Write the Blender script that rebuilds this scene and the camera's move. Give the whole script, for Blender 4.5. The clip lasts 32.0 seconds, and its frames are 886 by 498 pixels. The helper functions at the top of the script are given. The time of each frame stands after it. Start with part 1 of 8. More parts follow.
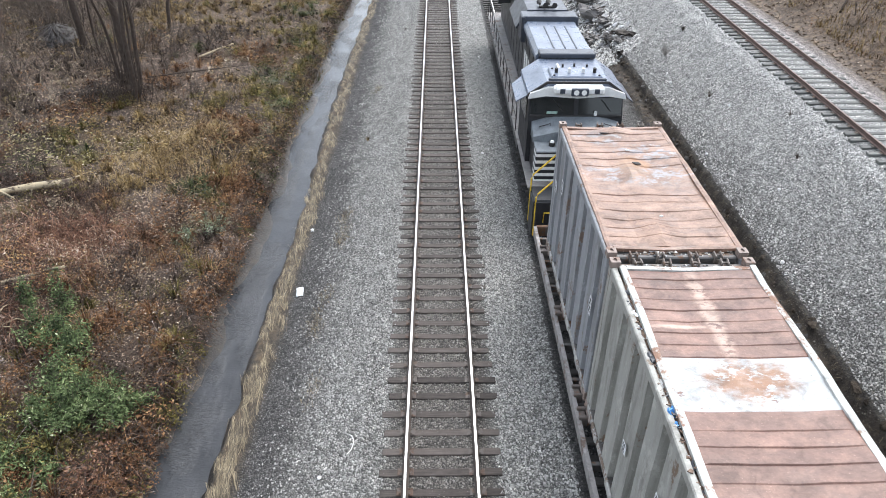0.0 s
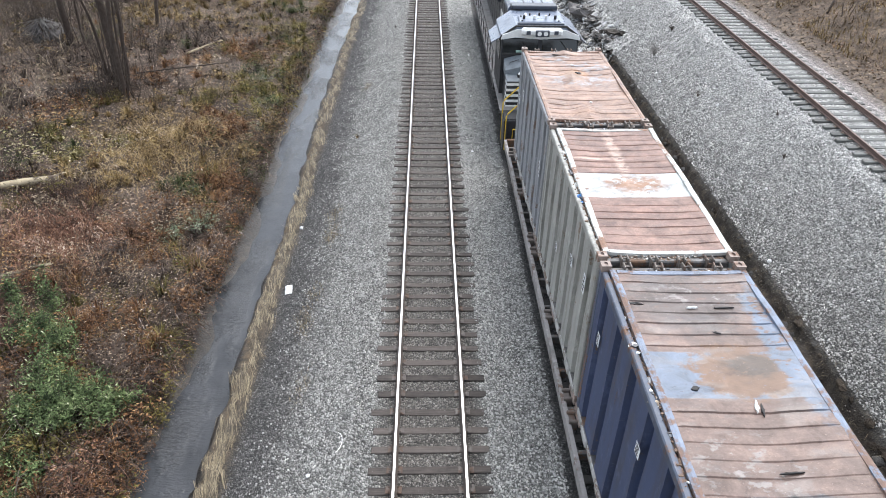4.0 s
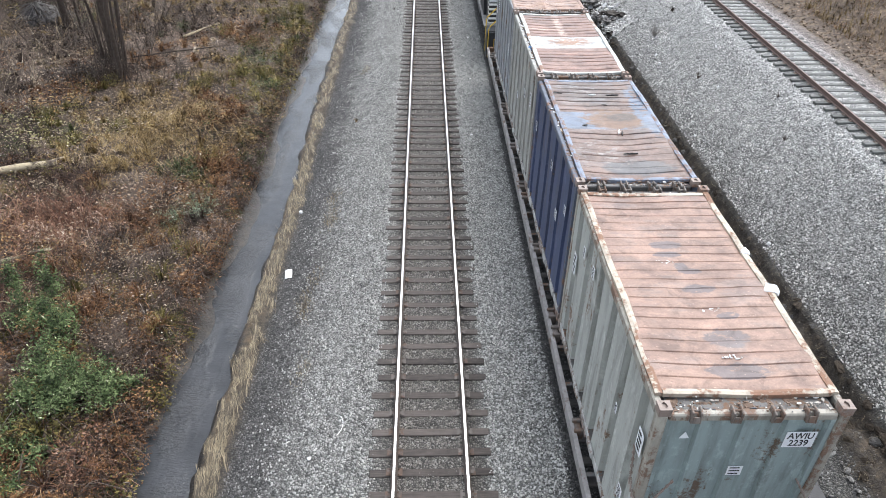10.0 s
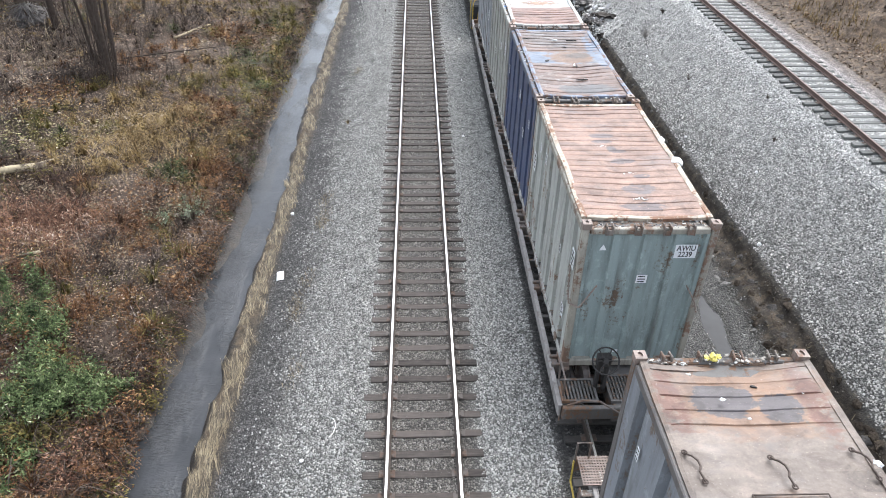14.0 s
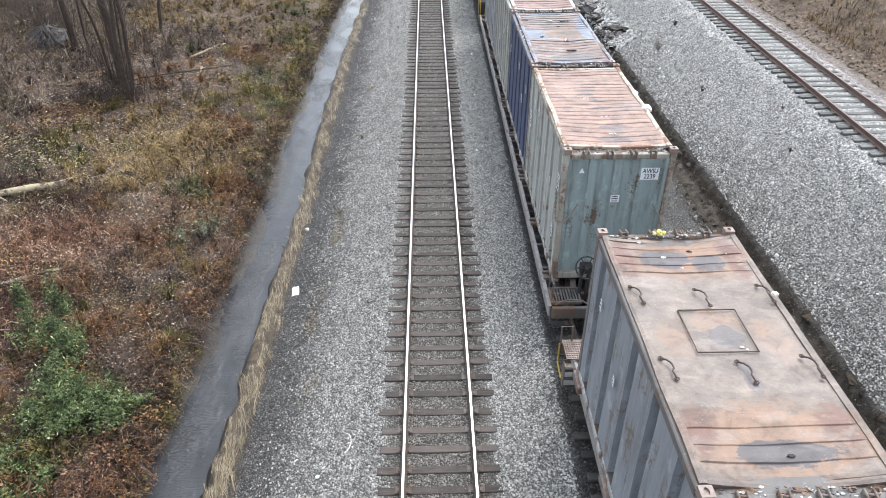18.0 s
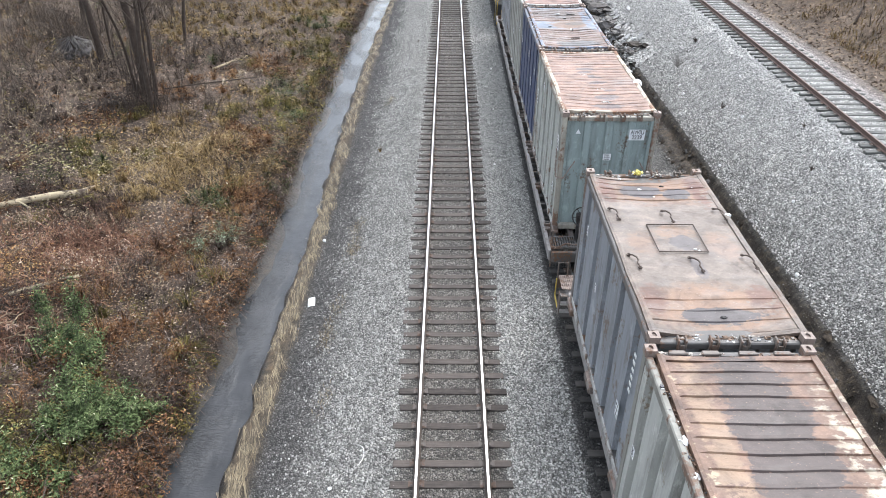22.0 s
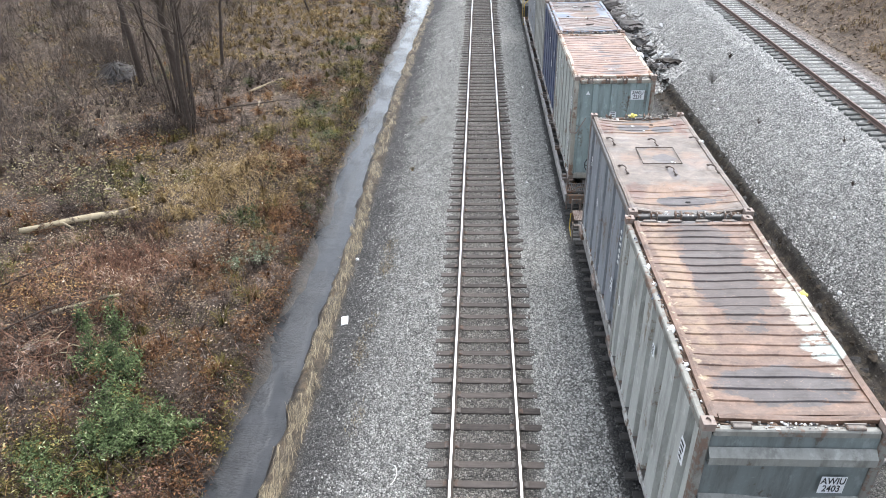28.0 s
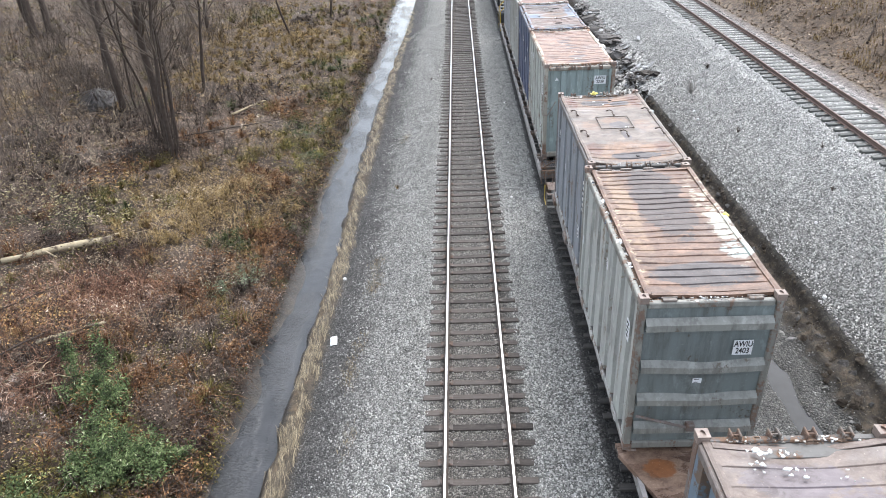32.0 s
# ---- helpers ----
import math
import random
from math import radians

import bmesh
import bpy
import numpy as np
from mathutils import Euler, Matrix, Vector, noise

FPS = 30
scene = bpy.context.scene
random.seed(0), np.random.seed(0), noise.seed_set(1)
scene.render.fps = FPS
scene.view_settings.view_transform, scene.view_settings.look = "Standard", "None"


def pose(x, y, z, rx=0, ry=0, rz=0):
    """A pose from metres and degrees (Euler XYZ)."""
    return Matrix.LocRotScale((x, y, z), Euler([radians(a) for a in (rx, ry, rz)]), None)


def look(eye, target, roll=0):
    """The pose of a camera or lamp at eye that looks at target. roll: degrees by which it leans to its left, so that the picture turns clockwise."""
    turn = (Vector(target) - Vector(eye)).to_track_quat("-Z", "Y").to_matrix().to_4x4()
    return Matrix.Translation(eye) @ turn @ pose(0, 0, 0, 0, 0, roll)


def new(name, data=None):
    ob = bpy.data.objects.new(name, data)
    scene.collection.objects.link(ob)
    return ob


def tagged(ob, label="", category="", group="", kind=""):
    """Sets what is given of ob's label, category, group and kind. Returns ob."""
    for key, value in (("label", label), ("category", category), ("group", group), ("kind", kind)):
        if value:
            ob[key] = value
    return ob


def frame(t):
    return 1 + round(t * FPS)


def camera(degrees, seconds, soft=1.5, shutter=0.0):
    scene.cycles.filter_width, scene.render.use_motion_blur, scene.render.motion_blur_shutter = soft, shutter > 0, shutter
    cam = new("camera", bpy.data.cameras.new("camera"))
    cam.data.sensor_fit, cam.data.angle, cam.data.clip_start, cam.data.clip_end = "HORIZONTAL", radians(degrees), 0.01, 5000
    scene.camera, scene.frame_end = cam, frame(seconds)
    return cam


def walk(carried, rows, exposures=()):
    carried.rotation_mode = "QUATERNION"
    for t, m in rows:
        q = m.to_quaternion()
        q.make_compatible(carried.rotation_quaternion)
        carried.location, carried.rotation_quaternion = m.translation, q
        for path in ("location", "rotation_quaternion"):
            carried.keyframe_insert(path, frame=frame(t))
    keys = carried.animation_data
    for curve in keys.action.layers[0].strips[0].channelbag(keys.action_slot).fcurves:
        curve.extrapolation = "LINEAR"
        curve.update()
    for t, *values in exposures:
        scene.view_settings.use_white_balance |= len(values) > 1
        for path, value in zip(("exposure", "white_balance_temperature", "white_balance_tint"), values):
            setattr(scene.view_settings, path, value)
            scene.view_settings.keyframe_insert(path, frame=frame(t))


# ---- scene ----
# ---- camera ----
EYE = (-0.13, 0.0, 11.97)


def aim(yaw, pitch, roll):
    """Camera pose on the bridge: degrees to the left, below the horizon, and of lean."""
    return pose(*EYE, 90 - pitch, 0, yaw) @ pose(0, 0, 0, 0, 0, roll)


cam = camera(65.31, 32.0, soft=0.95)
walk(cam, [(t, aim(a, b, c)) for t, a, b, c in (
    (0, -0.74, 33.51, 0.50),
    (0.5, -0.54, 33.41, 0.57),
    (1, -0.57, 33.53, 0.72),
    (1.5, -0.68, 33.70, 0.71),
    (2, -0.84, 33.78, 1.05),
    (2.5, -0.99, 33.81, 0.93),
    (3, -1.19, 33.86, 0.74),
    (3.5, -1.63, 33.76, 1.17),
    (5.5, -2.09, 33.55, 1.11),
    (6, -1.85, 33.78, 1.07),
    (6.5, -1.66, 34.14, 0.78),
    (7, -1.51, 34.47, 0.39),
    (7.5, -1.36, 34.77, 0.28),
    (8, -1.34, 35.00, 0.23),
    (8.5, -1.44, 35.07, 0.57),
    (9, -1.54, 35.03, 0.96),
    (9.5, -1.72, 35.01, 1.01),
    (10, -1.87, 35.00, 1.08),
    (10.5, -1.98, 34.96, 0.77),
    (11, -2.00, 34.89, 1.02),
    (11.5, -2.09, 34.78, 1.21),
    (12, -2.20, 34.64, 1.28),
    (12.5, -2.43, 34.49, 1.51),
    (13, -2.57, 34.55, 1.35),
    (13.5, -2.62, 34.67, 1.28),
    (14, -2.67, 34.87, 1.36),
    (14.5, -2.62, 35.04, 1.52),
    (16.5, -2.09, 34.82, -1.15),
    (17, -1.74, 34.42, 0.23),
    (17.5, -1.43, 34.02, 0.34),
    (18, -1.21, 33.71, 0.05),
    (18.5, -0.94, 33.42, 0.06),
    (19, -0.77, 33.22, 0.11),
    (19.5, -0.56, 33.04, -0.03),
    (20, -0.50, 32.92, -0.03),
    (20.5, -0.46, 32.74, -0.15),
    (21, -0.45, 32.40, 0.01),
    (21.5, -0.30, 32.30, 0.16),
    (22, 0.41, 32.61, 0.11),
    (22.5, 1.78, 32.79, 0.18),
    (23, 2.86, 32.84, 0.03),
    (23.5, 3.01, 32.89, 0.25),
    (24, 3.13, 32.95, 0.87),
    (24.5, 3.22, 33.23, 0.60),
    (25, 3.49, 33.34, 0.07),
    (25.5, 3.80, 33.27, 0.13),
    (27.5, 3.66, 31.56, -0.71),
    (28, 3.54, 31.05, -1.73),
    (28.5, 3.46, 30.52, -1.73),
    (29, 3.34, 30.07, -1.94),
    (29.5, 3.38, 29.73, -2.11),
    (30, 3.34, 29.57, -1.57),
    (30.5, 3.21, 29.59, -1.49),
    (31, 2.66, 29.63, -2.51),
    (31.5, 2.22, 29.60, -2.95),
    (32, 2.23, 29.71, -2.87),
)], exposures=[(0, 1.72, 6330, 9), (11, 1.72 + 0.02, 6330, 9), (14, 1.72 + 0.13, 6330, 9), (25, 1.72 + 0.14, 6330, 9), (28, 1.72 + 0.19, 6330, 9), (32, 1.72 + 0.19, 6330, 9)])

# ---- world and light: an overcast day ----
world = bpy.data.worlds.new("overcast_sky")
scene.world = world
world.use_nodes = True
wn, wl = world.node_tree.nodes, world.node_tree.links
sky = wn.new("ShaderNodeTexSky")
sky.sky_type, sky.sun_disc = "NISHITA", False
sky.sun_elevation, sky.sun_rotation = radians(58), radians(35)
sky.air_density, sky.dust_density, sky.ozone_density = 1.0, 2.0, 1.0
soft_sky = wn.new("ShaderNodeHueSaturation")
soft_sky.inputs["Saturation"].default_value = 0.4
wl.new(sky.outputs[0], soft_sky.inputs["Color"])
wl.new(soft_sky.outputs[0], wn["Background"].inputs["Color"])
wn["Background"].inputs["Strength"].default_value = 0.13
sun = new("sun", bpy.data.lights.new("sun", "SUN"))
sun.data.energy, sun.data.angle, sun.data.color = 0.75, radians(50), (1.0, 0.985, 0.97)
sun.matrix_basis = look((0, 0, 30), (-3.5, -5.5, 20.0))

# ---- the train's way ----
TRAIN_X = 4.37
RUN = ((0, -8.15), (1.5, -5.86), (3, -3.58), (5.5, 0.15), (7, 2.30), (8.5, 4.37), (10, 6.33), (11.5, 8.17), (13, 9.89), (14.5, 11.49), (16.5, 13.42), (18, 14.76), (19.5, 16.04), (21, 17.27), (22.5, 18.48), (24, 19.69), (25.5, 20.89), (27.5, 22.49), (29, 23.72), (30.5, 24.96), (32, 26.22))


def along(t):
    """Metres that the train has gone at t seconds."""
    return float(np.interp(t, [r[0] for r in RUN], [r[1] for r in RUN]))


# ---- mesh building ----
class Mb:
    """A mesh in the making: vertices and faces."""

    def __init__(self):
        self.v, self.f = [], []

    def add(self, verts, faces):
        n = len(self.v)
        self.v += [tuple(p) for p in verts]
        self.f += [tuple(i + n for i in q) for q in faces]
        return self

    def box(self, x0, x1, y0, y1, z0, z1, bev=0.0, m=None):
        """A box, its edges cut by bev."""
        if bev <= 0:
            v = [(x, y, z) for z in (z0, z1) for y in (y0, y1) for x in (x0, x1)]
            f = [(0, 2, 3, 1), (4, 5, 7, 6), (0, 1, 5, 4), (2, 6, 7, 3), (0, 4, 6, 2), (1, 3, 7, 5)]
        else:
            c = Vector(((x0 + x1) / 2, (y0 + y1) / 2, (z0 + z1) / 2))
            h = Vector(((x1 - x0) / 2, (y1 - y0) / 2, (z1 - z0) / 2))
            b = min(bev, h.x * 0.9, h.y * 0.9, h.z * 0.9)
            v, idx = [], {}
            for sx in (-1, 1):
                for sy in (-1, 1):
                    for sz in (-1, 1):
                        for a in range(3):
                            p = Vector((sx * (h.x - b * (a != 0)), sy * (h.y - b * (a != 1)), sz * (h.z - b * (a != 2))))
                            idx[sx, sy, sz, a] = len(v)
                            v.append(c + p)
            f = []
            for a in range(3):
                o = [k for k in range(3) if k != a]
                for s in (-1, 1):
                    q = []
                    for s1, s2 in ((-1, -1), (1, -1), (1, 1), (-1, 1)):
                        k = [0, 0, 0]
                        k[a], k[o[0]], k[o[1]] = s, s1, s2
                        q.append(idx[k[0], k[1], k[2], a])
                    f.append(tuple(q))
                for s1 in (-1, 1):
                    for s2 in (-1, 1):
                        q = []
                        for s, w in ((-1, o[0]), (1, o[0]), (1, o[1]), (-1, o[1])):
                            k = [0, 0, 0]
                            k[a], k[o[0]], k[o[1]] = s, s1, s2
                            q.append(idx[k[0], k[1], k[2], w])
                        f.append(tuple(q))
            for sx in (-1, 1):
                for sy in (-1, 1):
                    for sz in (-1, 1):
                        f.append(tuple(idx[sx, sy, sz, a] for a in range(3)))
        if m is not None:
            v = [m @ Vector(p) for p in v]
        return self.add(v, f)

    def tube(self, pts, r, n=6, r1=None):
        """A round bar along points, tapering from r to r1."""
        r1 = r if r1 is None else r1
        pts = [Vector(p) for p in pts]
        rings = []
        for i, p in enumerate(pts):
            d = (pts[min(i + 1, len(pts) - 1)] - pts[max(i - 1, 0)]).normalized()
            u = d.cross(Vector((0, 0, 1)) if abs(d.z) < 0.9 else Vector((1, 0, 0))).normalized()
            w = d.cross(u)
            rr = r + (r1 - r) * i / max(1, len(pts) - 1)
            rings.append([p + (u * math.cos(k * math.tau / n) + w * math.sin(k * math.tau / n)) * rr for k in range(n)])
        v = [p for ring in rings for p in ring]
        f = [(i * n + k, i * n + (k + 1) % n, (i + 1) * n + (k + 1) % n, (i + 1) * n + k) for i in range(len(pts) - 1) for k in range(n)]
        f += [tuple(reversed(range(n))), tuple(range(len(v) - n, len(v)))]
        return self.add(v, f)

    def prism(self, profile, y0, y1, swap=False):
        """A profile of (x, z) drawn out along y (swap: of (y, z) along x)."""
        n = len(profile)
        v = [(y, a, b) if swap else (a, y, b) for y in (y0, y1) for a, b in profile]
        f = [(k, (k + 1) % n, n + (k + 1) % n, n + k) for k in range(n)] + [tuple(range(n)), tuple(reversed(range(n, 2 * n)))]
        return self.add(v, f)

    def sheet(self, nx, ny, place, thick=None):
        """A grid of nx by ny cells, each corner at place(u, w); thick: a second face that far along the third axis."""
        v = [place(i / nx, j / ny) for j in range(ny + 1) for i in range(nx + 1)]
        f = [(j * (nx + 1) + i, j * (nx + 1) + i + 1, (j + 1) * (nx + 1) + i + 1, (j + 1) * (nx + 1) + i) for j in range(ny) for i in range(nx)]
        if thick is not None:
            n = len(v)
            v += [Vector(p) + Vector(thick) for p in v]
            f += [tuple(reversed([k + n for k in q])) for q in f]
            edge = [i for i in range(nx)], [ny * (nx + 1) + i for i in range(nx)]
            for i in edge[0]:
                f.append((i, i + n, i + 1 + n, i + 1))
            for i in edge[1]:
                f.append((i, i + 1, i + 1 + n, i + n))
            for j in range(ny):
                a, b = j * (nx + 1), (j + 1) * (nx + 1)
                f.append((a, b, b + n, a + n))
                a, b = a + nx, b + nx
                f.append((a, a + n, b + n, b))
        return self.add(v, f)

    def data(self, name, material, smooth=False):
        me = bpy.data.meshes.new(name)
        me.from_pydata(self.v, [], self.f)
        me.materials.append(material)
        if smooth:
            me.polygons.foreach_set("use_smooth", [True] * len(me.polygons))
        me.update()
        if not smooth:
            bm = bmesh.new()
            bm.from_mesh(me)
            bmesh.ops.recalc_face_normals(bm, faces=bm.faces)
            bm.to_mesh(me)
            bm.free()
        return me


def part(name, mb, material, parent, label="", smooth=False, at=None):
    """One mesh object under a thing or a part."""
    ob = new(name, mb.data(name, material, smooth))
    ob.parent = parent
    if at is not None:
        ob.matrix_basis = at
    return tagged(ob, label)


def thing(name, label, category, m=None, group="", kind=""):
    """An Empty that carries the parts of one thing."""
    ob = new(name)
    ob.empty_display_size = 0.2
    if m is not None:
        ob.matrix_basis = m
    return tagged(ob, label, category, group, kind)


def solid(name, mb, material, label, category, m=None, group="", kind="", smooth=False):
    """A thing of one mesh."""
    ob = new(name, mb.data(name, material, smooth))
    if m is not None:
        ob.matrix_basis = m
    return tagged(ob, label, category, group, kind)


def cloud(name, verts, faces_per, count, material):
    """A mesh of count equal-sized pieces from arrays: verts (count, k, 3), faces_per the faces of one piece or of each."""
    k = verts.shape[1]
    fp = np.array(faces_per, dtype=np.int64)
    idx = ((fp if fp.ndim == 3 else fp[None]) + (np.arange(count) * k)[:, None, None]).reshape(-1)
    fp = fp[0] if fp.ndim == 3 else fp
    me = bpy.data.meshes.new(name)
    me.vertices.add(count * k)
    me.vertices.foreach_set("co", verts.reshape(-1).astype(np.float32))
    n, s = count * len(fp), fp.shape[1]
    me.loops.add(n * s)
    me.loops.foreach_set("vertex_index", idx.astype(np.int32))
    me.polygons.add(n)
    me.polygons.foreach_set("loop_start", (np.arange(n) * s).astype(np.int32))
    me.update(calc_edges=True)
    me.materials.append(material)
    return me


# ---- materials ----
class Nt:
    """Short writing for node materials."""

    def __init__(self, name):
        self.mat = bpy.data.materials.new(name)
        self.mat.use_nodes = True
        self.t = self.mat.node_tree
        self.bsdf = self.t.nodes["Principled BSDF"]

    def node(self, kind, **kw):
        n = self.t.nodes.new("ShaderNode" + kind)
        for k, v in kw.items():
            if k == "operation":
                n.operation = v
            elif k == "data_type":
                n.data_type = v
            elif k == "blend_type":
                n.blend_type = v
            elif k == "feature":
                n.feature = v
        return n

    def put(self, n, key, val):
        if isinstance(val, bpy.types.NodeSocket):
            self.t.links.new(val, n.inputs[key])
        elif isinstance(val, tuple) and len(val) == 3 and n.inputs[key].type == "RGBA":
            n.inputs[key].default_value = (*val, 1)
        else:
            n.inputs[key].default_value = val

    def coords(self, kind="Object"):
        return self.node("TexCoord").outputs[kind]

    def moved(self, vec, scale=(1, 1, 1)):
        m = self.node("Mapping")
        self.put(m, "Vector", vec)
        m.inputs["Scale"].default_value = scale
        return m.outputs[0]

    def noise(self, vec, scale, detail=4.0, rough=0.55, distort=0.0, color=False):
        n = self.node("TexNoise")
        self.put(n, "Vector", vec)
        n.inputs["Scale"].default_value, n.inputs["Detail"].default_value = scale, detail
        n.inputs["Roughness"].default_value, n.inputs["Distortion"].default_value = rough, distort
        return n.outputs["Color" if color else "Fac"]

    def voronoi(self, vec, scale, out="Distance", feature="F1"):
        n = self.node("TexVoronoi", feature=feature)
        self.put(n, "Vector", vec)
        n.inputs["Scale"].default_value = scale
        return n.outputs[out]

    def math(self, op, a, b=0.0, c=0.0):
        n = self.node("Math", operation=op)
        for i, v in enumerate((a, b, c)):
            self.put(n, i, v)
        return n.outputs[0]

    def ramp(self, fac, stops, ease=False):
        """stops: (position, value or colour)."""
        n = self.node("ValToRGB")
        self.put(n, "Fac", fac)
        if ease:
            n.color_ramp.interpolation = "EASE"
        e = n.color_ramp.elements
        while len(e) < len(stops):
            e.new(0.5)
        for el, (p, c) in zip(e, stops):
            el.position = p
        for el, (p, c) in zip(e, stops):
            el.color = (*c, 1) if isinstance(c, tuple) else (c, c, c, 1)
        return n.outputs[0]

    def step(self, fac, a, b):
        n = self.node("MapRange")
        n.interpolation_type = "SMOOTHSTEP"
        self.put(n, "Value", fac)
        n.inputs["From Min"].default_value, n.inputs["From Max"].default_value = a, b
        return n.outputs[0]

    def mix(self, fac, a, b, how="MIX"):
        n = self.node("Mix", data_type="RGBA", blend_type=how)
        self.put(n, 0, fac)
        self.put(n, 6, a)
        self.put(n, 7, b)
        return n.outputs[2]

    def bump(self, height, dist, strength=1.0, normal=None):
        n = self.node("Bump")
        self.put(n, "Height", height)
        n.inputs["Distance"].default_value, n.inputs["Strength"].default_value = dist, strength
        if normal is not None:
            self.t.links.new(normal, n.inputs["Normal"])
        return n.outputs[0]

    def xyz(self, vec):
        n = self.node("SeparateXYZ")
        self.put(n, 0, vec)
        return n.outputs

    def island(self):
        return self.node("NewGeometry").outputs["Random Per Island"]

    def chance(self):
        return self.node("ObjectInfo").outputs["Random"]

    def done(self, color=None, rough=None, metal=None, normal=None, **kw):
        for key, v in (("Base Color", color), ("Roughness", rough), ("Metallic", metal), ("Normal", normal)):
            if v is not None:
                self.put(self.bsdf, key, v)
        for k, v in kw.items():
            self.put(self.bsdf, k.replace("_", " "), v)
        return self.mat


def shifted(n):
    """Object coordinates, shifted at random from object to object."""
    v = n.node("VectorMath", operation="ADD")
    n.put(v, 0, n.coords())
    m = n.node("VectorMath", operation="SCALE")
    c = n.node("CombineXYZ")
    r = n.chance()
    for k, s in (("X", 37.0), ("Y", 91.0), ("Z", 53.0)):
        n.put(c, k, n.math("MULTIPLY", r, s))
    n.t.links.new(c.outputs[0], v.inputs[1])
    return v.outputs[0]


def plain(name, color, rough=0.6, metal=0.0, vary=0.25, scale=6.0, bump=0.002):
    """A worn single colour: stains at two scales and fine relief."""
    n = Nt(name)
    p = shifted(n)
    f = n.math("ADD", n.math("MULTIPLY", n.noise(p, scale), 0.6), n.math("MULTIPLY", n.noise(p, scale * 7), 0.4))
    lo, hi = tuple(c * (1 - vary) for c in color), tuple(min(1, c * (1 + vary)) for c in color)
    return n.done(n.ramp(f, [(0.3, lo), (0.7, hi)]), n.ramp(f, [(0.3, min(1, rough + 0.12)), (0.7, max(0.05, rough - 0.1))]), metal, n.bump(f, bump))


def rusted(name, paint, rust=(0.16, 0.065, 0.03), much=0.42, dirt=(0.05, 0.042, 0.035), rough=0.55, streak=True):
    """Painted steel that rusts: dirty paint, rust in patches and in runs down the sheet."""
    n = Nt(name)
    p = shifted(n)
    big, fine = n.noise(p, 1.3, 6, 0.62), n.noise(p, 14, 5, 0.6)
    runs = n.noise(n.moved(p, (4.5, 4.5, 0.6) if streak else (3, 3, 3)), 1.0, 6, 0.66)
    f = n.math("ADD", n.math("MULTIPLY", big, 0.45), n.math("ADD", n.math("MULTIPLY", fine, 0.25), n.math("MULTIPLY", runs, 0.3)))
    k = n.step(f, 0.5 + (0.5 - much) * 0.35, 0.56 + (0.5 - much) * 0.35)
    col = n.mix(n.step(runs, 0.42, 0.72), paint, tuple(c * 0.6 + d * 0.4 for c, d in zip(paint, dirt)))
    col = n.mix(n.math("MULTIPLY", n.step(fine, 0.55, 0.75), 0.35), col, tuple(min(1, c * 1.5 + 0.03) for c in paint))
    grime = n.math("MULTIPLY", n.step(n.noise(n.moved(p, (2.4, 2.4, 0.4) if streak else (2, 2, 2)), 1.0, 7, 0.7), 0.5, 0.68), 0.6)
    col = n.mix(grime, col, n.mix(0.75, col, dirt))
    worn = n.step(n.noise(n.moved(p, (2, 2, 1)), 1.7, 7, 0.7), 0.54, 0.66)
    col = n.mix(n.math("MULTIPLY", worn, 0.34), col, tuple(min(1, c * 1.7 + 0.05) for c in paint))
    scratch = n.step(n.noise(n.moved(p, (1.5, 1.5, 14)), 3.0, 4, 0.7), 0.66, 0.7)
    col = n.mix(n.math("MULTIPLY", scratch, 0.5), col, tuple(min(1, c * 0.6 + 0.16) for c in paint))
    col = n.mix(k, col, n.mix(fine, tuple(c * 0.55 for c in rust), tuple(c * 1.5 for c in rust)))
    return n.done(col, n.ramp(k, [(0, rough), (1, 0.85)]), 0.0, n.bump(n.math("ADD", n.math("MULTIPLY", fine, 0.4), k), 0.004, 0.6))


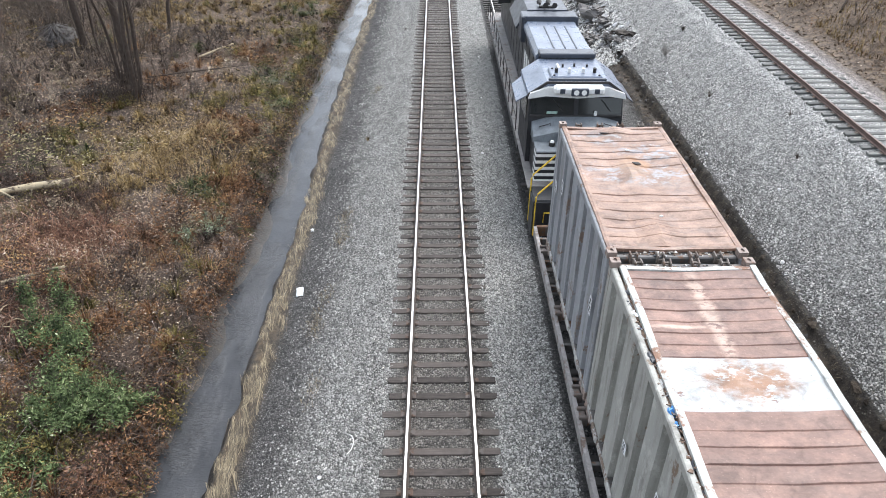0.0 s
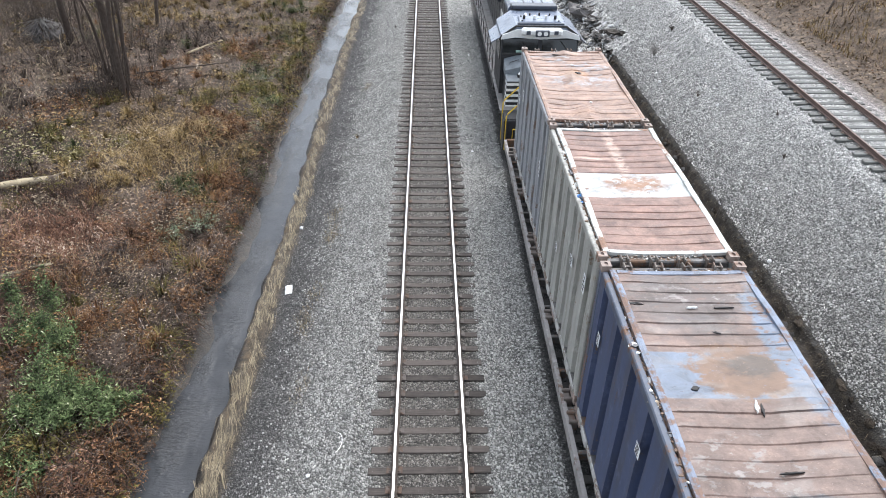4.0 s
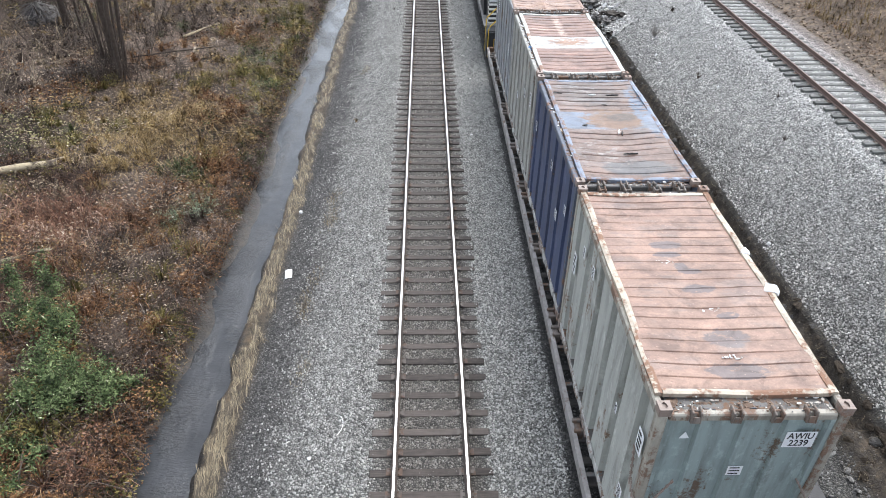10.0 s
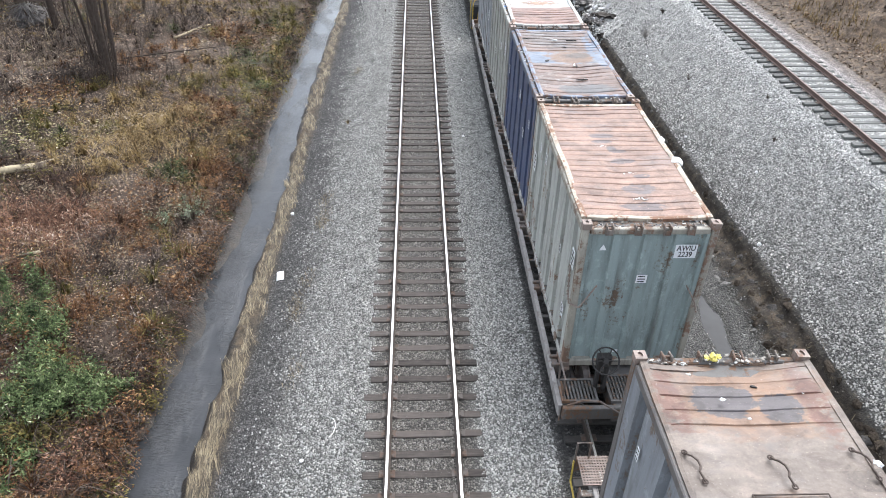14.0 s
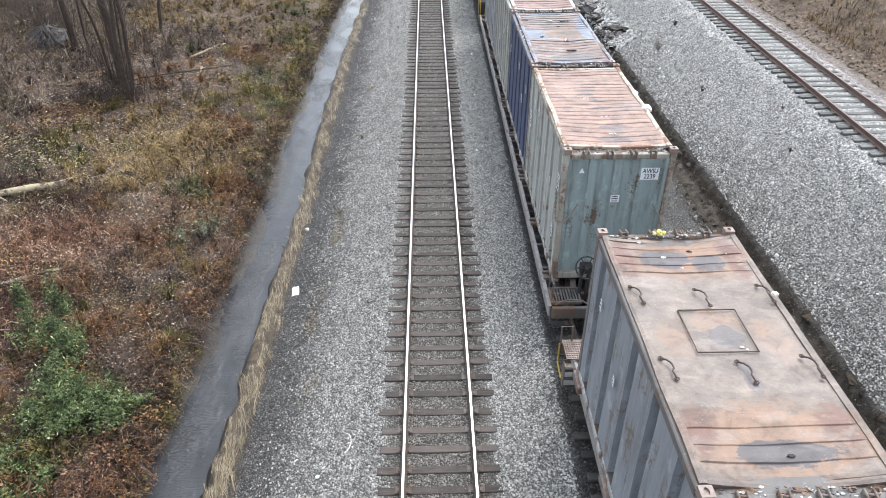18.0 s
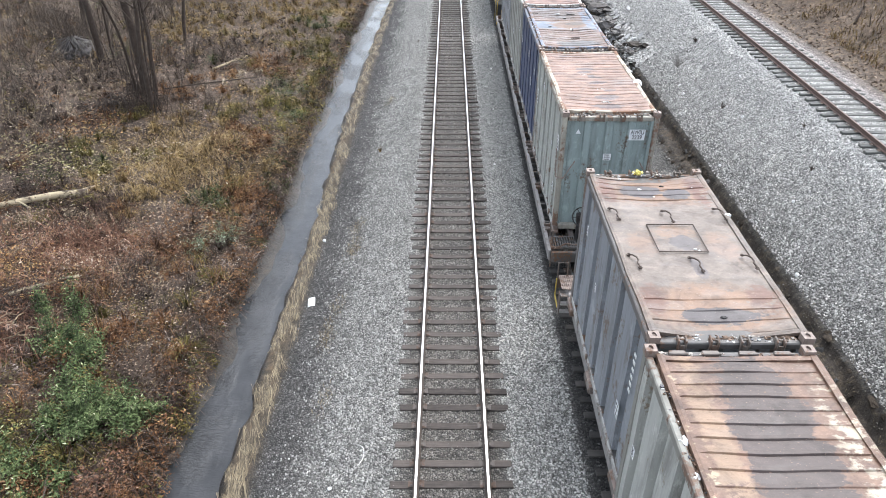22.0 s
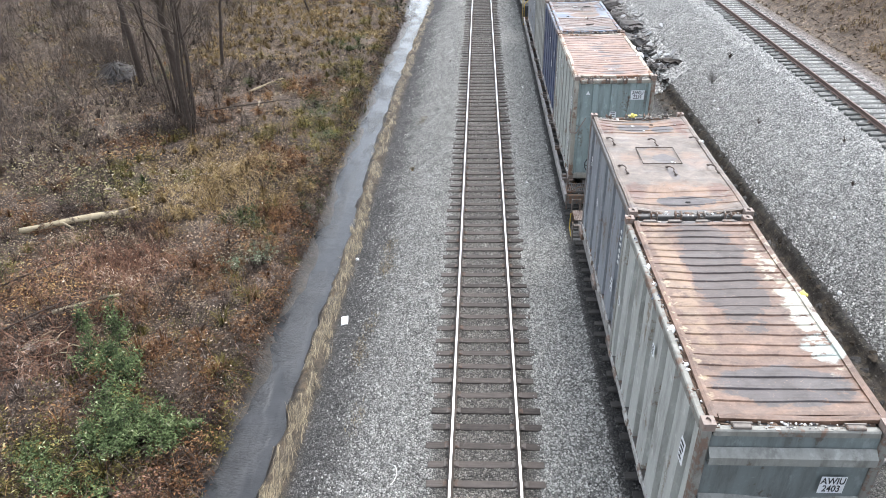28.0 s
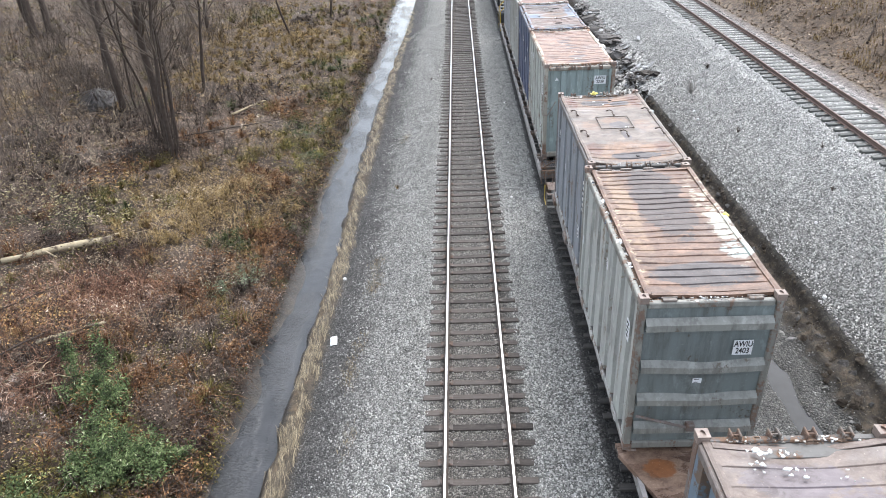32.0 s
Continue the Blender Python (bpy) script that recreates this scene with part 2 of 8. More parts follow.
def lid_paint(name, rust_lo, rust_hi, wet=0.3, patches=(), wave=7.0, ribs=18, tone=1.0):
    """A rusty lid. patches: (colour, x, y, half width, half length, raggedness, rust that eats into it, softness)."""
    n = Nt(name)
    p = n.coords()
    across = n.noise(n.moved(p, (1.0, 1.9, 1)), 2.6, 7, 0.66)
    fine, big = n.noise(p, 22, 5, 0.62), n.noise(p, 1.1, 4, 0.6)
    f = n.math("ADD", n.math("MULTIPLY", across, 0.42), n.math("ADD", n.math("MULTIPLY", fine, 0.24), n.math("MULTIPLY", big, 0.34)))
    x, y, _ = n.xyz(p)
    rib = n.math("FLOOR", n.math("MULTIPLY", n.math("ADD", y, 2.8), ribs / 5.58))
    each = n.node("CombineXYZ")
    n.put(each, "X", n.math("MULTIPLY", x, 0.5))
    n.put(each, "Y", n.math("MULTIPLY", rib, 3.71))
    each = n.noise(each.outputs[0], 1.0, 3, 0.6)
    f = n.math("ADD", f, n.math("MULTIPLY", n.math("SUBTRACT", each, 0.5), 0.3))
    mid = tuple((a + b) / 2 for a, b in zip(rust_lo, rust_hi))
    col = n.ramp(f, [(0.36, rust_lo), (0.5, mid), (0.62, rust_hi)])
    wetness = n.step(n.noise(n.moved(p, (0.7, 1.6, 1)), 1.5, 5, 0.6), 0.52, 0.6)
    rag = n.noise(n.moved(p, (1, 2.2, 1)), wave * 0.35, 6, 0.65)
    for c, px, py, hx, hy, ragged, eat, *more in patches:
        blur = more[0] if more else 0.06
        dx = n.math("DIVIDE", n.math("ABSOLUTE", n.math("SUBTRACT", x, px)), hx)
        dy = n.math("DIVIDE", n.math("ABSOLUTE", n.math("SUBTRACT", y, py)), hy)
        d = n.math("MAXIMUM", dx, dy) if hx >= 1.3 else n.math("SQRT", n.math("ADD", n.math("MULTIPLY", dx, dx), n.math("MULTIPLY", dy, dy)))
        d = n.math("ADD", d, n.math("MULTIPLY", n.math("SUBTRACT", rag, 0.5), ragged))
        d = n.math("ADD", d, n.math("MULTIPLY", n.math("SUBTRACT", each, 0.5), min(1.0, ragged)))
        d = n.math("ADD", d, n.math("MULTIPLY", n.math("SUBTRACT", n.noise(p, 9, 5, 0.7), 0.5), ragged * 0.5))
        k = n.math("SUBTRACT", 1.0, n.step(d, 0.98 - blur, 0.98 + blur))
        if eat > 0:
            k = n.math("MULTIPLY", k, n.math("SUBTRACT", 1.0, n.step(n.noise(n.moved(p, (1.2, 2.0, 1)), 3.1, 6, 0.66), 0.66 - eat * 0.3, 0.74 - eat * 0.3)))
        col = n.mix(k, col, n.mix(n.math("MULTIPLY", fine, 0.5), c, tuple(v * 0.72 for v in c)))
    col = n.mix(n.math("MULTIPLY", wetness, wet), col, n.mix(0.5, col, (0.05, 0.038, 0.04)))
    rough = n.mix(n.math("MULTIPLY", wetness, min(1.0, wet * 1.4)), (0.53, 0.53, 0.53), (0.22, 0.22, 0.22))
    grunge = n.noise(n.moved(p, (1.0, 1.3, 1)), 2.3, 7, 0.68, 0.7)
    col = n.mix(1.0, col, n.ramp(grunge, [(0.36, (0.62, 0.58, 0.56)), (0.47, (0.95, 0.94, 0.93)), (0.56, (1.05, 1.05, 1.05)), (0.68, (1.3, 1.29, 1.28))]), "MULTIPLY")
    chips = n.step(n.noise(n.moved(p, (1.0, 1.8, 1)), 26, 3, 0.6), 0.66, 0.7)
    col = n.mix(n.math("MULTIPLY", chips, 0.55), col, tuple(min(1.0, c * 1.5 + 0.06) for c in rust_hi))
    pits = n.step(n.noise(n.moved(p, (0.9, 1.5, 1)), 13, 4, 0.65), 0.64, 0.7)
    col = n.mix(n.math("MULTIPLY", pits, 0.45), col, tuple(c * 0.55 for c in rust_lo))
    col = n.mix(1.0, col, (tone, tone * 0.985, tone * 0.97), "MULTIPLY")
    h = n.math("ADD", n.math("MULTIPLY", fine, 0.5), across)
    return n.done(col, rough, 0.0, n.bump(h, 0.006, 0.7))


GREY_STEEL = rusted("grimy_steel", (0.10, 0.095, 0.09), (0.13, 0.075, 0.045), 0.5)
RUST_STEEL = rusted("rusty_steel", (0.12, 0.1, 0.088), (0.12, 0.078, 0.055), 0.5)
CASTING = rusted("casting_steel", (0.24, 0.185, 0.155), (0.17, 0.105, 0.075), 0.45)
DARK_STEEL = plain("dark_steel", (0.022, 0.02, 0.019), 0.7)
BLACK = plain("black_paint", (0.018, 0.019, 0.022), 0.42, 0.0, 0.35, 3.0)
# Blue-grey of the glossy roof, with the sky's reflection mixed into the colour.
ROOF_SKY_GREY = plain("roof_sky_grey", (0.14, 0.165, 0.215), 0.3, 0.0, 0.4, 3.0)
DARK_ROOF = plain("dark_roof_and_shaded_visor", (0.04, 0.047, 0.062), 0.4, 0.0, 0.3, 3.0)
WHITE = plain("white_paint", (0.68, 0.68, 0.66), 0.5, 0.0, 0.12, 8.0)
YELLOW = plain("yellow_paint", (0.62, 0.42, 0.03), 0.5, 0.0, 0.15, 8.0)
STICKER = plain("sticker_white", (0.72, 0.73, 0.74), 0.55, 0.0, 0.1, 14.0, 0.0003)
INK = plain("ink_black", (0.02, 0.02, 0.022), 0.6, 0.0, 0.1, 20.0, 0.0002)
GLASS = plain("cab_glass", (0.008, 0.01, 0.01), 0.05, 0.0, 0.2, 2.0, 0.0)
LAMP_GLASS = plain("lamp_glass", (0.75, 0.75, 0.72), 0.15, 0.0, 0.1, 9.0, 0.0)


# ---- ground ----
def vnoise(x, y, cell, seed=0):
    """Smooth noise from 0 to 1 with that cell size, for arrays."""
    x, y = np.asarray(x, float) / cell, np.asarray(y, float) / cell
    i, j = np.floor(x), np.floor(y)
    u, w = x - i, y - j
    u, w = u * u * (3 - 2 * u), w * w * (3 - 2 * w)

    def h(a, b):
        s = np.sin(a * 127.1 + b * 311.7 + seed * 74.7) * 43758.5453
        return s - np.floor(s)
    return (h(i, j) * (1 - u) + h(i + 1, j) * u) * (1 - w) + (h(i, j + 1) * (1 - u) + h(i + 1, j + 1) * u) * w


PROFILE = ((-1500, 30), (-120, 6), (-60, 2.4), (-30, 0.3), (-18, -0.35), (-10, -0.55), (-7.2, -0.68), (-6.85, -0.85), (-6.6, -0.93), (-6.3, -0.972), (-6.12, -1.02), (-5.8, -1.3),
           (-5.22, -1.12), (-5.1, -0.93), (-4.95, -0.87), (-4.55, -0.8), (-3.4, -0.5), (-2.1, -0.14), (-1.6, -0.035), (1.6, -0.035), (2.2, -0.06), (2.95, -0.06), (5.85, -0.1),
           (6.5, -0.45), (7.2, -0.84), (8.3, -0.9), (9.2, -0.88), (9.36, -0.8), (9.6, -0.6), (9.98, -0.5), (10.14, -0.16), (10.26, -0.04), (13.2, 2.2), (13.7, 2.33), (14.3, 2.375), (14.9, 2.4), (16.2, 2.4), (16.6, 2.385),
           (17.1, 2.2), (17.7, 2.35), (20, 3.4), (26, 6.2), (60, 15), (1500, 40))


def ground_z(x, y):
    """Height of the ground."""
    x, y = np.asarray(x, float), np.asarray(y, float)
    bend = np.interp(y, [8, 12, 16, 22, 27, 33, 42, 56], [-0.14, -0.1, 0.0, 0.16, -0.06, -0.08, 0.0, 0.42]) + 0.05 * np.sin(y * 1.7)
    wide = np.clip((y - 55) / 8, 0, 1) * 0.9
    bend = bend + (0.7 * (vnoise(y, y * 0, 1.5, 15) - 0.5) + 0.4 * (vnoise(y, x, 0.45, 16) - 0.5)) * np.clip((-5.7 - x) / 0.4, 0, 1)
    bend = bend + (0.16 * (vnoise(y, y * 0, 0.9, 19) - 0.5) + 0.2 * (vnoise(y, x, 0.3, 20) - 0.5)) * np.clip((x + 5.6) / 0.3, 0, 1) * np.clip((-4.6 - x) / 0.3, 0, 1)
    near_ditch = np.exp(-((x + 5.7) / 1.6) ** 2)
    xs = x - bend * near_ditch
    xs = np.where(near_ditch > 0.05, -5.75 + (xs + 5.75) / (1 + wide * near_ditch), xs)
    z = np.interp(xs, [p[0] for p in PROFILE], [p[1] for p in PROFILE])
    left = np.clip((-6.4 - x) / 1.5, 0, 1)
    right = np.clip((x - 17.6) / 2, 0, 1)
    ditch = np.exp(-((x - 8.2) / 1.2) ** 2)
    z = z + (left + right * 1.7) * ((vnoise(x, y, 3.1, 1) - 0.5) * 0.5 + (vnoise(x, y, 1.1, 2) - 0.5) * 0.4 + (vnoise(x, y, 0.5, 12) - 0.5) * 0.16)
    z = z + ditch * ((vnoise(x, y, 1.7, 3) - 0.5) * 0.05 + (vnoise(x, y, 0.5, 4) - 0.5) * 0.04)
    pool_x = np.interp(y, [7, 9.6, 10.4, 12.4, 13.5, 15.0, 16.2], [8.3, 8.3, 8.12, 8.3, 8.29, 8.38, 8.3]) + 0.05 * np.sin(y * 2.1)
    pool_w = np.interp(y, [7, 9, 10.4, 12.4, 15.0, 16.4], [0.34, 0.38, 0.4, 0.36, 0.33, 0.06]) * (0.85 + 0.5 * (vnoise(y, y * 0, 0.6, 17) - 0.5))
    z = z - 0.2 * np.exp(-(np.abs(x - pool_x) / pool_w) ** 3) * np.clip((16.8 - y) / 1.0, 0, 1)
    strip = np.exp(-((x - 9.82) / 0.42) ** 4)
    z = z + strip * np.interp(y, [14, 24], [1.0, 0.45]) * ((vnoise(x, y, 0.9, 5) - 0.5) * 0.26 + (vnoise(x, y * 0.7, 0.3, 6) - 0.5) * 0.22 + (vnoise(x, y, 0.14, 9) - 0.5) * 0.12)
    loose = np.clip(1 - np.abs(x - 12.0) / 1.6, 0, 1) + np.exp(-((x + 3.6) / 0.9) ** 2)
    return z + loose * ((vnoise(x, y, 2.3, 7) - 0.5) * 0.16 + (vnoise(x, y, 0.6, 8) - 0.5) * 0.06)


def zones(n, x, low, high, stops, spread):
    """A ramp along x from low to high, with a ragged edge."""
    p = n.coords()
    rag = n.math("ADD", n.math("MULTIPLY", n.math("SUBTRACT", n.noise(p, 1.6, 5, 0.6), 0.5), spread), x)
    f = n.math("DIVIDE", n.math("SUBTRACT", rag, low), high - low)
    return n.ramp(f, [((s - low) / (high - low), c) for s, c in stops])


def ground_material():
    n = Nt("ground_cover")
    p = n.coords()
    x, y, z = n.xyz(p)
    litter_f = n.math("ADD", n.math("MULTIPLY", n.noise(p, 0.8, 6, 0.65), 0.55), n.math("MULTIPLY", n.noise(p, 9, 5, 0.65), 0.45))
    litter = n.ramp(litter_f, [(0.32, (0.018, 0.014, 0.01)), (0.46, (0.045, 0.032, 0.023)), (0.57, (0.085, 0.06, 0.044)), (0.68, (0.06, 0.052, 0.03))])
    fleck = n.voronoi(p, 26, "Color")
    litter = n.mix(n.step(n.xyz(fleck)[0], 0.86, 0.9), litter, (0.34, 0.26, 0.19))
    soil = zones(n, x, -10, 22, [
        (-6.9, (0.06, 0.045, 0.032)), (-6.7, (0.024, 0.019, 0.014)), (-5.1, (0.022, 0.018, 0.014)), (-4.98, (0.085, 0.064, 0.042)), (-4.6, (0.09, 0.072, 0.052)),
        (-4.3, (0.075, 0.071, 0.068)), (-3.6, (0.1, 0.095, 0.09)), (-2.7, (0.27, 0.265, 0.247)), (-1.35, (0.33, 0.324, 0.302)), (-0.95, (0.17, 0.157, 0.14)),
        # Near-black from x = 3.02 to 5.8, under and beside the train.
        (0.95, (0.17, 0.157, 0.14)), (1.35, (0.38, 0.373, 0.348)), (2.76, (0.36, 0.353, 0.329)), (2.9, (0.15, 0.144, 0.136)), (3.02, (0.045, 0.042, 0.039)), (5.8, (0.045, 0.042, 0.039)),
        # The 10.22 stop paints the shaded lip of the ditch bank near-black.
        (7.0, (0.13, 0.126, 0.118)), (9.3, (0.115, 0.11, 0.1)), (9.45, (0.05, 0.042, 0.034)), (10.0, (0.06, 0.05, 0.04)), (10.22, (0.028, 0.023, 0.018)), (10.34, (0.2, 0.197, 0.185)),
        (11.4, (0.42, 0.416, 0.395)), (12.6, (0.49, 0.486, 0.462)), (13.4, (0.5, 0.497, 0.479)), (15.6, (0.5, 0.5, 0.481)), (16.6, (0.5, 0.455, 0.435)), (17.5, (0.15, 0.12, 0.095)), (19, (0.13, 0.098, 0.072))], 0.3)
    stony = zones(n, x, -10, 22, [(-4.9, 0.0), (-4.3, 1.0), (9.3, 1.0), (9.5, 0.05), (10.2, 0.05), (10.4, 1.0), (17.0, 1.0), (17.6, 0.1)], 0.3)
    wild = zones(n, x, -10, 22, [(-6.8, 1.0), (-6.5, 0.0), (17.4, 0.0), (18.0, 0.3)], 0.4)
    cell = n.voronoi(p, 19, "Color")
    tone = n.xyz(cell)
    edge = n.voronoi(p, 19, "Distance")
    seam = n.voronoi(p, 19, "Distance", "DISTANCE_TO_EDGE")
    stone = n.mix(1.0, soil, n.ramp(tone[0], [(0.0, (0.45, 0.45, 0.45)), (0.35, (0.85, 0.85, 0.84)), (0.8, (1.25, 1.245, 1.23)), (1.0, (1.7, 1.69, 1.66))]), "MULTIPLY")
    # Seams darkened in the colour, standing in for shade between the stones.
    stone = n.mix(n.step(seam, 0.0, 0.2), n.mix(0.82, stone, (0.025, 0.025, 0.024)), stone)
    earth = n.mix(1.0, soil, n.ramp(n.noise(p, 3.2, 8, 0.72), [(0.33, (0.35, 0.34, 0.33)), (0.5, (1.0, 1.0, 1.0)), (0.67, (2.1, 1.95, 1.7))]), "MULTIPLY")
    # Darkens the slope's colour at small y, with a ragged edge.
    near_dark = n.math("MULTIPLY", n.step(x, 9.8, 10.6), n.math("SUBTRACT", 1.0, n.step(n.math("ADD", y, n.math("MULTIPLY", n.noise(p, 0.6, 3, 0.6), 5.0)), 14.0, 22.0)))
    col = n.mix(n.math("MULTIPLY", near_dark, 0.5), n.mix(stony, earth, stone), n.mix(0.75, n.mix(stony, earth, stone), (0.03, 0.03, 0.03)))
    col = n.mix(1.0, col, n.ramp(n.noise(p, 1.9, 6, 0.75), [(0.34, (0.75, 0.75, 0.75)), (0.5, (1.0, 1.0, 1.0)), (0.66, (1.25, 1.25, 1.25))]), "MULTIPLY")
    col = n.mix(wild, col, litter)
    h = n.math("ADD", n.math("MULTIPLY", n.step(seam, 0.0, 0.3), 0.9), n.math("MULTIPLY", tone[1], 0.8))
    h = n.math("SUBTRACT", h, n.math("MULTIPLY", edge, 0.4))
    h = n.math("ADD", n.math("MULTIPLY", h, stony), n.math("MULTIPLY", n.noise(p, 16, 6, 0.7), 1.2))
    wet = zones(n, x, -10, 22, [(-6.7, 0.9), (-6.4, 0.35), (-5.2, 0.4), (-4.9, 0.85), (5.9, 0.85), (6.6, 0.6), (9.4, 0.65), (9.7, 0.95), (10.4, 0.95)], 0.4)
    return n.done(col, wet, 0.0, n.bump(h, 0.03, 0.9), Specular_IOR_Level=0.35)


def lines(*runs):
    """Grid lines: (from, to, step) after (from, to, step)."""
    out = []
    for a, b, s in runs:
        out += list(np.arange(a, b - 1e-6, s))
    return np.array(out + [runs[-1][1]])


GROUND = ground_material()
gx = lines((-1500, -100, 200), (-100, -40, 6), (-40, -15, 0.4), (-15, -7.2, 0.2), (-7.2, -3, 0.12), (-3, 6, 0.3), (6, 9.3, 0.12), (9.3, 10.5, 0.06), (10.5, 13.6, 0.2), (13.6, 17, 0.5), (17, 30, 0.5), (30, 100, 5), (100, 1500, 200))
gy = lines((-1500, -60, 180), (-60, 4, 4), (4, 30, 0.22), (30, 85, 0.5), (85, 200, 6), (200, 1500, 130))
ga, gb = np.meshgrid(gx, gy)
gz = ground_z(ga, gb)
nxg, nyg = len(gx), len(gy)
qi = (np.arange(nyg - 1)[:, None] * nxg + np.arange(nxg - 1)[None]).reshape(-1)
me = bpy.data.meshes.new("ground")
me.from_pydata(np.stack([ga, gb, gz], -1).reshape(-1, 3).tolist(), [], np.stack([qi, qi + 1, qi + 1 + nxg, qi + nxg], -1).tolist())
me.materials.append(GROUND)
me.polygons.foreach_set("use_smooth", [True] * len(me.polygons))
ground = tagged(new("ground", me), "trackside ground of grey ballast, brown leaf litter and wet soil", "ground", kind="structure")


# ---- water ----
def water_material(name, murk, gloss=0.5, waves=1.0):
    n = Nt(name)
    p = n.coords()
    f = n.noise(p, 0.7, 4, 0.6)
    calm = n.step(n.noise(n.moved(p, (1.2, 0.5, 1)), 0.9, 3, 0.5), 0.42, 0.6)
    ripple = n.math("ADD", n.math("MULTIPLY", n.noise(n.moved(p, (1.4, 3.4, 1)), 5.0, 5, 0.62, 0.6), n.math("ADD", n.math("MULTIPLY", calm, 1.3), 0.45)), n.math("MULTIPLY", n.noise(p, 1.5, 3, 0.5), 0.5))
    col = n.ramp(f, [(0.35, tuple(c * 0.7 for c in murk)), (0.65, tuple(c * 1.35 for c in murk))])
    return n.done(col, 0.04, 0.0, n.bump(ripple, 0.03, 0.6 * waves), IOR=1.33, Specular_IOR_Level=gloss)


stream = Mb().sheet(6, 60, lambda u, w: (-7.6 + u * 4.0, 2 + w * 118, -1.0))
solid("stream_water", stream, water_material("stream_water", (0.026, 0.027, 0.028), 0.85, 1.0), "shallow grey stream beside the ballast, reflecting the sky", "water", kind="structure", smooth=True)
pool = Mb().sheet(4, 20, lambda u, w: (6.9 + u * 2.4, 4 + w * 44, -0.975))
solid("ditch_water", pool, water_material("ditch_water", (0.018, 0.019, 0.022), 0.28, 0.25), "still puddle water in the ditch beside the train", "water", kind="structure", smooth=True)


# ---- tracks ----
def tie_material(name, lo, hi):
    n = Nt(name)
    p = shifted(n)
    grain = n.noise(n.moved(p, (1.5, 26, 26)), 1.4, 5, 0.6)
    spot = n.noise(p, 5, 5, 0.6)
    r = n.chance()
    f = n.math("ADD", n.math("MULTIPLY", grain, 0.5), n.math("ADD", n.math("MULTIPLY", spot, 0.3), n.math("MULTIPLY", r, 0.25)))
    return n.done(n.ramp(f, [(0.3, lo), (0.75, hi)]), 0.85, 0.0, n.bump(grain, 0.012, 0.8))


TIE = tie_material("tie_wood", (0.024, 0.019, 0.016), (0.118, 0.098, 0.085))
OLD_TIE = tie_material("grey_tie_wood", (0.06, 0.061, 0.056), (0.19, 0.192, 0.178))
OIL_TIE = tie_material("oily_tie_wood", (0.029, 0.026, 0.024), (0.080, 0.072, 0.064))


def rail_steel(name, head, web, shine):
    """Rail: a bright or rusted running band on a brown rail."""
    n = Nt(name)
    p = n.coords()
    x, y, z = n.xyz(p)
    side = n.math("ABSOLUTE", x)
    k = n.math("MULTIPLY", n.step(z, 0.1695, 0.1715), n.math("SUBTRACT", 1.0, n.step(side, 0.021, 0.026)))
    f = n.noise(n.moved(p, (20, 1.5, 20)), 1.0, 5, 0.6)
    body = n.ramp(f, [(0.3, tuple(c * 0.6 for c in web)), (0.7, tuple(c * 1.3 for c in web))])
    return n.done(n.mix(k, body, head), n.mix(k, (0.8, 0.8, 0.8), (shine, shine, shine)), n.math("MULTIPLY", k, 1.0 if shine < 0.5 else 0.1), n.bump(f, 0.001, 0.5))


BRIGHT_RAIL = rail_steel("polished_rail", (0.86, 0.85, 0.84), (0.06, 0.045, 0.036), 0.3)
RUSTY_RAIL = rail_steel("rusty_rail", (0.2, 0.148, 0.124), (0.14, 0.094, 0.076), 0.7)
RAIL_SHAPE = ((-0.07, 0.0), (-0.07, 0.012), (-0.012, 0.03), (-0.009, 0.13), (-0.034, 0.142), (-0.036, 0.165), (-0.03, 0.174), (0.03, 0.174), (0.036, 0.165), (0.034, 0.142), (0.009, 0.13), (0.012, 0.03), (0.07, 0.012), (0.07, 0.0))
PLATE = rusted("tie_plate_steel", (0.09, 0.074, 0.062), (0.1, 0.066, 0.048), 0.55)


def railway(name, label, m, y0, y1, tie_mat, rail_mat, plates_to, step=0.5436, first=0.0, longer=0.0):
    """A track: ties, tie plates, spikes and two rails, in its own space (tie tops at z = 0)."""
    t = thing(name, label, "railway track", m, kind="structure")
    shapes = []
    for k in range(5):
        mb = Mb()
        w, ln = 0.088 + 0.014 * random.random(), 1.27 + 0.05 * random.random()
        mb.box(-ln, ln, -w, w, -0.17, 0.0, 0.012)
        shapes.append(mb.data("tie", tie_mat))
    plate = Mb().box(-0.17, 0.17, -0.095, 0.095, 0.0, 0.018, 0.006)
    for sx in (-0.095, 0.095):
        for sy in (-0.06, 0.06):
            plate.box(sx - 0.014, sx + 0.014, sy - 0.014, sy + 0.014, 0.015, 0.045, 0.005)
    plate_me = plate.data("tie_plate", PLATE)
    n = int((y1 - y0) / step)
    for i in range(n):
        y = y0 + first + i * step + random.uniform(-0.045, 0.045)
        tie = new("tie", random.choice(shapes))
        tie.parent = t
        tie.matrix_basis = pose(random.uniform(-0.06, 0.06), y, random.uniform(-0.012, 0.006), random.uniform(-0.6, 0.6), random.uniform(-0.3, 0.3), random.uniform(-1.2, 1.2))
        if y < plates_to:
            for s in (-1, 1):
                pl = new("tie_plate", plate_me)
                pl.parent = t
                pl.matrix_basis = pose(s * 0.7525, y, 0.004, 0, 0, random.uniform(-1, 1))
    for s in (-1, 1):
        rail = Mb().prism(RAIL_SHAPE, y0 - longer, y1 + longer)
        part("rail", rail, rail_mat, t, at=pose(s * 0.7525, 0, 0.016))
    return t


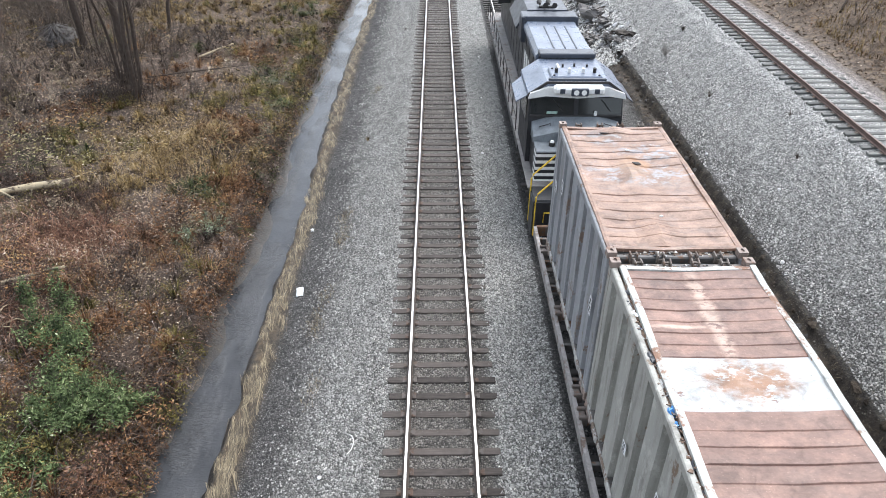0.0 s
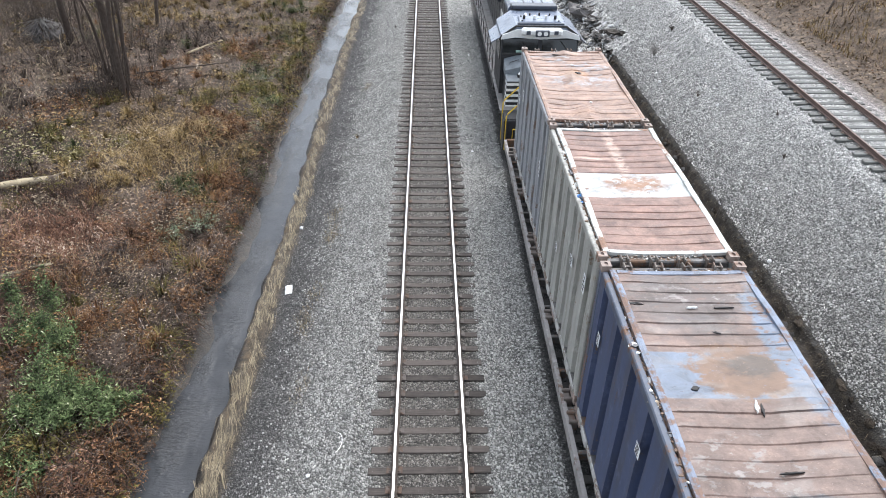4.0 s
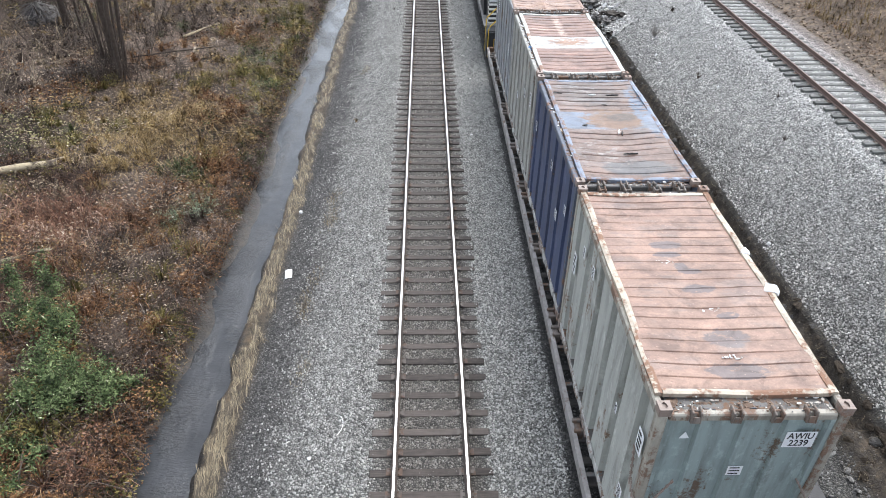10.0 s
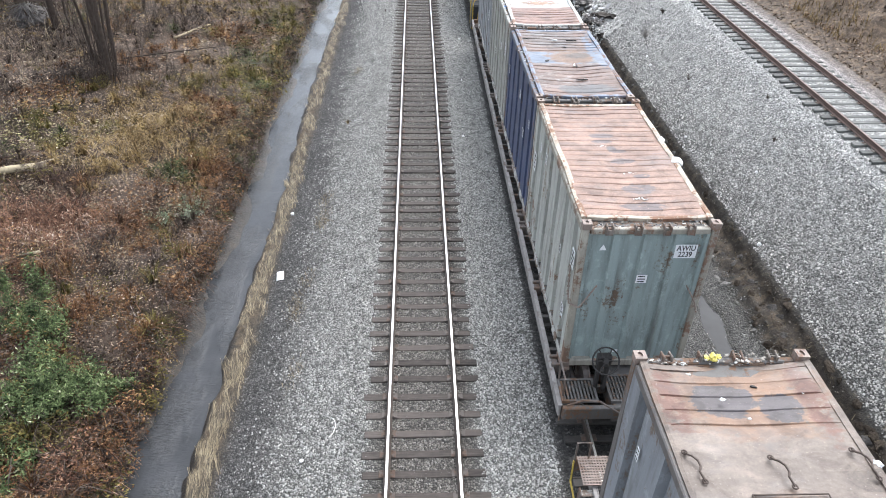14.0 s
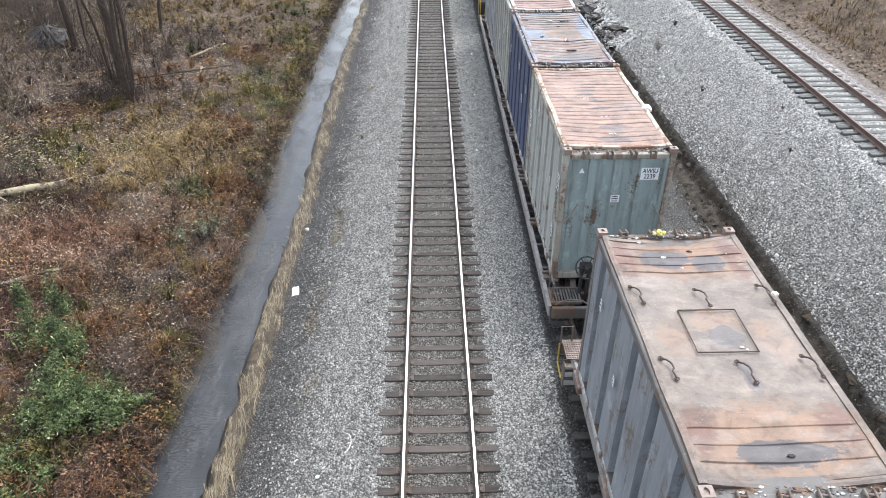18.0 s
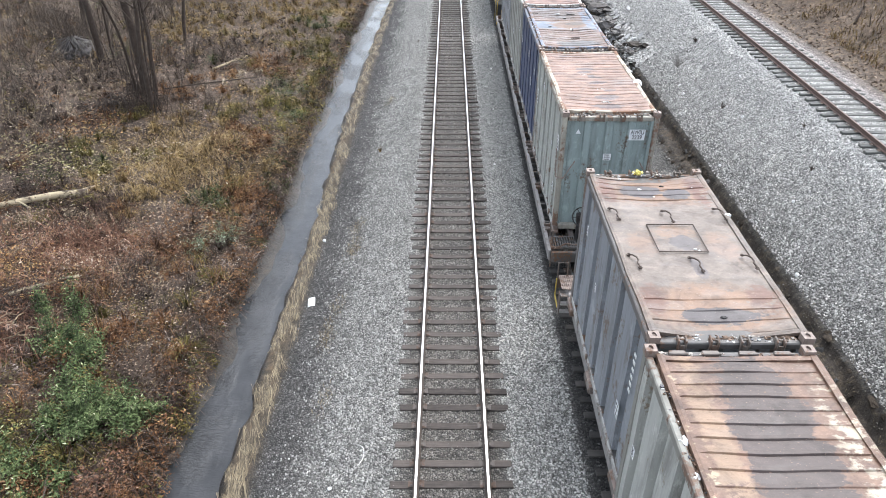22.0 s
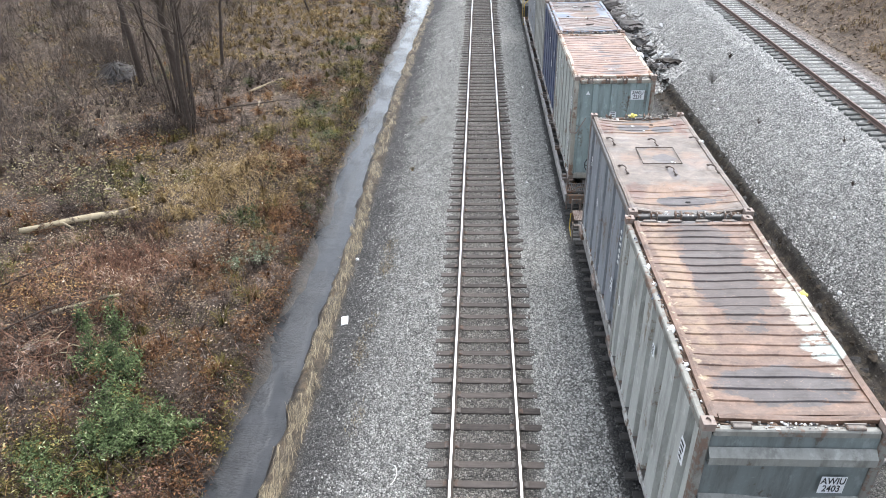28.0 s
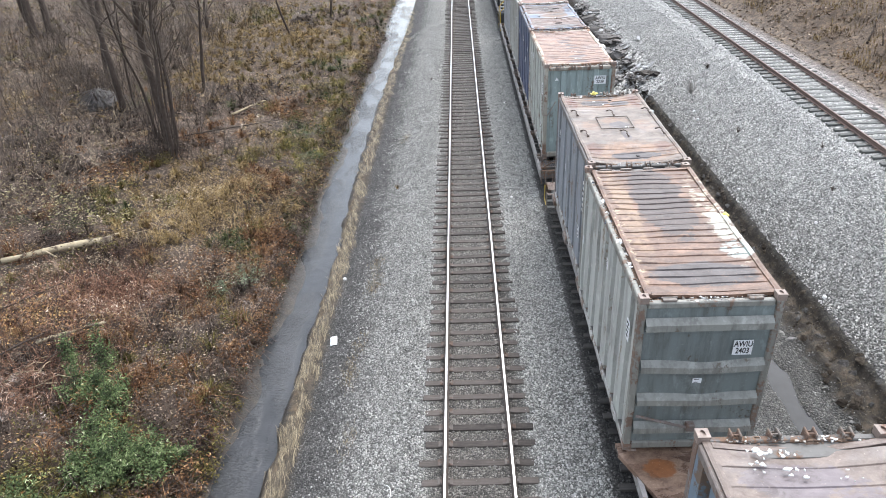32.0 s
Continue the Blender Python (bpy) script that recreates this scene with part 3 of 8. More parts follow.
railway("railway_main", "railway track with two polished rails on dark wooden ties", pose(0, 0, 0), -11.308, 92.0, TIE, BRIGHT_RAIL, 48, first=0.21, longer=30)
railway("railway_train", "oily railway track beneath the freight train", pose(TRAIN_X, 0, 0), -11.308, 75.0, OIL_TIE, BRIGHT_RAIL, 20, longer=30)
railway("railway_side", "disused-looking railway track with rusty rails on grey ties", pose(14.68, 0, 2.42, 0, 0, -0.85), 14.0, 85.0, OLD_TIE, RUSTY_RAIL, 45, longer=20)


# ---- loose stone ----
def island_paint(name, stops, rough=0.62, sheen=0.5):
    """Many small pieces, each with its own tone."""
    n = Nt(name)
    f = n.math("ADD", n.math("MULTIPLY", n.island(), 0.8), n.math("MULTIPLY", n.math("SUBTRACT", n.noise(n.coords(), 2.3, 4, 0.7), 0.38), 0.8))
    return n.done(n.ramp(f, stops), rough, 0.0, Specular_IOR_Level=sheen)


rng = np.random.default_rng(7)
OCTA = np.array([(1, 0, 0), (-1, 0, 0), (0, 1, 0), (0, -1, 0), (0, 0, 1), (0, 0, -1)], float)
OCTA_F = [(0, 2, 4), (2, 1, 4), (1, 3, 4), (3, 0, 4), (2, 0, 5), (1, 2, 5), (3, 1, 5), (0, 3, 5)]


def spun(count):
    """Random turns, as matrices."""
    q = rng.normal(size=(count, 4))
    q /= np.linalg.norm(q, axis=1)[:, None]
    w, x, y, z = q.T
    return np.stack([1 - 2 * (y * y + z * z), 2 * (x * y - z * w), 2 * (x * z + y * w), 2 * (x * y + z * w), 1 - 2 * (x * x + z * z), 2 * (y * z - x * w),
                     2 * (x * z - y * w), 2 * (y * z + x * w), 1 - 2 * (x * x + y * y)], -1).reshape(count, 3, 3)


def stones(name, label, x, y, lo, hi, material, sink=0.3):
    n = len(x)
    size = rng.uniform(lo, hi, (n, 1, 1)) * rng.uniform(0.55, 1.25, (n, 6, 1))
    v = np.einsum("nij,nkj->nki", spun(n), OCTA[None] * size)
    tri = v[:, np.array(OCTA_F)]
    up = np.cross(tri[:, :, 1] - tri[:, :, 0], tri[:, :, 2] - tri[:, :, 0])
    up = up[:, :, 2] / np.linalg.norm(up, axis=2)
    shown = np.argsort(-up, axis=1)[:, :5]
    v += np.stack([x, y, ground_z(x, y) + lo * sink], -1)[:, None]
    return tagged(new(name, cloud(name, v, np.array(OCTA_F)[shown], n, material)), label, "ballast", kind="stuff")


BALLAST = island_paint("ballast_stone", [(0.0, (0.035, 0.034, 0.031)), (0.3, (0.125, 0.122, 0.113)), (0.62, (0.31, 0.304, 0.283)), (0.88, (0.45, 0.441, 0.411)), (1.0, (0.7, 0.687, 0.645))], 0.62, 0.45)
PALE_BALLAST = island_paint("pale_ballast_stone", [(0.0, (0.06, 0.059, 0.055)), (0.3, (0.21, 0.207, 0.194)), (0.62, (0.48, 0.474, 0.448)), (0.88, (0.66, 0.651, 0.616)), (1.0, (0.86, 0.85, 0.81))], 0.6, 0.45)
MID_BALLAST = island_paint("mid_ballast_stone", [(0.0, (0.04, 0.039, 0.036)), (0.3, (0.165, 0.162, 0.15)), (0.62, (0.39, 0.382, 0.357)), (0.88, (0.54, 0.53, 0.495)), (1.0, (0.75, 0.736, 0.695))], 0.62, 0.45)
BROWN_BALLAST = island_paint("track_stone", [(0.0, (0.055, 0.048, 0.042)), (0.5, (0.2, 0.182, 0.16)), (0.9, (0.33, 0.31, 0.28)), (1.0, (0.5, 0.48, 0.44))])
DARK_STONE = island_paint("dark_stone", [(0.0, (0.04, 0.038, 0.035)), (0.5, (0.13, 0.125, 0.117)), (0.92, (0.23, 0.222, 0.208)), (1.0, (0.32, 0.31, 0.29))])

NEAR_BLACK_STONE = island_paint("near_black_stone", [(0.0, (0.02, 0.019, 0.018)), (0.6, (0.055, 0.052, 0.048)), (1.0, (0.14, 0.135, 0.125))])
DITCH_STONE = island_paint("ditch_stone", [(0.0, (0.03, 0.029, 0.028)), (0.5, (0.115, 0.112, 0.105)), (0.92, (0.24, 0.234, 0.22)), (1.0, (0.45, 0.44, 0.41))])
CLOD = island_paint("clod", [(0.0, (0.04, 0.032, 0.025)), (0.6, (0.08, 0.064, 0.048)), (0.85, (0.13, 0.115, 0.095)), (1.0, (0.22, 0.215, 0.205))])


def strewn(n, x0, x1, y0, y1, lean=1.8):
    """Places that thin out with distance."""
    return rng.uniform(x0, x1, n), y0 + (y1 - y0) * rng.random(n) ** lean


for name, label, n, box, size, m in (
        ("ballast", "loose grey ballast stones on the track shoulder", 54000, (-4.1, -1.2, 6, 58), (0.017, 0.038), BALLAST),
        ("ballast", "loose grey ballast stones between the tracks", 32000, (1.2, 2.86, 6, 58), (0.018, 0.039), MID_BALLAST),
        ("dark_gravel", "near-black ballast beside the train", 4500, (2.85, 3.6, 6, 45), (0.016, 0.032), NEAR_BLACK_STONE),
        ("ballast", "brown dusty ballast between the ties", 18000, (-0.72, 0.72, 7, 48), (0.015, 0.03), BROWN_BALLAST),
        ("ballast", "grey ballast on the slope below the side track", 54000, (10.26, 13.75, 11, 64), (0.021, 0.046), PALE_BALLAST),
        ("ballast", "darker ballast low on the near slope", 27000, (10.26, 13.2, 8.5, 25), (0.02, 0.041), BALLAST),
        ("rubble_stones", "grey broken stone over the end of the ditch bank", 6500, (9.0, 11.2, 37.5, 64), (0.04, 0.1), PALE_BALLAST),
        ("clods", "brown crumbs and stones on the broken bank of the ditch", 2600, (9.35, 10.3, 8, 48), (0.01, 0.03), CLOD),
        ("dark_gravel", "dark moist gravel at the foot of the shoulder", 11000, (-4.45, -3.0, 6, 40), (0.012, 0.027), DARK_STONE),
        ("dark_gravel", "dark wet stones in the ditch beside the train", 17000, (6.2, 9.5, 6, 46), (0.016, 0.038), DITCH_STONE)):
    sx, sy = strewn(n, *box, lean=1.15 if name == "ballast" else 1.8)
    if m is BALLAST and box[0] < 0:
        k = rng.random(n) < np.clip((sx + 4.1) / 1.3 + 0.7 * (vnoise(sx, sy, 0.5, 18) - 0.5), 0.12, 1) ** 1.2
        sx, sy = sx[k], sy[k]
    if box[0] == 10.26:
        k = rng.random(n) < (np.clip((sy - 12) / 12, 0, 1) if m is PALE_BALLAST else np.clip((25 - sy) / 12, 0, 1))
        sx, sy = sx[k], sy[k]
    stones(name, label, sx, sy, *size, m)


def ball(mb, x, y, z, r, squash=0.7, rough=0.25):
    """A crumpled lump, such as a stuffed bag."""
    bm = bmesh.new()
    bmesh.ops.create_icosphere(bm, subdivisions=2, radius=r)
    s = random.uniform(0, 50)
    for q in bm.verts:
        q.co *= 1 + rough * 2 * noise.noise(q.co * 2.2 / r + Vector((s, s, 0)))
        q.co.z *= squash
    mb.add([q.co + Vector((x, y, z)) for q in bm.verts], [[w.index for w in f.verts] for f in bm.faces])
    bm.free()
    return mb


# ---- plants ----
def blades(name, label, category, p, height, width, lean, material, flat=False):
    """Blades of grass from their feet p (n, 3)."""
    n = len(p)
    a = rng.uniform(0, math.tau, n)
    h = height * rng.uniform(0.5, 1.3, n)
    l = lean * rng.uniform(0.2, 1.0, n) * h
    way = np.stack([np.cos(a), np.sin(a), np.zeros(n)], -1)
    side = np.stack([-np.sin(a), np.cos(a), np.zeros(n)], -1) * (width * rng.uniform(0.6, 1.4, n))[:, None]
    up = np.array([0, 0, 1.0])
    mid = p + way * (l * 0.35)[:, None] + up * (h * 0.65)[:, None]
    tip = p + way * l[:, None] + up * (h * (0.15 if flat else 0.95))[:, None]
    v = np.stack([p - side, p + side, mid + side * 0.8, mid - side * 0.8, tip], 1)
    quad = np.stack([v[:, 0], v[:, 1], v[:, 2], v[:, 3], v[:, 3], v[:, 2], v[:, 4], v[:, 4]], 1)
    return tagged(new(name, cloud(name, quad, [(0, 1, 2), (0, 2, 3), (4, 5, 6)], n, material)), label, category, kind="stuff")


def leaf_verts(p, size, tilt=1.0):
    """Small bent leaves with four corners at the places p."""
    n = len(p)
    s = np.reshape(size, (-1, 1, 1)) * rng.uniform(0.5, 1.4, (n, 1, 1))
    base = np.array([(-1, -0.0, 0), (0, -0.45, 0.12), (1, 0, 0), (0, 0.45, 0.12)])[None] * s
    r = spun(n)
    if tilt < 1:
        a = rng.uniform(0, math.tau, n)
        flat = np.zeros((n, 3, 3))
        flat[:, 0, 0], flat[:, 0, 1], flat[:, 1, 0], flat[:, 1, 1], flat[:, 2, 2] = np.cos(a), -np.sin(a), np.sin(a), np.cos(a), 1
        r = flat + (r - flat) * tilt * rng.random((n, 1, 1))
    return np.einsum("nij,nkj->nki", r, base) + p[:, None]


LEAF_F = [(0, 1, 2, 3)]


def leaves(name, label, category, p, size, material, tilt=1.0):
    """Leaves at the places p; broader and sparser ones grow farther along the line."""
    grow = 1 + np.clip((p[:, 1] - 18) / 20, 0, 1.6)
    keep = rng.random(len(p)) < grow ** -1.6
    p, size = p[keep], size * grow[keep]
    return tagged(new(name, cloud(name, leaf_verts(p, size, tilt), LEAF_F, len(p), material)), label, category, kind="stuff")


def patchy_paint(name, stops):
    """Leaves or stems, each with its own tone, in larger lighter and darker drifts."""
    n = Nt(name)
    p = n.coords()
    warp = n.node("VectorMath", operation="ADD")
    n.put(warp, 0, p)
    n.t.links.new(n.noise(p, 2.6, 2, 0.5, 0.0, True), warp.inputs[1])
    clump = n.xyz(n.voronoi(warp.outputs[0], 2.4, "Color"))[0]
    small = n.xyz(n.voronoi(warp.outputs[0], 6.5, "Color"))[0]
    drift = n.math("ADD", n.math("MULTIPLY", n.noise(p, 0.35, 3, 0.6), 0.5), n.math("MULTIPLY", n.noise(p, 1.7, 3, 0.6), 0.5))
    # Clump-scale contrast also stands in for shade between plants, put into the colour.
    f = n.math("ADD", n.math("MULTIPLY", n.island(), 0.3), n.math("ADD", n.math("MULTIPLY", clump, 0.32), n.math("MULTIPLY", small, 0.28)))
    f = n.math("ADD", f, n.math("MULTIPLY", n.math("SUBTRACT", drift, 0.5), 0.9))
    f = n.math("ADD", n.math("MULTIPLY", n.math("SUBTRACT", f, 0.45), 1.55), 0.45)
    return n.done(n.ramp(f, stops), 0.85, 0.0, Specular_IOR_Level=0.15)


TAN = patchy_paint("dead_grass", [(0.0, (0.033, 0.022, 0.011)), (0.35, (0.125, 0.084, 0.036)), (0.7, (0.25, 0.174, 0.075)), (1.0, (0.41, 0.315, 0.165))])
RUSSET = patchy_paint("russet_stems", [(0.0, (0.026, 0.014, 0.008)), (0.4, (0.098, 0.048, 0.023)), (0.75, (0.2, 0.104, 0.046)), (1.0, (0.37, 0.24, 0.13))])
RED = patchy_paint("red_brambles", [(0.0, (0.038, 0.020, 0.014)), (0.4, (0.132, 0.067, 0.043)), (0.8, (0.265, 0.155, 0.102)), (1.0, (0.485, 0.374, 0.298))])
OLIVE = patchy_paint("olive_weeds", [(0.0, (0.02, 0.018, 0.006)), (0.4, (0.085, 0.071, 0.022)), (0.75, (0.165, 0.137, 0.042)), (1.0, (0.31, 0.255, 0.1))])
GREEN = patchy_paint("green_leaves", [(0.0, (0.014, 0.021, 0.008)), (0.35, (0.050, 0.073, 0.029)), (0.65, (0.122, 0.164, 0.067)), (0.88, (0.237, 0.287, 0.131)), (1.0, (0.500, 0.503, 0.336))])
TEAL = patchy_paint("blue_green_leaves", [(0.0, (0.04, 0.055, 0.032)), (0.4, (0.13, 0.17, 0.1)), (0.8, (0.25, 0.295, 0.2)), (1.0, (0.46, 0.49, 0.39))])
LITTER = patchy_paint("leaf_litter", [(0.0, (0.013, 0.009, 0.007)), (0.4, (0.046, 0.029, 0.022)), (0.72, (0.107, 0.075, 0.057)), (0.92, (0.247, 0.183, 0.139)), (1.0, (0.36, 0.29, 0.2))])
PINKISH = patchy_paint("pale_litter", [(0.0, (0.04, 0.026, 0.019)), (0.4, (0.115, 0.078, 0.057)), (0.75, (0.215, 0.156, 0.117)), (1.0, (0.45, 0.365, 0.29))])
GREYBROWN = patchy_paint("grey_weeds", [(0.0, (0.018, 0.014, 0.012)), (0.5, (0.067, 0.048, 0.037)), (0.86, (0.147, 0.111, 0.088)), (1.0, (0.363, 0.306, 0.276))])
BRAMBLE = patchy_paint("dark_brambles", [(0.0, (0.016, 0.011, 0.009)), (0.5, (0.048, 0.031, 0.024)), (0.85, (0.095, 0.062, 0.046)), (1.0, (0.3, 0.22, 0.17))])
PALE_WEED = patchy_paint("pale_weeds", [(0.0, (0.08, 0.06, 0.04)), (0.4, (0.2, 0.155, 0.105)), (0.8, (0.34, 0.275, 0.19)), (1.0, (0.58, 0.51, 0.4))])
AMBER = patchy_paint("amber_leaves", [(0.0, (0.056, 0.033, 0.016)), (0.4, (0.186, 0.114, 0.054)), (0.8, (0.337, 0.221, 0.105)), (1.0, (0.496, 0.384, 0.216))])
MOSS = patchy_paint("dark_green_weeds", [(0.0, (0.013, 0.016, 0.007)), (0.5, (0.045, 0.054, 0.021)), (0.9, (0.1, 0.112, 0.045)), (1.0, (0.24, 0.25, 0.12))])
STRAW = island_paint("straw", [(0.0, (0.022, 0.017, 0.012)), (0.35, (0.075, 0.057, 0.035)), (0.7, (0.22, 0.172, 0.1)), (1.0, (0.45, 0.375, 0.24))])
GOLD = patchy_paint("golden_grass", [(0.0, (0.108, 0.071, 0.033)), (0.5, (0.275, 0.194, 0.100)), (1.0, (0.455, 0.351, 0.208))])
BARK = plain("grey_bark", (0.05, 0.035, 0.026), 0.9, 0.0, 0.45, 9.0, 0.02)
PALE_BARK = rusted("pale_wood", (0.42, 0.345, 0.225), (0.07, 0.05, 0.034), 0.52, (0.06, 0.045, 0.03), 0.85, False)
TWIG = plain("twig_bark", (0.09, 0.069, 0.054), 0.9, 0.0, 0.3, 12.0)


def left_places(n, x1=-6.4, far=84, lean=1.4, spread=36):
    """Places over the wild ground beside the stream."""
    y = 5.5 + (far - 5.5) * rng.random(n) ** lean
    x = x1 - rng.random(n) ** 1.1 * np.minimum(spread, 8 + y * 0.55)
    return x, y


def lifted(x, y, up=0.0):
    return np.stack([x, y, ground_z(x, y) + up], -1)


def clumps(n, per, radius, places, pick):
    """Feet gathered in clumps; pick(x, y) keeps a part of the centres."""
    x, y = places(n)
    k = pick(x, y)
    x, y = x[k], y[k]
    r = radius * rng.uniform(0.5, 1.5, len(x))
    a, d = rng.uniform(0, math.tau, (len(x), per)), np.sqrt(rng.random((len(x), per))) * r[:, None]
    px, py = (x[:, None] + np.cos(a) * d).reshape(-1), (y[:, None] + np.sin(a) * d).reshape(-1)
    keep = px < -6.3
    return lifted(px[keep], py[keep], -0.02)


def tone(x, y, seed):
    return vnoise(x, y, 4.5, seed) * 0.6 + vnoise(x, y, 1.6, seed + 1) * 0.4


def spot(x, y, cx, cy, r):
    """A soft round patch."""
    return np.exp(-(((x - cx) ** 2 + (y - cy) ** 2) / r ** 2))


def much_tan(x, y):
    return tone(x, y, 21) + 0.3 * spot(x, y, -10.5, 24, 2.4) + 0.3 * spot(x, y, -10.4, 26.8, 2) + 0.22 * spot(x, y, -12.4, 48, 7) + 0.2 * spot(x, y, -9, 58, 8) + 0.5 * spot(x, y, -15.5, 54, 8) + 0.2 * spot(x, y, -15.8, 26.5, 1.4) - 0.25 * spot(x, y, -8, 14, 5) - 0.3 * spot(x, y, -19, 31, 6) - 0.2 * spot(x, y, -14.3, 37.6, 3.5)


def much_russet(x, y):
    return tone(x, y, 31) + 0.3 * spot(x, y, -8.3, 27.6, 1.7) + 0.3 * spot(x, y, -9.8, 38.5, 3) + 0.2 * spot(x, y, -8.5, 15.5, 3.5) + 0.2 * spot(x, y, -7.5, 22.5, 1.6) - 0.2 * spot(x, y, -12, 47, 6) - 0.15 * spot(x, y, -14.3, 37.6, 3)


def much_red(x, y):
    return tone(x, y, 81) * 0.35 + 0.6 * spot(x, y, -12.0, 18.8, 2.3) + 0.6 * spot(x, y, -14, 18.8, 2.6) + 0.6 * spot(x, y, -12.2, 14.8, 1.5) + 0.45 * spot(x, y, -16.4, 28.9, 1.4) + 0.45 * spot(x, y, -7.4, 9.6, 0.9)


def much_olive(x, y):
    return tone(x, y, 41) + 0.3 * spot(x, y, -8.4, 22.4, 1.4) + 0.3 * spot(x, y, -8.0, 31, 2.2) + 0.3 * spot(x, y, -8.2, 40.6, 3) + 0.2 * spot(x, y, -15.3, 30.4, 1.4) + 0.25 * spot(x, y, -10, 10.4, 2.4) + 0.2 * spot(x, y, -9.6, 13, 2) + 0.15 * spot(x, y, -11, 53, 5) - 0.2 * spot(x, y, -12.5, 18.8, 3) - 0.2 * spot(x, y, -18, 33, 6)


def much_grey(x, y):
    return tone(x, y, 51) + 0.2 * spot(x, y, -8.5, 16, 4) + 0.3 * spot(x, y, -15.7, 23.5, 2) + 0.3 * spot(x, y, -20, 31, 5) + 0.2 * spot(x, y, -22, 45, 14) - 0.2 * spot(x, y, -10.5, 25, 3) - 0.15 * spot(x, y, -12.4, 47, 6)


def much_litter(x, y):
    return tone(x, y, 91) * 0.8 + 0.4 * spot(x, y, -12.4, 26.5, 2) + 0.5 * spot(x, y, -14.3, 37.6, 4) + 0.55 * spot(x, y, -19.3, 36, 3.5) + 0.35 * spot(x, y, -22, 39, 4)


blades("dead_grass", "matted tan dead grass beside the stream", "grass", clumps(600, 34, 0.45, left_places, lambda x, y: much_tan(x, y) > 0.54), 0.34, 0.007, 1.2, TAN)
blades("olive_weeds", "olive-green low weeds among dead grass", "weeds", clumps(900, 34, 0.42, left_places, lambda x, y: much_olive(x, y) > 0.56), 0.26, 0.008, 1.1, OLIVE)
lx, ly = left_places(44000, -6.45, lean=1.4)
leaves("leaf_litter", "brown and pale fallen leaves over the wild ground", "leaf litter", lifted(lx, ly, 0.02), 0.058, LITTER, 0.5)
lx, ly = left_places(85000, -6.9, lean=1.2)
k = much_litter(lx, ly) > 0.62
leaves("pale_litter", "drifts of pale pinkish-brown fallen leaves under the trees", "leaf litter", lifted(lx[k], ly[k], 0.06), 0.062, PINKISH, 0.4)


lx, ly = left_places(2600, -6.9, lean=2.0)
leaves("pale_leaves", "scattered cream and yellow leaves caught in the weeds", "leaf litter", lifted(lx, ly, 0.0) + np.stack([lx * 0, lx * 0, rng.uniform(0.1, 0.42, len(lx))], -1), 0.034, island_paint("cream_leaves", [(0.0, (0.26, 0.19, 0.1)), (0.5, (0.38, 0.3, 0.19)), (1.0, (0.58, 0.53, 0.43))]))


def arcs(name, label, x, y, length, material, thick=0.006):
    """Long thin stems that arch over the ground."""
    n = len(x)
    a = rng.uniform(0, math.tau, n)
    ln = length * rng.uniform(0.4, 1.5, n)
    h = ln * rng.uniform(0.15, 0.6, n)
    way = np.stack([np.cos(a), np.sin(a), np.zeros(n)], -1)
    side = np.stack([-np.sin(a), np.cos(a), np.zeros(n)], -1) * thick * rng.uniform(0.6, 1.3, (n, 1))
    p = lifted(x, y, 0.05)
    turn = np.stack([-np.sin(a), np.cos(a), np.zeros(n)], -1) * (ln * rng.normal(0, 0.25, n))[:, None]
    pts = [p + way * (ln * u)[:, None] + turn * u * u + np.array([0, 0, 1.0]) * (h * 4 * u * (1 - u) * (1.2 - 0.5 * u))[:, None] for u in (0, 0.25, 0.5, 0.75, 1)]
    v = np.stack([q + s * side for q in pts for s in (-1, 1)], 1)
    return tagged(new(name, cloud(name, v, [(0, 1, 3, 2), (2, 3, 5, 4), (4, 5, 7, 6), (6, 7, 9, 8)], n, material)), label, "brush", kind="stuff")


for name, label, n, much, limit, ln, m in (("golden_stems", "arching golden grass stems over the wild ground", 20000, much_tan, 0.63, 0.5, GOLD), ("russet_stems", "arching reddish-brown canes over the wild ground", 7000, much_russet, 0.54, 0.6, RUSSET),
                                           ("red_canes", "red bramble canes in a thick patch", 32000, much_red, 0.42, 0.65, RED), ("grey_stems", "dry grey-brown weed stalks over the wild ground", 9000, much_grey, 0.5, 0.6, GREYBROWN)):
    ax, ay = left_places(n, -7.0, lean=1.5)
    k = much(ax, ay) > limit
    arcs(name, label, ax[k], ay[k], ln, m, 0.0075 if m is GOLD else 0.006)
ax, ay = left_places(6000, -6.9, lean=1.3)
arcs("dead_twigs", "thin dark dead twigs over the wild ground", ax, ay, 0.7, TWIG, 0.007)


def around(cx, cy, r, n, stretch=1.0):
    """Places gathered round a centre."""
    return rng.normal(cx, r * stretch, n), rng.normal(cy, r, n)


def patch(label, spots, size, material, up=0.3, tilt=0.8):
    """Larger leaves in a few drifts."""
    q = [around(*s) for s in spots]
    px, py = np.concatenate([a for a, b in q]), np.concatenate([b for a, b in q])
    k = px < -6.7
    px, py = px[k], py[k]
    leaves("fallen_leaves", label, "leaf litter", lifted(px, py) + np.stack([px * 0, px * 0, rng.uniform(0.12, up + 0.12, len(px))], -1), size, material, tilt)


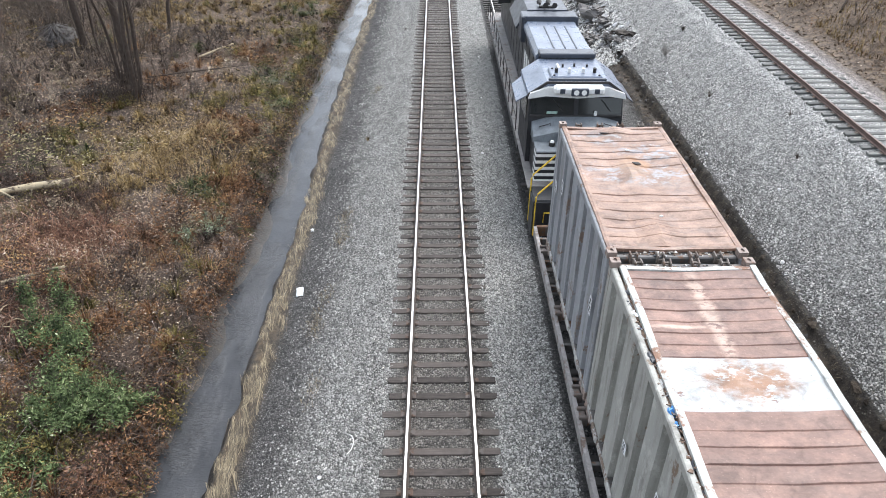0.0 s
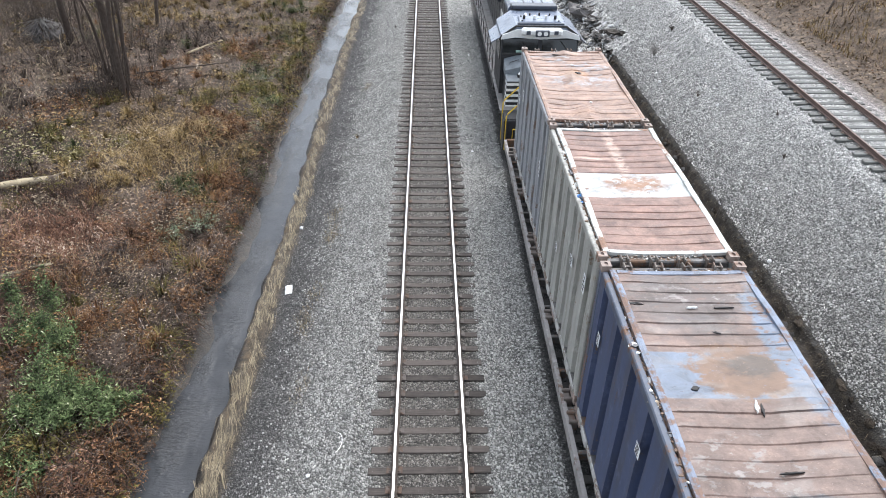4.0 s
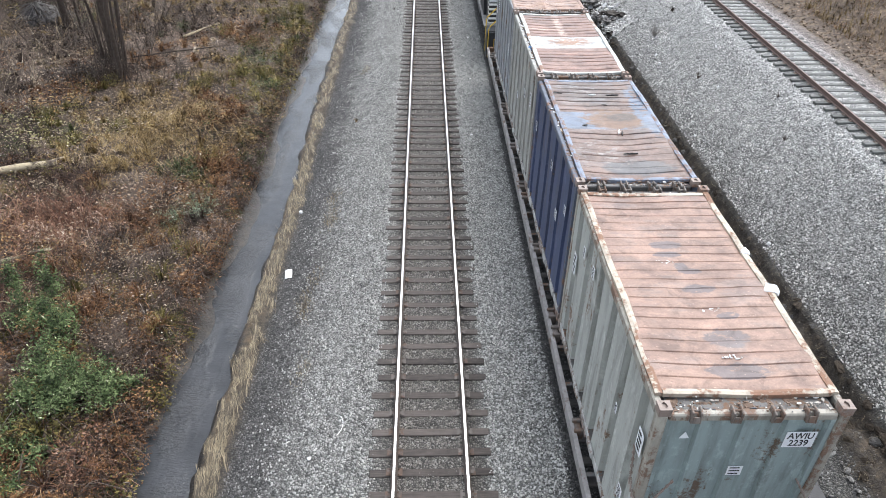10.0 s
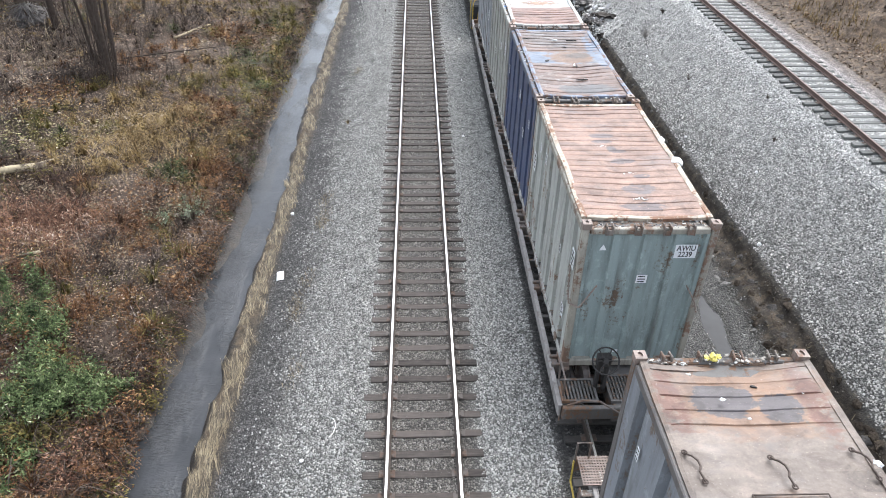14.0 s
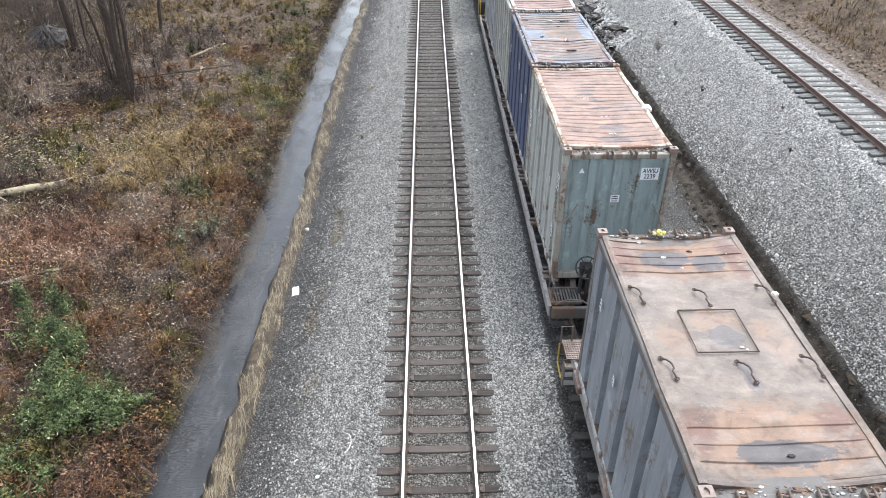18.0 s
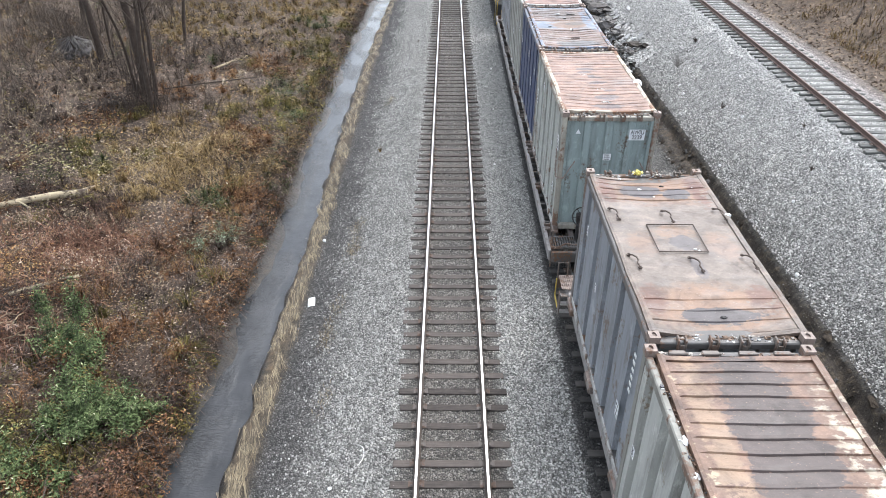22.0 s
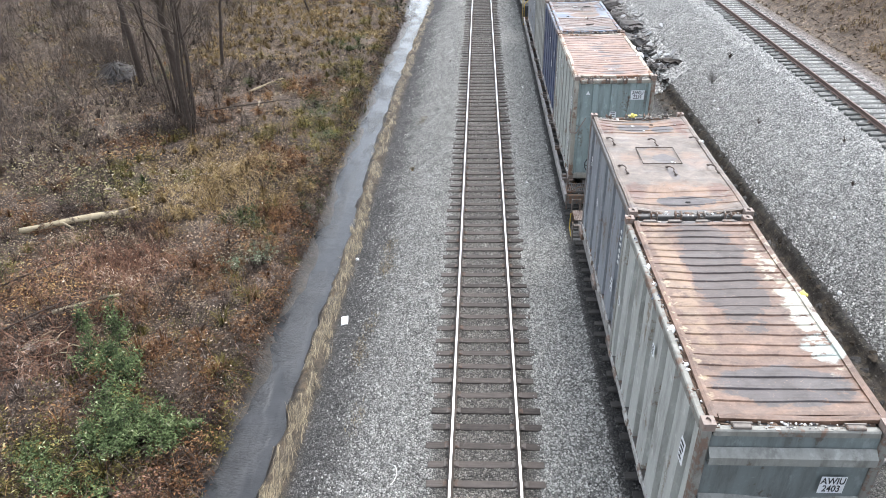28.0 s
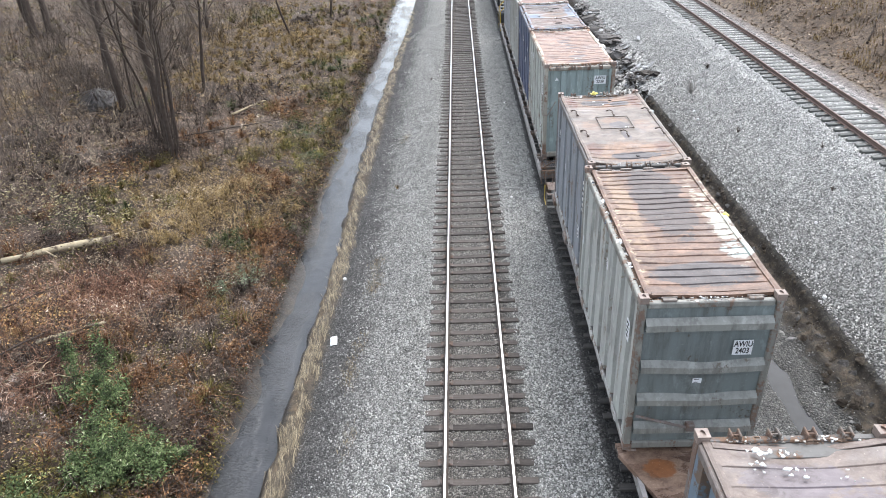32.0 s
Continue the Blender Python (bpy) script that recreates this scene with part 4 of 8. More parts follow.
LOOSE_AMBER = island_paint("loose_amber_leaves", [(0.0, (0.1, 0.045, 0.015)), (0.4, (0.27, 0.13, 0.04)), (0.8, (0.42, 0.25, 0.08)), (1.0, (0.58, 0.44, 0.2))])
LOOSE_PALE = island_paint("loose_pale_leaves", [(0.0, (0.15, 0.1, 0.06)), (0.5, (0.36, 0.27, 0.18)), (1.0, (0.66, 0.58, 0.47))])
LOOSE_YELLOW = island_paint("loose_yellow_leaves", [(0.0, (0.09, 0.085, 0.03)), (0.5, (0.27, 0.235, 0.085)), (1.0, (0.52, 0.46, 0.24))])
patch("amber and orange fallen leaves among brambles", ((-14.2, 18.0, 0.75, 750, 1.4), (-15.6, 16.2, 0.8, 480, 1.2), (-12.6, 17.2, 0.6, 260), (-16.0, 27.8, 0.6, 420), (-11.6, 11.4, 0.7, 200), (-9.6, 57.5, 1.3, 250)), 0.058, LOOSE_AMBER)
patch("yellow-green fallen leaves caught in weeds", ((-16.6, 26.0, 1.0, 800, 1.5), (-14.6, 25.3, 0.8, 320, 1.6), (-17.0, 19.2, 0.9, 520), (-10.9, 10.6, 0.7, 260), (-9.8, 9.4, 0.6, 140), (-17.5, 17.6, 0.7, 320), (-19.5, 26.4, 1.2, 480)), 0.055, LOOSE_YELLOW)
patch("pale cream leaves and weed heads", ((-11.7, 18.2, 0.45, 240), (-15.8, 25.2, 1.2, 420, 1.5), (-9.6, 16.6, 1.1, 200, 1.4), (-8.0, 14.8, 0.8, 110), (-12.4, 27.0, 1.0, 420), (-8.8, 20.4, 0.6, 240), (-14.8, 20.9, 1.0, 300, 1.6), (-18.5, 29.5, 2.0, 420)), 0.046, LOOSE_PALE, 0.35)
for name, label, spots, ln, m in (("dark_brambles", "dark brambles and shadowy dead brush round a log and a tree", ((-13.1, 21.9, 0.4, 420, 1.7), (-15.5, 22.9, 0.4, 260, 2.2), (-14.9, 31.5, 0.5, 420), (-12.2, 16.5, 0.3, 160, 1.8)), 0.6, BRAMBLE),
                                  ("golden_stems", "loops of straw-gold dead vine", ((-10.6, 25.2, 0.6, 420, 1.4), (-9.6, 27.4, 0.7, 320), (-10.9, 27.5, 0.8, 320), (-12.6, 28.6, 0.7, 200)), 0.55, GOLD),
                                  ("red_canes", "dense reddish bramble canes", ((-12.2, 19.2, 0.7, 900, 1.5), (-12.6, 14.6, 0.7, 500), (-14.9, 15.0, 0.8, 500)), 0.7, RED)):
    q = [around(*s) for s in spots]
    arcs(name, label, np.concatenate([a for a, b in q]), np.concatenate([b for a, b in q]), ln, m, 0.008)
# fringe that hangs over the stream
fy = 8 + 50 * rng.random(5200) ** 1.4
fx = -6.55 - rng.random(5200) ** 1.5 * 0.9 + np.interp(fy, [8, 12, 16, 22, 27, 33, 42, 56], [-0.14, -0.1, 0.0, 0.16, -0.06, -0.08, 0.0, 0.42])
arcs("bank_grass", "brown grass hanging over the edge of the stream", fx, fy, 0.42, GREYBROWN, 0.007)


def bank_places(n):
    """Places over the bank beyond the side track."""
    return 18.2 + rng.random(n) ** 1.5 * 18, 20 + 56 * rng.random(n)


def mounds(name, label, material, n, per, size, height, much, limit, leaf, places=left_places):
    """Low heaps of weed leaves with an uneven outline."""
    x, y = places(n)
    k = much(x, y) > limit
    x, y = x[k], y[k]
    r = size * rng.uniform(0.5, 1.5, len(x))
    d = rng.normal(size=(len(x), per, 3))
    d /= np.linalg.norm(d, axis=2)[:, :, None]
    d *= rng.random((len(x), per, 1)) ** 0.33
    d[:, :, 2] = np.abs(d[:, :, 2]) * height
    p = np.stack([x, y, ground_z(x, y)], -1)[:, None] + d * r[:, None, None]
    p = p.reshape(-1, 3)
    p = p[np.abs(p[:, 0] - 5.5) > 11.78]
    return leaves(name, label, "weeds", p, leaf, material, 0.8)


def much(seed):
    """A field of drifts for a kind of weed that grows everywhere."""
    return lambda x, y: tone(x, y, seed)


def much_amber(x, y):
    return tone(x, y, 141) + 0.5 * spot(x, y, -14.2, 17.6, 1.3) + 0.3 * spot(x, y, -15.8, 27.5, 1.5)


# Dark bramble and pale kinds also paint clump shadow and light as plant colour.
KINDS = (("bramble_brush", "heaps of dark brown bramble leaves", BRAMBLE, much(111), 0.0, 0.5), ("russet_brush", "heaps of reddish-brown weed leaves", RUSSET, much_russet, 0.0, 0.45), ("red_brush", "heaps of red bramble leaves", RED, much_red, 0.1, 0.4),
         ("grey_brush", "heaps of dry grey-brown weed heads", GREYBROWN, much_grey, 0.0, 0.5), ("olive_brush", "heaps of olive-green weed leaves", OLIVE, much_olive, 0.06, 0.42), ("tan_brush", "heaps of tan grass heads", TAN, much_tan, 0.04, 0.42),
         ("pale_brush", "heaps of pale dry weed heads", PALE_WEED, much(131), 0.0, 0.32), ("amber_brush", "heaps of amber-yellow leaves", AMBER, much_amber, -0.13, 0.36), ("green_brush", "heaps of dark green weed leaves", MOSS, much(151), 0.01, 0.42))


def ruling(i):
    """Where the i-th kind of weed outgrows all others, in small patches."""
    def field(x, y):
        f = [k[3](x, y) + k[4] + 0.5 * (vnoise(x, y, 0.7, 200 + j) - 0.5) for j, k in enumerate(KINDS)]
        return (np.argmax(np.stack(f), 0) == i).astype(float)
    return field


for i, (name, label, m, field, bonus, r) in enumerate(KINDS):
    mounds(name, label, m, 2600, 100, r * 0.95, 1.3, ruling(i), 0.5, 0.05)
    mounds(name, label.replace("heaps", "tall clumps"), m, 800, 120, r * 0.85, 2.6, ruling(i), 0.5, 0.048)

def edge_places(n):
    """Places along the brink of the stream."""
    y = 8 + 52 * rng.random(n) ** 1.4
    return -6.72 - 0.35 * rng.random(n) + np.interp(y, [8, 12, 16, 22, 27, 33, 42, 56], [-0.14, -0.1, 0.0, 0.16, -0.06, -0.08, 0.0, 0.42]), y


for name, label, m in (("bank_bramble", "dark brambles hanging over the stream", BRAMBLE), ("bank_weeds", "grey-brown weeds on the brink of the stream", GREYBROWN), ("bank_weeds", "dark green weeds on the brink of the stream", MOSS), ("bank_weeds", "russet weeds on the brink of the stream", RUSSET)):
    mounds(name, label, m, 130, 110, 0.3, 1.0, much(161), 0.35, 0.034, edge_places)
for label, m, spots in (("dark russet weed heaps", RUSSET, ((-9.9, 38.6, 0.9, 26, 1.0), (-8.3, 27.0, 0.6, 14, 1.0), (-9.3, 36.4, 0.7, 12, 1.0), (-8.0, 23.4, 0.5, 8, 1.0))), ("grey-green weed heaps near the stream", MOSS, ((-7.6, 31.6, 0.5, 9, 1.0), (-8.2, 40.0, 0.7, 9, 1.0), (-8.4, 34.0, 0.7, 10, 1.0), (-16.2, 24.6, 0.9, 12, 1.5))),
                       ("dark bramble heaps behind a log", BRAMBLE, ((-13.2, 22.0, 0.35, 9, 1.6), (-15.2, 22.6, 0.35, 8, 2.0), (-15.1, 31.3, 0.5, 9, 1.0)))):
    q = [around(*s) for s in spots]
    q = np.concatenate([a for a, b in q]), np.concatenate([b for a, b in q])
    mounds("weed_heaps", label, m, 0, 150, 0.42, 1.5, much(171), -1.0, 0.042, lambda n: q)
mounds("thicket_brush", "tall grey-brown brush under the trees", GREYBROWN, 900, 130, 0.6, 2.0, lambda x, y: much_grey(x, y) + np.where((x < -15.5) & (y > 25), 0.0, -1.0), 0.48, 0.034)
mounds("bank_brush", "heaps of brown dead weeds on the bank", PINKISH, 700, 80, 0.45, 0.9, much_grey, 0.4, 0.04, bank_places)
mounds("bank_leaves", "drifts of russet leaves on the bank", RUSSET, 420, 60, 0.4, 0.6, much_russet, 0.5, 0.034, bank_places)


def tussocks(name, label, material, n, field):
    """Domes of dry grass: blades that fan out from one root."""
    x, y = left_places(n, -7.0, far=70, lean=1.0, spread=14)
    k = field(x, y) > 0.5
    x, y = np.repeat(x[k], 46), np.repeat(y[k], 46)
    size = np.repeat(rng.uniform(0.3, 0.75, k.sum()), 46)
    m = len(x)
    a, d = rng.uniform(0, math.tau, m), rng.random(m) ** 0.6
    h = size * rng.uniform(0.7, 1.1, m)
    way = np.stack([np.cos(a), np.sin(a), np.zeros(m)], -1)
    side = np.stack([-np.sin(a), np.cos(a), np.zeros(m)], -1) * 0.009
    p = lifted(x, y, -0.02) + way * (size * 0.15 * d)[:, None]
    rise = np.array([0, 0, 1.0])
    mid = p + way * (size * 0.45 * d)[:, None] + rise * (h * (0.75 - 0.25 * d))[:, None]
    tip = p + way * (size * 0.95 * d)[:, None] + rise * (h * (1.05 - 0.75 * d))[:, None]
    v = np.stack([p - side, p + side, mid + side, mid - side, tip + side * 0.4, tip - side * 0.4], 1)
    return tagged(new(name, cloud(name, v, [(0, 1, 2, 3), (3, 2, 4, 5)], m, material)), label, "grass", kind="stuff")


for name, label, i in (("tan_tussocks", "domed tussocks of tan dead grass", 5), ("russet_tussocks", "domed tussocks of reddish-brown grass", 1), ("olive_tussocks", "domed tussocks of olive-green grass", 4), ("grey_tussocks", "domed tussocks of grey-brown grass", 3), ("dark_green_tussocks", "domed tussocks of dark green weeds", 8)):
    tussocks(name, label, KINDS[i][2], 1300, ruling(i))


def bush(x, y, r, h, n, label, material=None, leaf=0.043):
    """A leafy bush: stems and narrow leaves along them, thickest towards the tips."""
    z = float(ground_z(x, y))
    t = thing("bush", label, "bush", pose(x, y, z), group="bushes beside the stream")
    tips, ways = [], []
    for i in range(n):
        a, d = random.uniform(0, math.tau), random.uniform(0.1, 1.0)
        foot = Vector((math.cos(a) * r * 0.4 * d, math.sin(a) * r * 0.4 * d, -0.05))
        top = Vector((math.cos(a) * r * d + random.gauss(0, 0.08), math.sin(a) * r * d + random.gauss(0, 0.08), h * random.uniform(0.45, 1.55) * (1.15 - 0.5 * d)))
        mid = foot.lerp(top, 0.55) + Vector((0, 0, 0.14 * h))
        part("stem", Mb().tube([foot, mid, top], 0.007, 4, 0.003), TWIG, t)
        for u in [random.random() ** 0.7 for _ in range(50)]:
            tips.append(foot.lerp(mid, u * 2) if u < 0.5 else mid.lerp(top, u * 2 - 1))
    p = np.array([tuple(v) for v in tips]) + rng.normal(scale=0.075, size=(len(tips), 3))
    m = len(p)
    a = rng.uniform(0, math.tau, m)
    e = rng.normal(0.35, 0.4, m)
    way = np.stack([np.cos(a) * np.cos(e), np.sin(a) * np.cos(e), np.sin(e)], -1)
    side = np.stack([-np.sin(a), np.cos(a), rng.normal(0, 0.5, m)], -1)
    ln = leaf * rng.uniform(0.6, 1.7, (m, 1))
    v = np.stack([p, p + way * ln + side * ln * 0.25, p + way * ln * 2 - np.array([0, 0, 0.3]) * ln, p + way * ln - side * ln * 0.25], 1)
    lv = new("foliage", cloud("foliage", v, LEAF_F, m, material or GREEN))
    lv.parent = t
    return t


for x, y, r, h, n in ((-11.6, 15.4, 0.3, 1.1, 16), (-10.5, 15.3, 0.32, 1.3, 22), (-10.7, 14.3, 0.6, 0.9, 34), (-9.9, 14.0, 0.65, 0.8, 38), (-9.4, 13.6, 0.5, 0.7, 26), (-9.4, 12.8, 0.5, 0.5, 18),
                      (-9.1, 12.1, 0.7, 0.6, 40), (-8.3, 11.9, 0.75, 0.65, 46), (-7.7, 11.5, 0.6, 0.5, 36), (-8.6, 11.3, 0.75, 0.6, 42), (-9.3, 11.4, 0.6, 0.5, 28), (-7.3, 11.9, 0.4, 0.4, 18),
                      (-9.7, 10.3, 0.7, 0.5, 30), (-8.8, 10.0, 0.7, 0.45, 26), (-10.4, 10.8, 0.7, 0.5, 24), (-9.0, 9.2, 0.6, 0.4, 20)):
    bush(x, y, r, h, n, "green leafy weed bush beside the stream")
for x, y, r, h, n in ((-7.8, 20.1, 0.7, 0.5, 34), (-8.5, 19.7, 0.6, 0.4, 24), (-8.7, 22.5, 0.7, 0.3, 14), (-7.7, 31.0, 0.8, 0.35, 16), (-8.3, 33.5, 0.8, 0.3, 12), (-7.5, 27.6, 0.5, 0.3, 8)):
    bush(x, y, r, h, n, "pale blue-green weed bush among dead grass", TEAL, 0.024)
for x, y, r, h, n in ((-8.4, 23.8, 0.6, 0.5, 20), (-10.0, 31.0, 0.8, 0.5, 20), (-9.2, 36.0, 0.9, 0.6, 22), (-15.4, 30.6, 0.6, 0.4, 22), (-14.2, 30.4, 0.5, 0.4, 18), (-8.4, 41, 0.9, 0.6, 24), (-7.9, 44, 0.8, 0.6, 20), (-15.8, 26.6, 0.9, 0.5, 24), (-10.9, 9.6, 0.8, 0.5, 20)):
    bush(x, y, r, h, n, "dull olive-green weed bush among dead grass", OLIVE, 0.028)

# straw along the water and in the ballast
def straw_locks(count, per):
    """Long strands, matted into locks that lie along the water."""
    cy = 6 + 62 * rng.random(count) ** 1.5
    cx = -4.82 + np.clip(rng.normal(0, 0.15, count), -0.26, 0.34)
    turn, swing, half = rng.normal(0.2, 0.1, count), rng.normal(0, 0.03, count), rng.uniform(0.16, 0.5, count)
    pts = []
    off = rng.normal(0, 0.034, (count, per))
    shift = rng.normal(0, 0.22, (count, per))
    fan = rng.normal(0, 0.05, (count, per))
    size = half[:, None] * rng.uniform(0.5, 1.1, (count, per))
    up = rng.uniform(0.012, 0.06, (count, per))
    for u in (-1, -0.5, 0, 0.5, 1):
        along = size * u + shift * half[:, None]
        x = cx[:, None] - along * (turn[:, None] + fan) + off * (1 + 0.6 * abs(u)) + swing[:, None] * np.sin(u * 2.6 + turn[:, None] * 9)
        y = cy[:, None] + along
        x = x + np.interp(y, [8, 12, 16, 22, 27, 33, 42, 56], [-0.08, 0.04, 0.0, 0.12, -0.04, -0.05, 0.0, 0.42])
        pts.append(np.stack([x, y, np.maximum(ground_z(x, y), -0.98) + up * (1.2 - u * u)], -1).reshape(-1, 3))
    w = np.array([0.0042, 0.001, 0.0])
    v = np.stack([q + k * w for q in pts for k in (-1, 1)], 1)
    return cloud("straw", v, [(0, 1, 3, 2), (2, 3, 5, 4), (4, 5, 7, 6), (6, 7, 9, 8)], count * per, STRAW)


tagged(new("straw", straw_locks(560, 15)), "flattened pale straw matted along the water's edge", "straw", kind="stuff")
tuft = []
for cx, cy, n in ((-3.25, 19.4, 260), (-3.5, 15.0, 220), (-3.3, 20.8, 160), (-3.35, 16.1, 120), (-3.2, 12.4, 90), (-3.0, 33, 120)):
    tuft.append(np.stack([rng.normal(cx, 0.12, n), rng.normal(cy, 0.32, n)], -1))
tuft = np.concatenate(tuft)
blades("dry_weeds", "dry tan weeds growing out of the ballast", "weeds", lifted(tuft[:, 0], tuft[:, 1]), 0.11, 0.006, 1.6, STRAW)


# trees and wood
random.seed(11)


def limb(mb, a, d, length, r, depth, tips):
    """A limb that bends, forks and thins out."""
    pts, p, step = [a], Vector(a), length / 4
    d = Vector(d)
    for i in range(4):
        d = (d + Vector((random.gauss(0, 0.1), random.gauss(0, 0.1), random.gauss(0.03, 0.06)))).normalized()
        p = p + d * step
        pts.append(p.copy())
    mb.tube(pts, r, 7 if r > 0.05 else 4 if r > 0.011 else 3, r * 0.55)
    if depth == 0:
        tips.append(p)
        return
    for i in range(random.choice((2, 3, 3))):
        k = random.choice((2, 3, 4))
        out = (d + Vector((random.gauss(0, 0.55), random.gauss(0, 0.55), random.gauss(0.1, 0.3)))).normalized()
        limb(mb, pts[k], out, length * random.uniform(0.5, 0.72), r * random.uniform(0.4, 0.55), depth - 1, tips)


def tree(x, y, lean, height, r, label, depth=3):
    z = float(ground_z(x, y))
    t = thing("tree", label, "tree", pose(x, y, z - 0.1), group="bare trees beside the railway")
    trunk, crown, tips = Mb(), Mb(), []
    pts = [Vector((0, 0, 0))]
    d = Vector(lean).normalized()
    for i in range(14):
        d = (d + Vector((random.gauss(0, 0.06), random.gauss(0, 0.06), 0.02))).normalized()
        pts.append(pts[-1] + d * height / 14)
    trunk.tube([pts[0] - Vector((0, 0, 0.2)), pts[0] + Vector((0, 0, 0.15))] + pts[1:], r, 9, r * 0.4)
    for i in range(5):
        a = i * math.tau / 5 + random.random()
        trunk.tube([(0, 0, 0.25), (math.cos(a) * r * 1.7, math.sin(a) * r * 1.7, 0.02), (math.cos(a) * r * 3, math.sin(a) * r * 3, -0.12)], r * 0.4, 6, r * 0.12)
    for i in range(7, 15, 2):
        for k in range(3):
            out = (Vector((random.gauss(0, 0.7), random.gauss(0, 0.7), 0.45)) + d * 0.4).normalized()
            limb(crown, pts[i].lerp(pts[i - 1], random.random()), out, height * random.uniform(0.2, 0.34), r * 0.33, depth - 1, tips)
    part("trunk", trunk, BARK, t, smooth=True)
    part("crown", crown, TWIG, t, "bare grey-brown branches without leaves", smooth=True)
    return t


for x, y, lean, h, r in ((-15.05, 32.9, (0.06, 0.0, 1), 12, 0.23), (-14.11, 30.75, (0.2, 0.0, 1), 11, 0.12), (-14.5, 32.5, (0.14, 0.02, 1), 9, 0.11), (-15.5, 32.9, (-0.06, 0.0, 1), 10, 0.08), (-14.3, 31.6, (0.1, 0.03, 1), 8, 0.07), (-19.6, 38.4, (-0.05, 0.0, 1), 11, 0.2), (-19.1, 38.7, (0.06, 0.0, 1), 9, 0.08),
                         (-16.4, 42.8, (0.08, 0.0, 1), 8, 0.12), (-24.5, 47.0, (0.05, 0.0, 1), 12, 0.2), (-34.6, 57.0, (0.0, 0.0, 1), 12, 0.36), (-33.7, 57.6, (0.05, 0.0, 1), 12, 0.3), (-13.6, 56.0, (-0.1, 0.0, 1), 8, 0.1),
                         (-21.5, 60.0, (0.1, 0.0, 1), 11, 0.16), (-12.0, 66.0, (0.1, 0.0, 1), 8, 0.12), (-38.0, 62.0, (0.0, 0.0, 1), 13, 0.22), (-27.5, 69.0, (0.0, 0.0, 1), 11, 0.18)):
    tree(x, y, lean, h, r, "leafless tree with a slender brown trunk among dead brush")


def sapling(x, y, h, n, label="thicket of thin leafless saplings"):
    mb = Mb()
    if abs(x * 39.4 + y * 21.5) / 44.9 < 1.6 and 30 < y < 40:
        x += 3.5
    for i in range(n):
        a = Vector((random.gauss(0, 0.8), random.gauss(0, 0.8), -0.15))
        d = Vector((random.gauss(0, 0.25), random.gauss(0, 0.25), 1))
        limb(mb, a, d.normalized(), h * random.uniform(0.5, 1.1), random.uniform(0.014, 0.03), 2, [])
    return solid("sapling_thicket", mb, TWIG, label, "thicket", pose(x, y, float(ground_z(x, y))), kind="stuff", smooth=True)


for x, y, h, n in ((-23.0, 42.5, 2.0, 22), (-24.3, 43.0, 1.6, 22), (-18.8, 44, 2.4, 14), (-27, 38, 2.2, 18), (-22, 35, 1.7, 16), (-26, 33, 2.0, 16), (-17.0, 37.5, 1.6, 12), (-29.5, 50, 3.0, 18), (-20, 52, 2.6, 16), 
                   (-24, 56, 3.0, 16), (-34, 47, 3.0, 16), (-30, 58, 3, 16), (-18.5, 62, 2.6, 14), (-24, 66, 3, 14), (-15.2, 40.0, 1.8, 12), (-19.5, 30.5, 1.4, 12), (-23.6, 41.6, 1.2, 26), (-22.6, 43.3, 1.3, 22), (-20.3, 39.6, 1.5, 14), (-17.8, 34.0, 1.5, 14), (-18.5, 47.5, 2.2, 16), (-21.5, 46, 2.5, 16), (-26.0, 45.5, 2.2, 18), (-27.5, 53, 2.8, 14), (-32, 41, 2.4, 16), (-24.8, 38.5, 1.8, 16), (-28.5, 35.5, 1.8, 16), (-29.5, 40.5, 2.2, 16), (-23, 50, 2.6, 16), (-33, 50, 2.8, 14), (-36, 55, 3, 14), (-19.8, 56, 2.6, 14), (-26.5, 61.5, 3, 14), (-33, 66, 3.2, 14), (-21, 37, 1.4, 14)):
    sapling(x, y, h, n)
for i in range(24):
    x, y = random.uniform(-34, -19.5), random.uniform(28, 62)
    sapling(x, y, random.uniform(1.4, 2.8), 12, "grey leafless brush under the trees")
for x, y, n in ((-15.3, 31.2, 18), (-15.0, 32.0, 16), (-14.2, 31.8, 12), (-15.3, 49.0, 14), (-19.4, 38.8, 16)):
    sapling(x, y, 0.8, n, "tangle of broken twigs at the foot of a tree")

mb = Mb()
for i in range(46):
    bx, by = random.choice(((-15.05, 32.9), (-14.4, 31.4), (-15.5, 32.9), (-19.6, 38.4), (-14.11, 30.75)))
    x, y = random.gauss(bx, 0.35), random.gauss(by, 0.3)
    z, hh = float(ground_z(x, y)), random.uniform(1.2, 4.5)
    pts = [Vector((x, y, z - 0.1))]
    for k in range(5):
        pts.append(pts[-1] + Vector((random.gauss(0, 0.12), random.gauss(0, 0.1), hh / 5)))
    mb.tube(pts, random.uniform(0.012, 0.04), 4, 0.007)
solid("suckers", mb, BARK, "thin crooked stems and vines crowding the tree trunks", "brush", kind="stuff", smooth=True)
